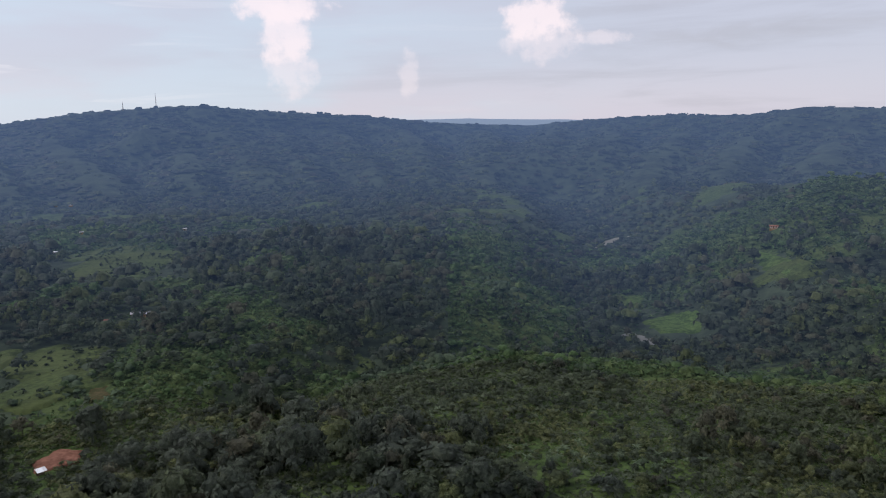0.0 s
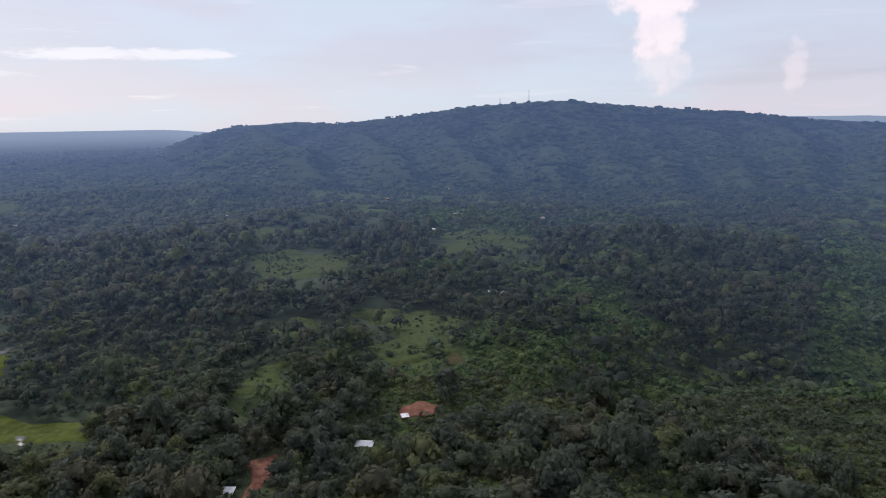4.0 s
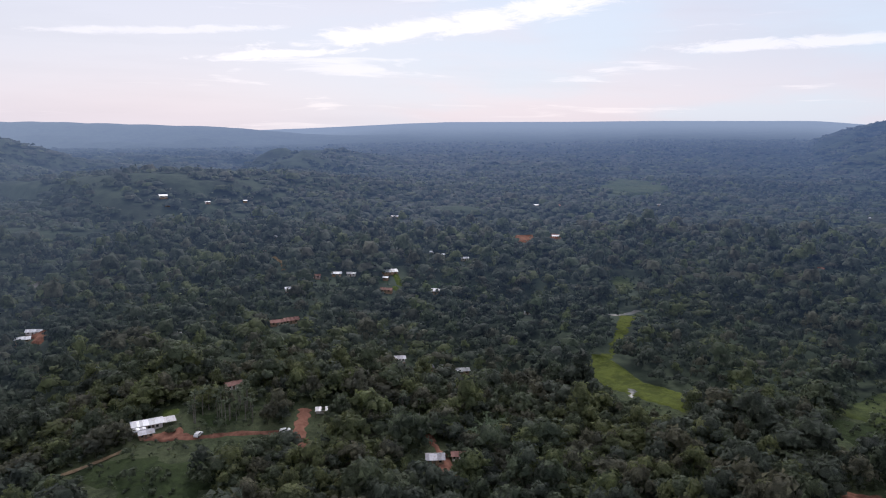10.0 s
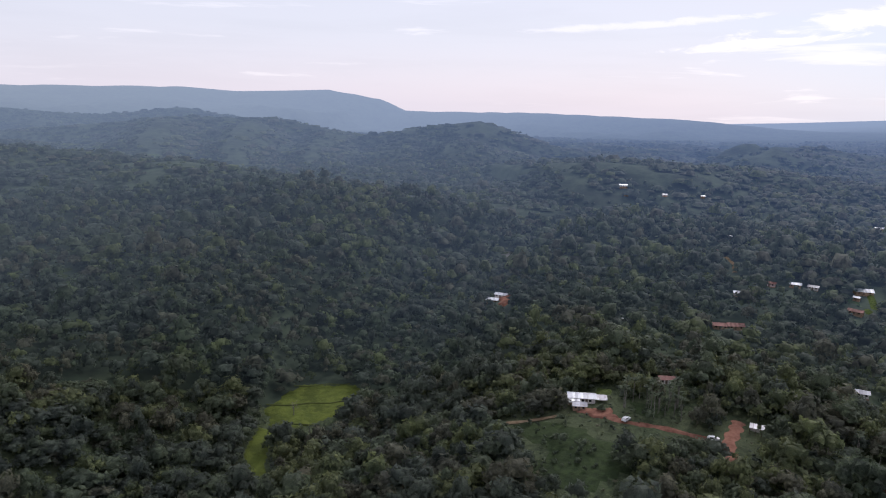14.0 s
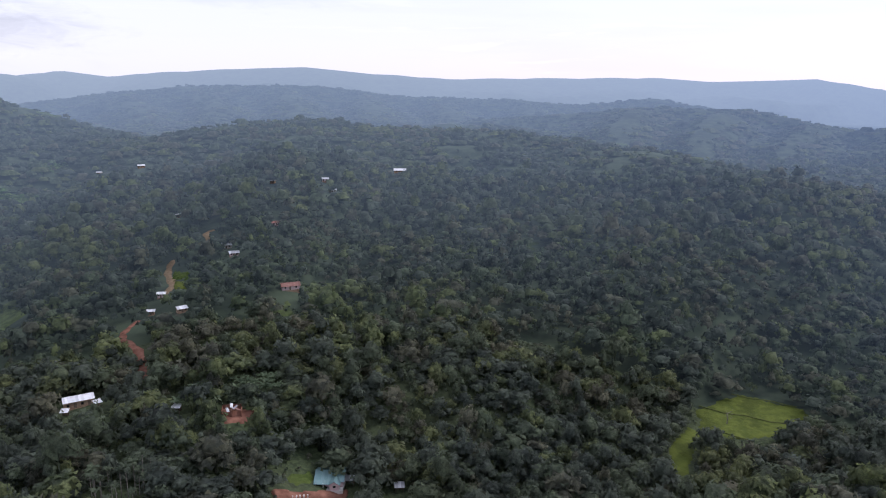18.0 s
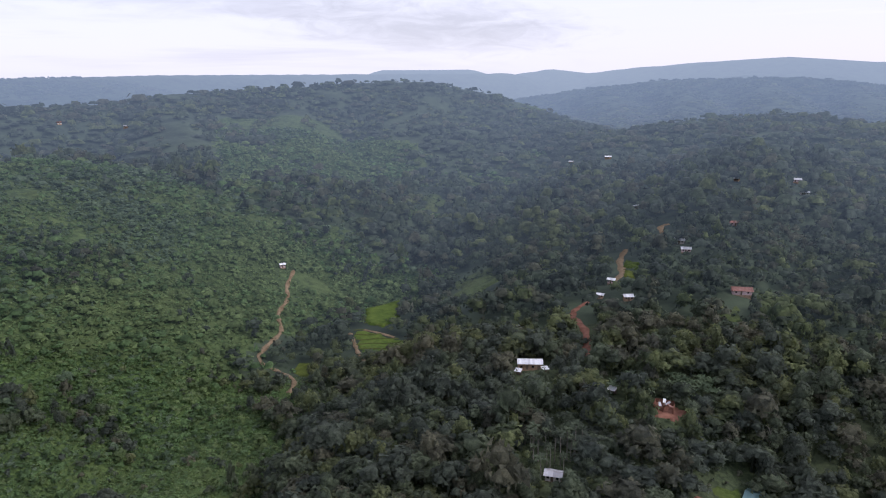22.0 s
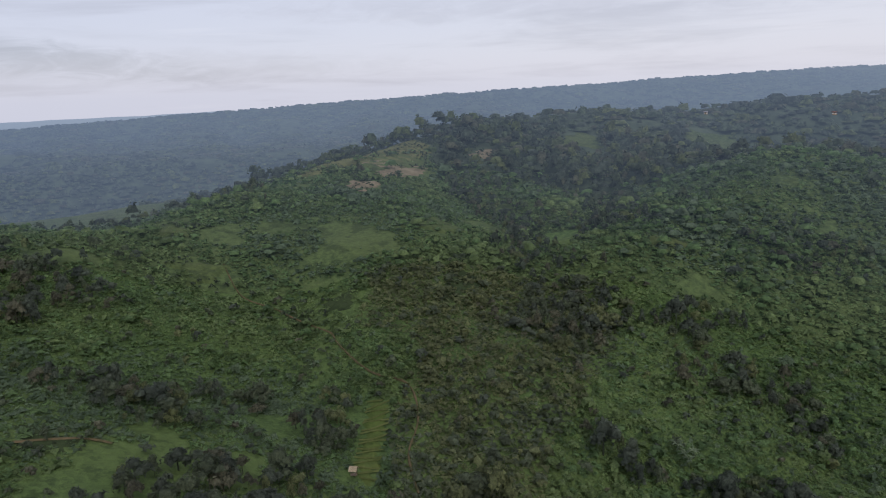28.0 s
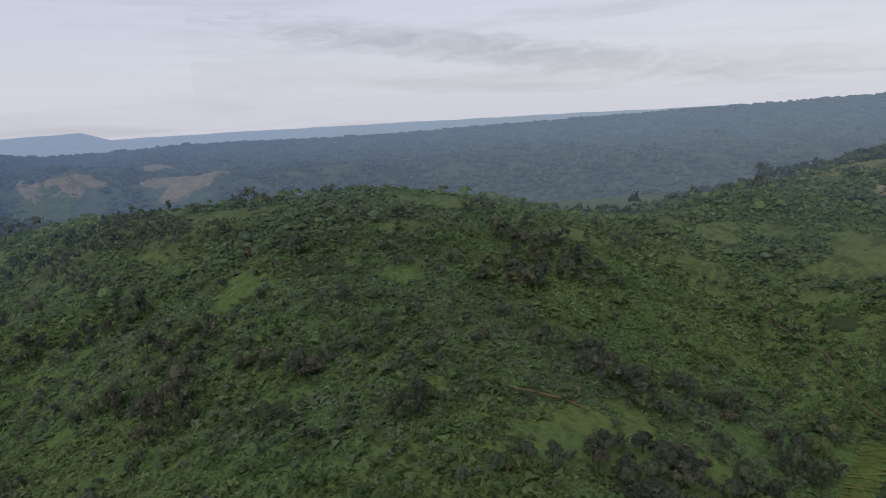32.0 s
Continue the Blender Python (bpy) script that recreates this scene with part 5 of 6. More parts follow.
def woods(label, inner, outer, spacing, shapes, size, sink=0.0, squat=1.0, closed=0.0):
    """Woodland trees in a ring, split by tint; thinned to groups on the shrub slopes."""
    x, y = scatter(rng, inner, outer, spacing)
    r = np.hypot(x, y)
    seen = ~sunk(x, y, size) & ((EYE - land(x, y)) / r < 0.74)
    keep = (seen | (rng.uniform(0, 1, x.shape) < 0.15))
    if 700 < inner < 1400:      # grassy spines between wooded gullies
        keep &= crest_like(x, y, 40) < rng.normal(2.2, 1.2, x.shape)
    if inner > 1400:
        keep &= crest_like(x, y, 80) < rng.normal(8.0, 3.5, x.shape)
    x, y = x[keep], y[keep]
    groups = fbm(x, y, 70, 3, 21) + 0.5 * fbm(x, y, 24, 2, 5)
    glade = fbm(x, y, 95, 3, 31)
    keep = np.where(scrub(x, y) > rng.uniform(0.1, 0.9, x.shape), (groups - 0.18 * np.clip(crest_like(x, y, 30), -4, 4) > 0.68 - 0.3 * pasture(x, y) - 0.4 * hollow(x, y)) & (rng.uniform(0, 1, x.shape) < 0.85), glade + 0.06 * np.clip(crest_like(x, y, 30), -5, 5) < (1.4 if inner < 700 else 1.0)) & ~open_ground(x, y)
    x, y = x[keep], y[keep]
    if inner < 200:
        r = np.hypot(x, y)
        near = np.argsort(r + 60 * (scrub(x, y) > 0.4) + rng.uniform(0, 70, x.shape) + 400 * ((EYE - land(x, y)) / r > 0.7))[:240]
        SINGLE.extend(zip(x[near], y[near]))
        x, y = np.delete(x, near), np.delete(y, near)
    tint = 0.8 * fbm(x, y, 60, 3, 9) + rng.normal(0.1, 0.85, x.shape)
    kinds = np.digitize(tint, (-0.15, 0.5, 0.95))
    for k, words in enumerate(("dark green", "mid green", "olive", "fresh yellow-green")):
        at = kinds == k
        width = size * np.clip(rng.lognormal(-0.1, 0.42, at.sum()), 0.35, 1.8)
        width *= 1 - 0.42 * scrub(x[at], y[at]) * (turn_of(x[at], y[at]) > 190)
        height = size * squat * np.clip(rng.lognormal(-0.05, 0.3, at.sum()), 0.5, 1.7) * (0.45 + 0.55 * width / size)
        ob = grove("woods", shapes, x[at], y[at], width, height, (FAR_LEAF if inner >= NEAR else LEAF)[k], rng, sink, closed)
        tagged(ob, f"{words} broad-leaved trees, {label}", "trees", kind="stuff")


def kept_bare(x, y):
    """True on fields, yards, ways and house plots, where not even a bush grows."""
    bare = np.zeros(x.shape, bool)
    for outline, _ in FIELDS:
        bare |= inside(outline, x, y)
    for cx, cy, a, b, turn, kind in GLADES:
        if kind in ("dry", "straw"):
            c, s = math.cos(turn), math.sin(turn)
            bare |= (((x - cx) * c + (y - cy) * s) / a) ** 2 + (((y - cy) * c - (x - cx) * s) / b) ** 2 < 1
    for px, py, reach in PLOTS:
        bare |= (x - px) ** 2 + (y - py) ** 2 < (reach + 1) ** 2
    for line, width, _ in TRACKS:
        for (ax, ay), (bx, by) in zip(line[:-1], line[1:]):
            dx, dy = bx - ax, by - ay
            k = np.clip(((x - ax) * dx + (y - ay) * dy) / (dx * dx + dy * dy), 0, 1)
            bare |= (x - ax - k * dx) ** 2 + (y - ay - k * dy) ** 2 < (width * 0.5 + 0.9) ** 2
    return bare


def shrubs(label, inner, outer, spacing, shapes, size, name="shrubs", bare=0.9, closed=0.35):
    """Low plants on the open slopes; darker leaf colours paint in the shaded side between the turns 318 and 130, and
    also fill the near hollow.
    """
    x, y = scatter(rng, inner, outer, spacing)
    seen = ~sunk(x, y, size) & ((EYE - land(x, y)) / np.hypot(x, y) < 0.72)
    keep = (scrub(x, y) > rng.uniform(0.05, 0.9, x.shape)) & (~open_ground(x, y, False) | ((rng.uniform(0, 1, x.shape) < 0.4) & ~kept_bare(x, y)))
    keep &= (fbm(x, y, 34, 3, 41) + 0.08 * np.clip(crest_like(x, y, 20), -3, 3) < bare - (0.5 if shapes is herbs else 0.75) * pasture(x, y)) & (seen | (rng.uniform(0, 1, x.shape) < 0.1))
    x, y = x[keep], y[keep]
    kinds = np.digitize(fbm(x, y, 60, 3, 51) + rng.normal(0, 0.4, x.shape), (-0.35, 0.4))
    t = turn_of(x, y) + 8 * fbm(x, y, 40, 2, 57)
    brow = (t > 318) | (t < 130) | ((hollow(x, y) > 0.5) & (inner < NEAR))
    far = inner >= NEAR
    for k, words in enumerate(("fresh yellow-green", "bright green", "grey-green")):
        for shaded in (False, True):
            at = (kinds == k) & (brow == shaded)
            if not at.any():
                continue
            # shade on that side is put in by darker leaf colours
            mat = (DIMMED_SHRUB[k] if far else LEAF[(3, 1, 1)[k]]) if shaded else (FAR_SHRUB if far else SHRUB)[k]
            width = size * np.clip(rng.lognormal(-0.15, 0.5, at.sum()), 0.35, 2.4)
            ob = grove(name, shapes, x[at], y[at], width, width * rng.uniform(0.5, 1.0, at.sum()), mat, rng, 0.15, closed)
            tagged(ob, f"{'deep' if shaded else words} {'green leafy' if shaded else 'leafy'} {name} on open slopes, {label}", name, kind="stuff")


def undergrowth():
    """Bushes and young trees that close the wood below the crowns, and cover plots that are no yard or field."""
    x, y = scatter(rng, 105, NEAR, 4.4)
    keep = ~sunk(x, y, 4) & ((EYE - land(x, y)) / np.hypot(x, y) < 0.72) & (rng.uniform(0, 1, x.shape) < np.where(scrub(x, y) > 0.5, 0.1, 0.85))
    for outline, _ in FIELDS:
        keep &= ~inside(outline, x, y)
    for cx, cy, a, b, turn, _ in GLADES:
        keep &= (x - cx) ** 2 + (y - cy) ** 2 > (0.8 * max(a, b)) ** 2
    for px, py, reach in PLOTS:
        keep &= (x - px) ** 2 + (y - py) ** 2 > (reach + 1.5) ** 2
    x, y = x[keep], y[keep]
    for line, width, _ in TRACKS:
        for a, b in line:
            far = (x - a) ** 2 + (y - b) ** 2 > (width * 0.6 + 2) ** 2
            x, y = x[far], y[far]
    plot = open_ground(x, y)
    kinds = rng.choice(4, x.shape, p=(0.35, 0.35, 0.15, 0.15))
    for k, words in enumerate(("dark green", "mid green", "olive", "fresh yellow-green")):
        at = kinds == k
        width = np.clip(rng.lognormal(1.45, 0.35, at.sum()), 2.0, 7.5) * np.where(plot[at], 0.5, 1.0)
        ob = grove("undergrowth", near_bushes, x[at], y[at], width, width * rng.uniform(0.7, 1.15, at.sum()), LEAF[k], rng, sink=0.12)
        tagged(ob, f"{words} undergrowth of bushes and saplings below the trees", "undergrowth", kind="stuff")


def scattered_bushes():
    """Bushes and saplings that stand loose in the glades."""
    x, y = scatter(rng, 120, 760, 4.2)
    spot = np.zeros(x.shape, bool)
    for cx, cy, a, b, turn, _ in GLADES:
        spot |= (x - cx) ** 2 + (y - cy) ** 2 < max(a, b) ** 2
    x, y = x[spot], y[spot]
    keep = (fbm(x, y, 22, 2, 71) > -0.1) & (rng.uniform(0, 1, x.shape) < 0.8)
    for outline, _ in FIELDS:
        keep &= ~inside(outline, x, y)
    x, y = x[keep], y[keep]
    far = np.hypot(x, y) >= NEAR
    for at, mat in ((~far, LEAF[1]), (far, FAR_LEAF[1])):
        width = np.clip(rng.lognormal(0.9, 0.45, at.sum()), 1.2, 7.0)
        ob = grove("shrubs", near_bushes, x[at], y[at], width, width * rng.uniform(0.7, 1.1, at.sum()), mat, rng, sink=0.1)
        tagged(ob, "loose green bushes and saplings in grassy glades", "shrubs", kind="stuff")


woods("close-set on near ground", 105, 330, 6.5, near_crowns, 10.8, 0.1)
undergrowth()
woods("close-set on middle ground", 330, 520, 7.3, mid_crowns, 10.2, closed=0.3)
woods("close-set on farther ground", 520, 780, 8.6, sparse_crowns, 12.0, closed=0.45)
woods("distant, on the hills", 780, 1500, 11.4, far_crowns, 15.0, 0.5, 0.75, 0.65)
woods("distant, on far ranges", 1500, 3000, 18.5, canopies, 24.0, 0.72, 0.52, 0.92)
shrubs("nearest slopes", 100, NEAR, 3.5, near_bushes, 3.3, bare=0.35, closed=0.15)
shrubs("nearest slopes", 110, NEAR, 1.45, herbs, 1.9, "herbs", 1.1, 0.45)
shrubs("upper slopes", NEAR, 520, 5.2, far_bushes, 4.2, bare=0.4, closed=0.2)
shrubs("upper slopes", NEAR, 520, 2.15, herbs, 2.7, "herbs", 1.0, 0.5)
shrubs("distant slopes", 520, 950, 8.5, far_bushes, 6.0, bare=0.6, closed=0.3)
shrubs("distant slopes", 520, 950, 3.9, herbs, 4.6, "herbs", 1.0, 0.6)
scattered_bushes()

# forest litter under the trees, grass on the open slopes
for name, other, wooded in (("ground", WOOD_FLOOR, True), ("backdrop", FAR_SLOPE, False)):
    data = bpy.data.objects[name].data
    data.materials.append(other)
    mids = np.zeros(len(data.polygons) * 3, np.float32)
    data.polygons.foreach_get("center", mids)
    mx, my = mids.reshape(-1, 3)[:, 0].astype(float), mids.reshape(-1, 3)[:, 1].astype(float)
    data.polygons.foreach_set("material_index", ((scrub(mx, my) < 0.4) == wooded).astype(np.int32))

# ---- buildings, vehicles, single plants ----
def part(name, data, mat, parent, label=""):
    """Links a bmesh, or a mesh already made, as one mesh object under a thing or a part."""
    if isinstance(data, bmesh.types.BMesh):
        mesh = bpy.data.meshes.new(name)
        data.to_mesh(mesh)
        data.free()
        data = mesh
    if not data.materials:
        data.materials.append(mat)
    ob = new(name, data)
    ob.parent = parent
    return tagged(ob, label)


def block(w, d, h, at=(0, 0, 0), bevel=0.0, taper=1.0):
    """A box standing on at, its edges rounded by bevel."""
    bm = bmesh.new()
    bmesh.ops.create_cube(bm, size=1.0)
    for v in bm.verts:
        k = taper if v.co.z > 0 else 1.0
        v.co = Vector((v.co.x * w * k + at[0], v.co.y * d * k + at[1], (v.co.z + 0.5) * h + at[2]))
    if bevel:
        bmesh.ops.bevel(bm, geom=bm.edges[:], offset=bevel, segments=1, affect="EDGES")
    return bm


def prism(points, depth, at=(0, 0, 0)):
    """A flat outline in x and z, drawn out along y about at."""
    bm = bmesh.new()
    a = [bm.verts.new((x + at[0], at[1] - depth / 2, z + at[2])) for x, z in points]
    b = [bm.verts.new((x + at[0], at[1] + depth / 2, z + at[2])) for x, z in points]
    bm.faces.new(a)
    bm.faces.new(b[::-1])
    for i in range(len(a)):
        j = (i + 1) % len(a)
        bm.faces.new((a[j], a[i], b[i], b[j]))
    return bm


def slab(corners, thick, ribs=0):
    """A roof sheet between four corners (eave a, eave b, ridge b, ridge a), with thickness and raised ribs."""
    bm = bmesh.new()
    a, b, c, d = [Vector(q) for q in corners]
    up = (b - a).cross(d - a).normalized() * thick
    steps = max(ribs * 4, 1)
    rows = []
    for i in range(steps + 1):
        k = i / steps
        lift = up * (1.0 if ribs and i % 4 == 1 else 0.0)
        rows.append([bm.verts.new(q) for q in (a.lerp(b, k), d.lerp(c, k), d.lerp(c, k) + up + lift, a.lerp(b, k) + up + lift)])
    for p, q in zip(rows[:-1], rows[1:]):
        for i in range(4):
            bm.faces.new((p[i], q[i], q[(i + 1) % 4], p[(i + 1) % 4]))
    bm.faces.new(rows[0])
    bm.faces.new(rows[-1][::-1])
    bmesh.ops.recalc_face_normals(bm, faces=bm.faces[:])
    return bm


def thing(name, x, y, turn, label, category, group="", z=None):
    ob = new(name)
    ob.matrix_world = pose(x, y, float(land(x, y)) if z is None else z, 0, 0, turn)
    return tagged(ob, label, category, group)


def base_height(x, y, w, d):
    high = max(land(x + a * w * 0.5, y + b * d * 0.5) for a in (-1, 1) for b in (-1, 1))
    return float(0.5 * high + 0.5 * land(x, y))


def opening(home, wall_y, x, z, w, h, kind):
    """A door or window on the wall that looks along -y or +y."""
    side = -1 if wall_y < 0 else 1
    if kind == "door":
        part("door", block(w, 0.06, h, (x, wall_y + side * 0.03, z), 0.01), TIMBER, home)
        return
    frame_ob = part("window", prism([(-w / 2, 0), (w / 2, 0), (w / 2, h), (-w / 2, h)], 0.08, (x, wall_y + side * 0.03, z)), TIMBER, home)
    part("pane", block(w * 0.8, 0.03, h * 0.8, (x, wall_y + side * 0.085, z + h * 0.1)), DARK_PANE, frame_ob)


def gable_roof(home, w, d, eave, rise, mat, sheets, over=0.45, at=(0, 0)):
    """Two slopes of roofing sheets laid side by side along the ridge, and a ridge cap."""
    cx, cy = at
    for side in (-1, 1):
        n = max(sheets, 1)
        for i in range(n):
            x0, x1 = -w / 2 - over + (w + 2 * over) * i / n, -w / 2 - over + (w + 2 * over) * (i + 1) / n
            y0 = side * (d / 2 + over)
            drop = rise * over / (d / 2)
            lift = 0.012 * (i % 2)
            edge = [(cx + x0, cy + y0, eave - drop + lift), (cx + x1 + 0.03, cy + y0, eave - drop + lift), (cx + x1 + 0.03, cy, eave + rise + lift), (cx + x0, cy, eave + rise + lift)]
            if side > 0:
                edge = [edge[1], edge[0], edge[3], edge[2]]
            part("roof_sheet", slab(edge, 0.035, 2 if sheets > 1 else 0), mat, home)
    part("ridge_cap", block(w + 2 * over, 0.3, 0.07, (cx, cy, eave + rise)), mat, home)


def cabin(x, y, turn, w, d, roof=None):
    """A small one-storey house with a gable roof of metal sheets."""
    roof = roof or WHITE_TIN
    far = math.hypot(x, y)
    words = {"white_tin": "bright white metal roof", "grey_tin": "streaked grey metal roof", "rusty_tin": "rusty red-brown metal roof"}[roof.name]
    wall_mat = (MUD_WALL, WHITE_WALL, MUD_WALL, PINK_WALL)[int(abs(x * 7 + y * 3)) % 4]
    wall_words = {"mud_plaster": "tan mud", "white_plaster": "whitewashed", "pink_plaster": "pale pink"}[wall_mat.name]
    h = 2.2 + 0.02 * w
    z = base_height(x, y, w, d)
    rise = d * 0.21
    home = thing("house", x, y, turn, f"small {wall_words} house with a {words}", "house", "village houses", z)
    part("foundation", block(w + 0.3, d + 0.3, 2.5, (0, 0, -2.4)), MUD_WALL, home)
    part("wall", prism([(-d / 2, 0.1), (d / 2, 0.1), (d / 2, h), (0, h + rise - 0.05), (-d / 2, h)], w), wall_mat, home).matrix_local = pose(0, 0, 0, 0, 0, 90)
    gable_roof(home, w, d, h, rise, roof, max(2, round(w / 1.1)) if far < 620 else 1, 0.6)
    for side in (-1, 1):
        opening(home, side * d / 2, -w * 0.05, 0.1, 0.9, 2.0, "door")
        for k in (-0.32, 0.3):
            opening(home, side * d / 2, w * k, 1.0, min(1.0, w * 0.2), 0.9, "window")


def shed(x, y, turn, w, d, roof=None):
    """A lean-to shelter: one sloping metal sheet roof on posts with a low wall."""
    z = base_height(x, y, w, d)
    home = thing("shed", x, y, turn, "small white metal-roofed shed among trees", "shed", "sheds", z)
    n = max(2, round(w / 1.1))
    for i in range(n):
        x0, x1 = -w / 2 - 0.2 + (w + 0.4) * i / n, -w / 2 - 0.2 + (w + 0.4) * (i + 1) / n
        part("roof_sheet", slab([(x0, -d / 2 - 0.3, 2.1), (x1 + 0.03, -d / 2 - 0.3, 2.1), (x1 + 0.03, d / 2 + 0.3, 2.7), (x0, d / 2 + 0.3, 2.7)], 0.035, 2), roof or WHITE_TIN, home)
    for px in (-1, 1):
        for py in (-1, 1):
            part("post", block(0.12, 0.12, 2.7 + 0.3 * py + 1.2, (px * w * 0.46, py * d * 0.46, -1.4)), TIMBER, home)
    part("wall", block(w * 0.9, 0.1, 2.4, (0, d * 0.44, -0.1)), TIMBER, home)


def tank_shed(x, y, turn, w, d):
    """A white tent-like shelter with a hipped cover."""
    z = base_height(x, y, w, d)
    home = thing("shelter", x, y, turn, "small bright white hipped shelter beside trees", "shelter", "", z)
    bm = bmesh.new()
    ring = [bm.verts.new((a * w * 0.62, b * d * 0.62, 2.2)) for a, b in ((-1, -1), (1, -1), (1, 1), (-1, 1))]
    top = [bm.verts.new((a * w * 0.2, 0, 3.6)) for a in (-1, 1)]
    for f in ((ring[0], ring[1], top[1], top[0]), (ring[1], ring[2], top[1]), (ring[2], ring[3], top[0], top[1]), (ring[3], ring[0], top[0]), ring[::-1]):
        bm.faces.new(f)
    part("cover", bm, WHITE_TIN, home)
    for px in (-1, 1):
        for py in (-1, 1):
            part("post", block(0.12, 0.12, 3.6, (px * w * 0.5, py * d * 0.5, -1.4)), TIMBER, home)


def hut(x, y, turn, w, d):
    """A field hut with a thatched roof on posts."""
    z = base_height(x, y, w, d)
    home = thing("hut", x, y, turn, "tiny pale thatched field hut beside crop terraces", "hut", "", z)
    for side in (-1, 1):
        y0 = side * (d / 2 + 0.4)
        edge = [(-w / 2 - 0.3, y0, 1.7), (w / 2 + 0.3, y0, 1.7), (w / 2 + 0.3, 0, 2.7), (-w / 2 - 0.3, 0, 2.7)]
        part("thatch", slab(edge if side < 0 else [edge[1], edge[0], edge[3], edge[2]], 0.16), THATCH, home)
    for px in (-1, 1):
        for py in (-1, 1):
            part("post", block(0.12, 0.12, 3.1, (px * w * 0.45, py * d * 0.45, -1.3)), TIMBER, home)
    part("floor_deck", block(w, d, 0.1, (0, 0, 0.3)), TIMBER, home)


def long_house(x, y, turn, w, d):
    """A long low building with one white roof and an open front."""
    z = base_height(x, y, w, d)
    home = thing("long_house", x, y, turn, "long low tan building with a bright white metal roof", "building", "", z)
    d = max(d, 5.0)
    part("foundation", block(w + 0.4, d + 0.4, 2.5, (0, 0, -2.4)), MUD_WALL, home)
    part("wall", prism([(-d / 2, 0.1), (d / 2, 0.1), (d / 2, 3.0), (-d / 2, 3.0)], w), MUD_WALL, home).matrix_local = pose(0, 0, 0, 0, 0, 90)
    gable_roof(home, w, d, 3.0, 1.0, WHITE_TIN, 12, 0.6)
    for i in range(4):
        opening(home, -d / 2, -w * 0.38 + i * w * 0.25, 0.1 if i % 2 else 1.0, 1.0, 2.0 if i % 2 else 1.0, "door" if i % 2 else "window")
        opening(home, d / 2, -w * 0.38 + i * w * 0.25, 0.1 if i % 2 else 1.0, 1.0, 2.0 if i % 2 else 1.0, "door" if i % 2 else "window")


def farmhouse(x, y, turn, w, d):
    """The large shed-like house on the red yard: a broad silver roof in strips, with lower roofs leaning on it."""
    z = base_height(x, y, w, d)
    home = thing("farmhouse", x, y, turn, "low farmhouse with broad patched silver metal roofs on a red yard", "house", "", z)
    part("foundation", block(w + 0.5, d + 0.5, 2.8, (0, 0, -2.7)), MUD_WALL, home)
    part("wall", prism([(-d / 2, 0.1), (d / 2, 0.1), (d / 2, 2.7), (0, 3.6), (-d / 2, 2.7)], w), WHITE_WALL, home).matrix_local = pose(0, 0, 0, 0, 0, 90)
    gable_roof(home, w, d, 2.7, 1.0, WHITE_TIN, 11, 0.6)
    for i in range(4):
        x0 = w / 2 + 0.6 + i * 1.1
        part("roof_sheet", slab([(x0, -d * 0.5, 2.1), (x0 + 1.13, -d * 0.5, 2.1), (x0 + 1.13, d * 0.3, 2.7), (x0, d * 0.3, 2.7)], 0.035, 2), GREY_TIN, home)
    for px in (w / 2 + 0.8, w / 2 + 4.8):
        for py in (-d * 0.45, d * 0.25):
            part("post", block(0.14, 0.14, 3.6, (px, py, -1.4)), TIMBER, home)
    for i in range(4):
        x0 = -w / 2 + i * 1.1
        part("roof_sheet", slab([(x0, -d * 1.15, 1.9), (x0 + 1.13, -d * 1.15, 1.9), (x0 + 1.13, -d * 0.5 - 0.7, 2.3), (x0, -d * 0.5 - 0.7, 2.3)], 0.035, 2), (GREY_TIN, WHITE_TIN)[i % 2], home)
    for px in (-w / 2 + 0.2, -w / 2 + 4.2):
        part("post", block(0.14, 0.14, 3.3, (px, -d * 1.1, -1.4)), TIMBER, home)
    for k in (-0.3, 0.05, 0.32):
        opening(home, -d / 2, w * k, 1.0 if k else 0.1, 1.0, 1.0, "window")
    opening(home, -d / 2, w * 0.18, 0.1, 0.95, 2.0, "door")


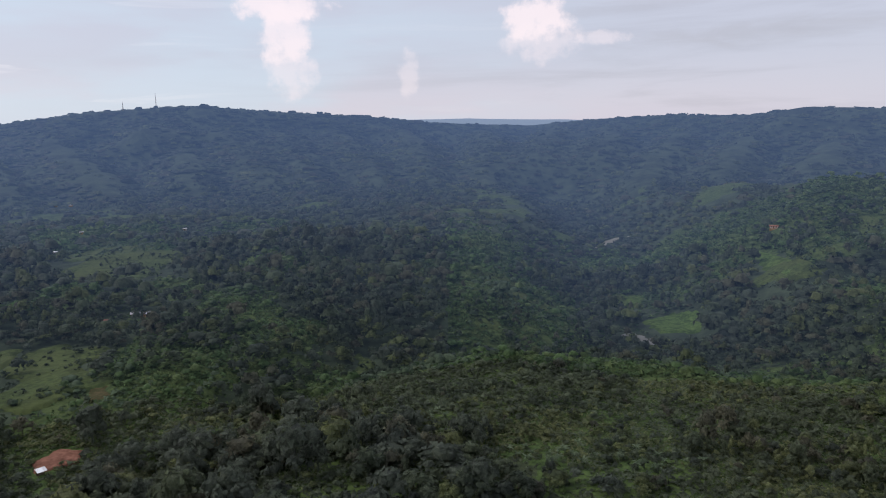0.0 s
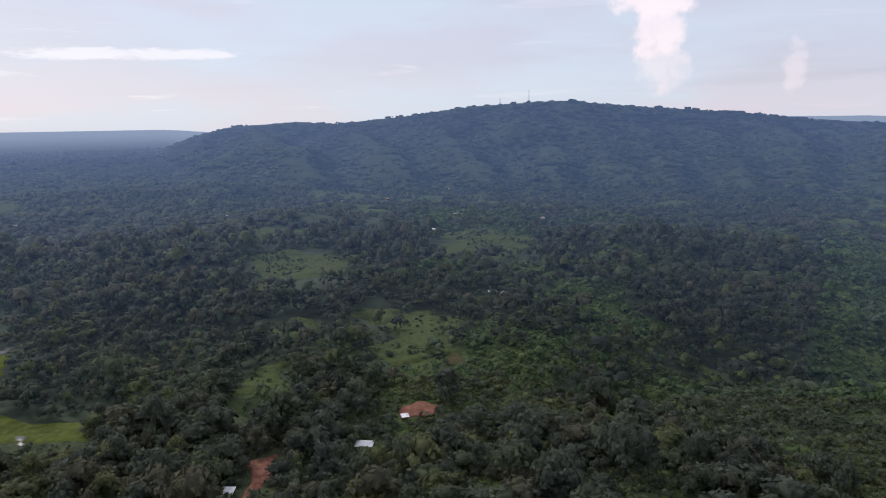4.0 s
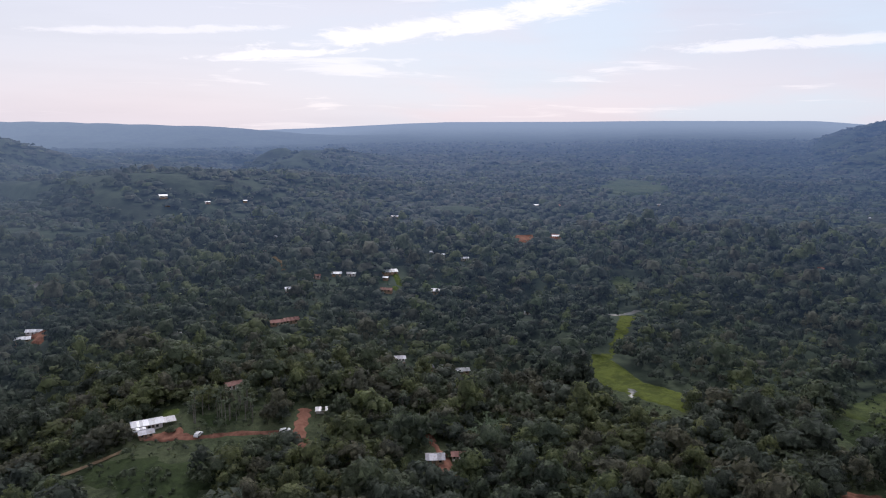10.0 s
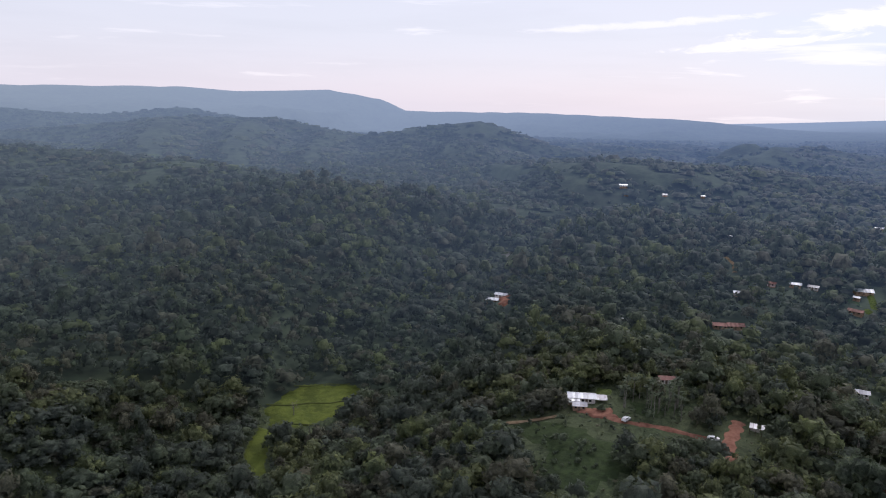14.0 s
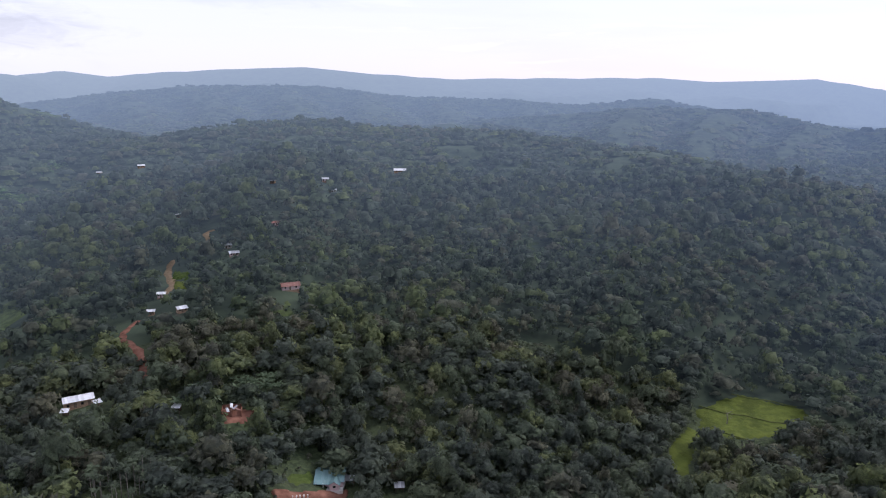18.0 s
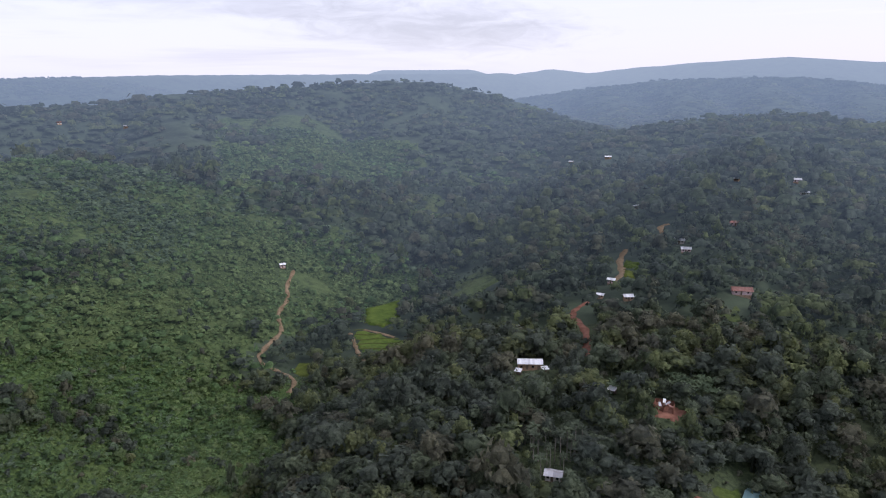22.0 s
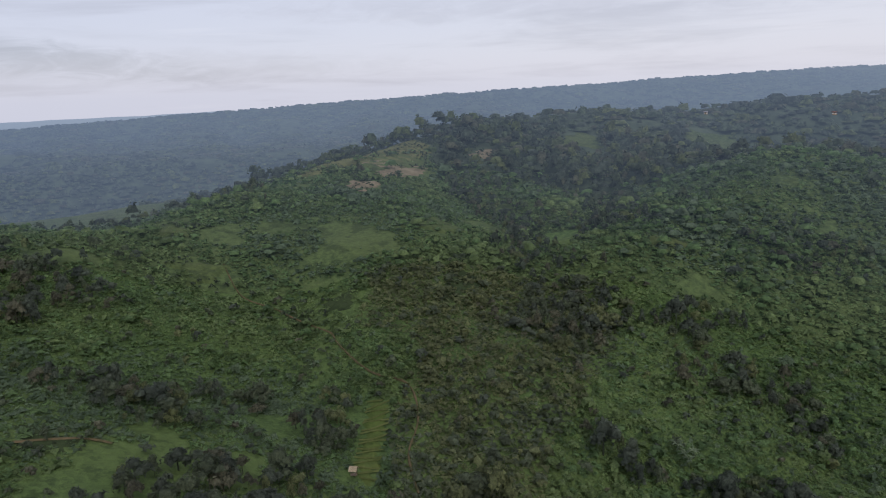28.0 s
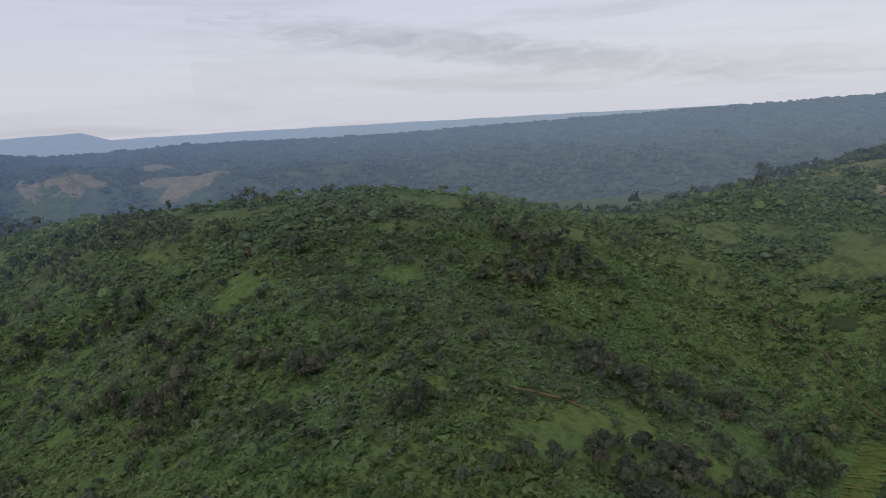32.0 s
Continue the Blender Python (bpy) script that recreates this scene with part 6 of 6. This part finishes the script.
def villa(x, y, turn, w, d):
    """The teal-roofed house: a broad gable, a projecting front room with its own gable, and a paved yard."""
    z = float(land(x, y)) - 0.1
    d = 8.4
    home = thing("villa", x, y, turn, "pale pink house with a teal metal roof and a front gable", "house", "", z)
    part("foundation", block(w + 0.6, d + 3.0, 2.6, (0, -1.0, -2.5)), WHITE_WALL, home)
    part("wall", prism([(-d / 2, 0.1), (d / 2, 0.1), (d / 2, 2.5), (0, 3.9), (-d / 2, 2.5)], w), PINK_WALL, home, "pale pink plaster walls").matrix_local = pose(0, 0, 0, 0, 0, 90)
    gable_roof(home, w, d, 2.5, 1.5, TEAL_TIN, 9, 0.6)
    porch = part("porch", prism([(-1.6, 0.1), (1.6, 0.1), (1.6, 2.4), (0, 3.4), (-1.6, 2.4)], 2.4, (w * 0.22, -d / 2 - 1.1, 0)), PINK_WALL, home)
    for side in (-1, 1):
        ex = w * 0.22 + side * 2.0
        edge = [(ex, -d / 2 - 2.7, 2.2), (ex, -d / 2 + 1.6, 2.2), (w * 0.22, -d / 2 + 1.6, 3.5), (w * 0.22, -d / 2 - 2.7, 3.5)]
        part("roof_sheet", slab(edge if side > 0 else [edge[1], edge[0], edge[3], edge[2]], 0.05, 4), TEAL_TIN, home)
    window = part("window", block(1.2, 0.1, 1.1, (w * 0.22, -d / 2 - 2.33, 1.0), 0.02), WHITE_WALL, porch)
    part("pane", block(0.95, 0.06, 0.85, (w * 0.22, -d / 2 - 2.38, 1.12)), DARK_PANE, porch)
    part("veranda_roof", slab([(-w / 2 - 0.5, -d / 2 - 1.8, 2.0), (w * 0.02, -d / 2 - 1.8, 2.0), (w * 0.02, -d / 2 + 0.2, 2.6), (-w / 2 - 0.5, -d / 2 + 0.2, 2.6)], 0.05, 5), TEAL_TIN, home)
    for k in (-0.48, -0.2):
        part("post", block(0.16, 0.16, 2.4, (w * k, -d / 2 - 1.6, 0)), WHITE_WALL, home)
    opening(home, -d / 2, -w * 0.2, 0.1, 1.0, 2.1, "door")
    opening(home, -d / 2, -w * 0.38, 1.0, 1.0, 1.0, "window")


def yard_post(x, y, turn):
    """A low white concrete post with a cap."""
    home = thing("yard_post", x, y, turn, "low white concrete post in the red yard", "post", "yard posts")
    part("shaft", block(0.34, 0.34, 1.9, (0, 0, -0.3), 0.03), WHITE_WALL, home)
    part("cap", block(0.5, 0.5, 0.14, (0, 0, 1.6), 0.03), WHITE_WALL, home)


def ruin(x, y, turn, w, d):
    """A half-collapsed red mud house, its broken walls open to the sky, with loose pale sheets."""
    z = base_height(x, y, w, d)
    home = thing("ruined_house", x, y, turn, "half-collapsed reddish mud house with loose pale roof sheets", "ruin", "", z)
    for i, (cx, cy, sx, sy, h) in enumerate(((-w * 0.45, 0, 0.3, d, 2.2), (w * 0.45, 0, 0.3, d * 0.8, 1.6), (0, d * 0.45, w * 0.9, 0.3, 2.4), (-w * 0.2, -d * 0.45, w * 0.45, 0.3, 1.3), (0, 0.1, 0.3, d * 0.7, 1.9))):
        part("wall", block(sx, sy, h + 1.5, (cx, cy, -1.5), 0.05, 0.96), RED_EARTH, home)
    for i, (cx, cy, a) in enumerate(((-1.5, -0.6, 20), (1.2, 0.8, -35), (2.2, -1.4, 70), (-0.2, 1.6, 5))):
        sheet_ob = part("roof_sheet", slab([(-0.5, -1.2, 0), (0.5, -1.2, 0), (0.5, 1.2, 0.25), (-0.5, 1.2, 0.25)], 0.03, 2), (WHITE_TIN, GREY_TIN, RUST)[i % 3], home)
        sheet_ob.matrix_local = pose(cx, cy, 1.6 + 0.2 * i, 8, 6, a)
    for i in range(3):
        part("beam", block(0.14, d * 0.95, 0.14, (-w * 0.25 + i * w * 0.25, 0, 2.1)), TIMBER, home)


def shack(x, y, turn, w, d):
    """An unfinished timber frame with a few grey sheets on it."""
    z = base_height(x, y, w, d)
    home = thing("shack", x, y, turn, "open timber shack with broken grey roof sheets", "shack", "", z)
    for px in (-1, -0.33, 0.33, 1):
        for py in (-1, 1):
            part("post", block(0.16, 0.16, 4.0, (px * w * 0.46, py * d * 0.46, -1.4)), TIMBER, home)
    for py in (-1, 1):
        part("beam", block(w, 0.14, 0.14, (0, py * d * 0.46, 2.55)), TIMBER, home)
    for i in range(5):
        x0 = -w / 2 + i * w / 5
        if i != 2:
            part("roof_sheet", slab([(x0, -d / 2, 2.72), (x0 + w / 5.6, -d / 2, 2.72), (x0 + w / 5.6, d / 2, 3.0), (x0, d / 2, 3.0)], 0.035, 2), GREY_TIN, home)
    part("wall", block(w * 0.5, 0.1, 1.6, (-w * 0.2, d * 0.4, -0.2)), WHITE_WALL, home)


def car(x, y, turn):
    """A small white estate car."""
    z = float(land(x, y)) + 0.6
    home = thing("car", x, y, turn, "white estate car parked on the red road", "car", "parked cars", z)
    part("body", prism([(-2.05, 0.35), (2.05, 0.35), (2.1, 0.75), (1.9, 0.95), (1.0, 1.02), (-2.0, 1.0), (-2.1, 0.7)], 1.65), CAR_PAINT, home)
    part("cabin", prism([(-1.9, 0.99), (0.95, 1.0), (0.35, 1.5), (-1.65, 1.52)], 1.45), CAR_PAINT, home)
    part("windscreen", prism([(0.9, 1.04), (0.94, 1.06), (0.42, 1.47), (0.37, 1.45)], 1.3), DARK_PANE, home)
    for side in (-1, 1):
        part("side_window", prism([(-1.6, 1.05), (0.65, 1.05), (0.25, 1.42), (-1.5, 1.44)], 0.03, (0, side * 0.735, 0)), DARK_PANE, home)
        for px in (-1.3, 1.3):
            bm = bmesh.new()
            bmesh.ops.create_cone(bm, cap_ends=True, segments=14, radius1=0.33, radius2=0.33, depth=0.2, matrix=pose(px, side * 0.78, 0.33, 90))
            wheel = part("wheel", bm, RUBBER, home)
            bm = bmesh.new()
            bmesh.ops.create_cone(bm, cap_ends=True, segments=10, radius1=0.18, radius2=0.16, depth=0.22, matrix=pose(px, side * 0.79, 0.33, 90))
            part("rim", bm, GREY_TIN, wheel)
        part("headlight", block(0.06, 0.3, 0.14, (2.06, side * 0.6, 0.66)), WHITE_WALL, home)


def tube(points, radii, sides=6):
    """A tapered round stem through points."""
    bm = bmesh.new()
    rings = []
    for i, (p, r) in enumerate(zip(points, radii)):
        p = Vector(p)
        ahead = Vector(points[min(i + 1, len(points) - 1)]) - Vector(points[max(i - 1, 0)])
        turn = ahead.to_track_quat("Z", "X")
        rings.append([bm.verts.new(p + turn @ Vector((math.cos(a) * r, math.sin(a) * r, 0))) for a in [6.2832 * k / sides for k in range(sides)]])
    for a, b in zip(rings[:-1], rings[1:]):
        for k in range(sides):
            bm.faces.new((a[k], a[(k + 1) % sides], b[(k + 1) % sides], b[k]))
    bm.faces.new(rings[-1])
    return bm


def plain_mesh(name, verts, quads, mat):
    data = bpy.data.meshes.new(name)
    data.from_pydata([tuple(v) for v in verts], [], [tuple(int(i) for i in q) for q in quads])
    data.polygons.foreach_set("use_smooth", [True] * len(data.polygons))
    data.materials.append(mat)
    return data


def tree_pattern(rng, mat, words):
    """A single broad-leaved tree: tapered trunk, four limbs and a crown of many leaf sprays on uneven lobes."""
    home = tagged(new("tree"), f"{words} broad-leaved tree with an uneven leafy crown", "tree", "nearest trees")
    lean = rng.uniform(-0.25, 0.25, 2)
    h = rng.uniform(2.2, 3.0)
    part("trunk", tube([(0, 0, -0.6), (lean[0] * 0.4, lean[1] * 0.4, h * 0.5), (lean[0], lean[1], h), (lean[0] * 1.2, lean[1] * 1.2, h + 1.6)], [0.26, 0.19, 0.14, 0.07], 7), BARK, home)
    for k in range(4):
        a = k * 1.6 + rng.uniform(-0.4, 0.4)
        q = rng.uniform(1.3, 2.1)
        part("limb", tube([(lean[0], lean[1], h - 0.4 + 0.2 * k), (lean[0] + math.cos(a) * q * 0.5, lean[1] + math.sin(a) * q * 0.5, h + 0.6), (lean[0] + math.cos(a) * q, lean[1] + math.sin(a) * q, h + rng.uniform(1.2, 2.2))], [0.11, 0.07, 0.03], 5), BARK, home)
    v, q, lit = crown_shape(rng, 9, 1, 430, 0.056, 0.85, 0.31, 0.62)
    data = plain_mesh("crown", v * np.array([10.0, 10.0, 8.0]), q, mat)
    data.polygons.foreach_set("use_smooth", np.full(len(q), True))
    soft_normals(data, lit)
    part("crown", data, mat, home)
    return home


def blade(length, width, droop, segments=4):
    """One long arching leaf, folded along its rib, out along x."""
    verts, quads = [], []
    for i in range(segments + 1):
        k = i / segments
        w = width * math.sin(min(k * 1.15 + 0.22, 1.0) * math.pi) ** 0.7 * 0.5 + 0.02
        x, z = length * k * (1 - 0.18 * droop * k), length * (0.75 * k - droop * k * k)
        verts += [(x, -w, z - w * 0.3), (x, 0, z), (x, w, z - w * 0.3)]
    for i in range(segments):
        for j in (0, 1):
            quads.append((i * 3 + j, i * 3 + j + 1, i * 3 + j + 4, i * 3 + j + 3))
    return np.array(verts), np.array(quads)


def spun(shape, turn, tilt, lift):
    v, q = shape
    m = np.array(Matrix.Rotation(turn, 3, "Z") @ Matrix.Rotation(tilt, 3, "Y"))
    return v @ m.T + np.array([0, 0, lift]), q


def banana_pattern(rng):
    home = tagged(new("banana_plant"), "grey-green banana plant with long arching leaves", "banana plant", "banana plants")
    part("stem", tube([(0, 0, -0.4), (0.03, 0.02, 1.0), (0.05, 0.0, 2.2)], [0.16, 0.13, 0.08], 6), FROND, home)
    for k in range(9):
        v, q = spun(blade(rng.uniform(2.2, 3.2), rng.uniform(0.5, 0.75), rng.uniform(0.6, 1.1)), k * 2.4 + rng.uniform(-0.3, 0.3), -rng.uniform(-0.1, 0.5), 2.0)
        part("leaf", plain_mesh("leaf", v, q, FROND), FROND, home)
    return home


def palm_pattern(rng, height):
    home = tagged(new("palm_tree"), "tall slim areca palm with a small feathery crown", "palm tree", "areca palms")
    bend = rng.uniform(-0.3, 0.3)
    part("trunk", tube([(0, 0, -0.6), (bend * 0.4, 0, height * 0.5), (bend, 0.1, height)], [0.13, 0.09, 0.07], 6), PALE_BARK, home)
    for k in range(10):
        v, q = spun(blade(rng.uniform(2.0, 2.8), rng.uniform(0.5, 0.8), rng.uniform(0.7, 1.2)), k * 2.4 + rng.uniform(-0.2, 0.2), -rng.uniform(-0.2, 0.6), height)
        part("frond", plain_mesh("frond", v + np.array([bend, 0.1, 0]), q, LEAF[1]), LEAF[1], home)
    return home


def dead_tree(x, y, turn, height):
    home = thing("dead_tree", x, y, turn, "leafless pale grey tree with forked limbs", "tree")
    part("trunk", tube([(0, 0, -0.5), (0.1, 0, height * 0.3), (0.0, 0.15, height * 0.6), (0.3, 0.1, height)], [0.24, 0.17, 0.11, 0.04]), PALE_BARK, home)
    for k in range(7):
        a, s = k * 2.1, 0.3 + 0.08 * k
        limb = part("limb", tube([(0, 0, height * s), (math.cos(a) * 0.9, math.sin(a) * 0.9, height * (s + 0.14)), (math.cos(a) * 2.3, math.sin(a) * 2.3, height * (s + 0.34))], [0.1, 0.065, 0.025], 5), PALE_BARK, home)
        part("twig", tube([(math.cos(a) * 1.2, math.sin(a) * 1.2, height * (s + 0.18)), (math.cos(a + 0.7) * 2.0, math.sin(a + 0.7) * 2.0, height * (s + 0.36))], [0.04, 0.015], 4), PALE_BARK, limb)


def mast(x, y, height):
    """A slender lattice mast on the far crest."""
    home = thing("radio_mast", x, y, 0, "slender grey lattice radio mast on the ridge crest", "mast", "radio masts")
    for k in range(3):
        a = k * 2.094
        part("leg", tube([(math.cos(a) * 1.6, math.sin(a) * 1.6, -2), (math.cos(a) * 0.35, math.sin(a) * 0.35, height)], [0.32, 0.22], 5), GREY_TIN, home)
    for i in range(1, 9):
        s = 1.6 - 1.25 * i / 9
        ring = [(math.cos(b) * s, math.sin(b) * s, height * i / 9) for b in (0, 2.094, 4.189, 6.283)]
        part("brace", tube(ring, [0.16] * 4, 4), GREY_TIN, home)
    part("aerial", tube([(0, 0, height - 1), (0, 0, height + 6)], [0.25, 0.12], 5), GREY_TIN, home)


def place_copy(pattern, x, y, turn, size):
    m = pose(x, y, float(land(x, y)), 0, 0, turn) @ Matrix.Diagonal((size[0], size[0], size[1], 1))
    return copy_thing(pattern, m)


def retire(pattern):
    """Takes a pattern away once its copies stand."""
    for ob in (*pattern.children_recursive, pattern):
        bpy.data.objects.remove(ob)


tree_rng = np.random.default_rng(19)
TREE_WORDS = ("dark green", "mid green", "olive-green", "fresh yellow-green")
patterns = [tree_pattern(tree_rng, LEAF[k % 4], TREE_WORDS[k % 4]) for k in (0, 1, 2, 3, 0, 1, 0, 1)]
for x, y in SINGLE:
    s = float(np.clip(tree_rng.lognormal(-0.05, 0.3), 0.5, 1.7))
    place_copy(patterns[int(tree_rng.integers(8))], x, y, float(tree_rng.uniform(0, 360)), (s, s * float(tree_rng.uniform(0.8, 1.25))))
for p in patterns:
    retire(p)


def plantation(patterns, spots_x, spots_y, count, spread_x, spread_y, low=1.1, high=1.7):
    """Some plants strewn round a spot."""
    for _ in range(count):
        s = float(tree_rng.uniform(low, high))
        place_copy(patterns[int(tree_rng.integers(len(patterns)))], spots_x + float(tree_rng.normal(0, spread_x)), spots_y + float(tree_rng.normal(0, spread_y)), float(tree_rng.uniform(0, 360)), (s, s))


bananas = [banana_pattern(tree_rng) for _ in range(4)]
palms = [palm_pattern(tree_rng, h) for h in (5.2, 6.2, 7.2)]

# ---- things in their places ----
villa(-82, -209, 150, 9.2, 6.9)
shed(-88, -206, 145, 3, 2.4)
shed(-101, -194, 155, 3.1, 2.5)
ruin(-58, -245, 161, 7.6, 5.3)
long_house(-10, -281, 182, 9.6, 3.4)
shed(-16, -274, 196, 2.6, 2)
shed(-5, -273, 160, 2.5, 2)
tank_shed(-6, -329, 160, 3.6, 2.9)
shed(-40, -252, 150, 3, 2.4)
cabin(-62, -354, 185, 4.5, 3.6)
cabin(-49, -363, 162, 3, 2.4)
cabin(-58, -387, 160, 3.6, 2.9)
cabin(-105, -587, 192, 5.8, 3.6)
cabin(-89, -594, 170, 4.6, 3.7)
cabin(-67, -492, 187, 5.7, 4.6)
cabin(-108, -447, 165, 5.6, 4.5)
cabin(-107, -426, 172, 5.1, 4)
cabin(-193, -619, 147, 4, 3.2)
cabin(-247, -634, 165, 8.4, 5.2)
cabin(-240, -595, 174, 6.2, 3.8)
cabin(-360, -694, 154, 12.8, 8)
cabin(-272, -771, 171, 4.8, 3)
cabin(-115, -843, 180, 6.9, 4.2)
cabin(-75, -867, 156, 5, 3.1)
cabin(-122, -367, 173, 9.6, 5.8, RUST)
cabin(-153, -484, 166, 7.4, 3.7, RUST)
farmhouse(-270, -51, 107, 10.5, 5.2)
cabin(-262, -50, 107, 4.7, 3.7, GREY_TIN)
cabin(-469, -157, 100, 8.2, 5.1)
cabin(-478, -153, 87, 9.1, 4.6)
cabin(-298, -21, 110, 6.1, 3.7, RUST)
shack(-268, 15, 86, 6.6, 4.1)
cabin(-419, -3, 100, 7.7, 4.6, RUST)
cabin(-421, 5, 106, 8.4, 5, RUST)
shed(-396, -56, 107, 3.7, 2.9)
cabin(-896, -135, 117, 9.4, 5.8)
cabin(-874, -127, 94, 5.1, 3.2)
cabin(-882, -83, 109, 5.1, 3.2)
cabin(-701, -3, 88, 3.8, 3.1)
cabin(-637, -12, 110, 4.4, 3.5)
cabin(-530, 82, 98, 10.5, 6.5)
cabin(-517, 77, 64, 3.4, 2.7)
cabin(-494, 74, 65, 8.2, 4.1, RUST)
cabin(-488, 110, 65, 9.1, 5.6)
cabin(-572, 153, 95, 5.7, 3.6)
cabin(-618, 135, 75, 4.3, 3.5)
cabin(-600, 141, 82, 3.8, 3.1)
cabin(-597, 84, 73, 4.6, 3.7)
cabin(-527, 41, 86, 6.9, 4.3)
cabin(-527, 52, 79, 6.1, 3.8)
cabin(-522, 25, 81, 6.8, 4.1, RUST)
cabin(-493, 6, 93, 6.5, 4)
cabin(-695, -3, 94, 3.3, 2.7)
cabin(-330, 88, 91, 6.4, 4)
cabin(-331, 71, 100, 3.5, 2.8, GREY_TIN)
cabin(-341, 58, 88, 4.7, 3.8, GREY_TIN)
cabin(-337, 52, 66, 4, 3.2, RUST)
cabin(-862, 140, 97, 9.1, 5.7)
cabin(-905, -41, 110, 4.2, 3.4)
cabin(-914, 531, 69, 4.1, 2.5, GREY_TIN)
cabin(-940, 448, 52, 4.2, 3.4)
cabin(-906, 369, 82, 12.5, 6.3, RUST)
cabin(-230, 52, 81, 5.9, 4.7, GREY_TIN)
cabin(-232, 61, 79, 4.3, 3.4, RUST)
tank_shed(-149, 210, 25, 5.6, 4.4)
shed(-169, 159, 27, 4.2, 3.3)
shed(-151, 243, 47, 3, 2.4)
cabin(-856, 481, 74, 3.4, 2.1, GREY_TIN)
cabin(-909, 343, 54, 5.6, 3.5)
cabin(-749, 1013, 27, 9, 5.6, GREY_TIN)
cabin(-692, 1070, 45, 9.1, 5.7, GREY_TIN)
cabin(-700, 1269, 45, 5.2, 3.2, GREY_TIN)
cabin(-689, 1299, 8, 5.3, 3.2, GREY_TIN)
cabin(-407, 783, 32, 3.5, 2.2, GREY_TIN)
cabin(-387, 690, 9, 4.4, 2.8)
cabin(-322, 865, 30, 4.6, 2.9, GREY_TIN)
cabin(-197, 702, 8, 5.6, 3.5, GREY_TIN)
cabin(-436, 161, 86, 3.8, 3.1)
cabin(-750, 734, 67, 3.2, 2.5)
cabin(-203, 447, 25, 5.4, 3.4, GREY_TIN)
cabin(-196, 448, 46, 4.2, 3.4, GREY_TIN)
cabin(-461, 412, 40, 3.8, 2.3, RUST)
cabin(-217, 432, 8, 4.8, 2.8, RUST)
cabin(-680, 279, 72, 7.1, 4.4)
cabin(-80, 769, -15, 9.9, 4, RUST)
cabin(-97, 762, -6, 5.5, 3.5, GREY_TIN)
cabin(327, 698, 331, 7.4, 3.7, RUST)
hut(168, -57, 231, 1.7, 1.4)
cabin(149, -442, 215, 3.1, 2.5)
cabin(-15, -196, 167, 4.6, 3.4, GREY_TIN)
cabin(526, -717, 236, 4.8, 3.1, GREY_TIN)
cabin(542, -819, 231, 4.7, 3, RUST)
cabin(474, -848, 204, 5.4, 3.4, GREY_TIN)
cabin(652, -725, 220, 4.3, 2.9, GREY_TIN)
plantation(bananas, -74, -258, 18, 6, 5)
plantation(bananas, -46, -257, 16, 6, 4)
plantation(bananas, -68, -262, 18, 7, 5)
plantation(bananas, -253, 81, 16, 6, 5)
plantation(bananas, 148, -162, 4, 2, 2)
plantation(bananas, 31, 214, 20, 9, 8, 0.75, 1.15)
plantation(bananas, -8, 253, 14, 8, 6, 0.75, 1.15)
plantation(bananas, 58, 205, 16, 9, 6, 0.75, 1.15)
plantation(bananas, 152, 102, 18, 9, 8, 0.75, 1.15)
plantation(bananas, 139, 42, 18, 9, 7, 0.75, 1.15)
plantation(bananas, -253, 80, 12, 6, 4)
plantation(palms, -270, -20, 12, 7, 4)
plantation(palms, -15, -204, 16, 7, 6)
plantation(palms, -273, -17, 8, 5, 3)
plantation(palms, -269, -33, 4, 5, 3)
plantation(palms, -17, -204, 8, 6, 5)
plantation(palms, -269, 47, 4, 4, 4)
yard_post(-64.2, -197.0, 162)
yard_post(-65.6, -197.3, 162)
yard_post(-66.9, -197.7, 161)
yard_post(-68.3, -198.0, 161)
yard_post(-69.7, -198.3, 161)
for p in bananas + palms:
    retire(p)
dead_tree(-92, -233, 40, 9)
dead_tree(-261, -184, 110, 7)
mast(-824, 2078, 36)
mast(-905, 2043, 22)
car(-256, -31, 156)
car(-254, -0, 110)
leafy = tree_pattern(tree_rng, LEAF[1], 'mid green')
for x, y, size in ((-167.5, 157.0, 0.4), (-233.5, 57.5, 0.45), (-240.5, 70.0, 0.5), (-262.0, -41.5, 0.4)):
    place_copy(leafy, x, y, 70 * x, (size, size))
retire(leafy)
blossom = tree_pattern(tree_rng, PALE_LEAF, 'pale yellow-flowering')
place_copy(blossom, -99, -332, 30, (1.15, 1.15))
place_copy(blossom, -19, -298, 30, (0.80, 0.80))
place_copy(blossom, -18, -315, 30, (0.70, 0.70))
place_copy(blossom, -250, 84, 30, (0.80, 0.80))
retire(blossom)
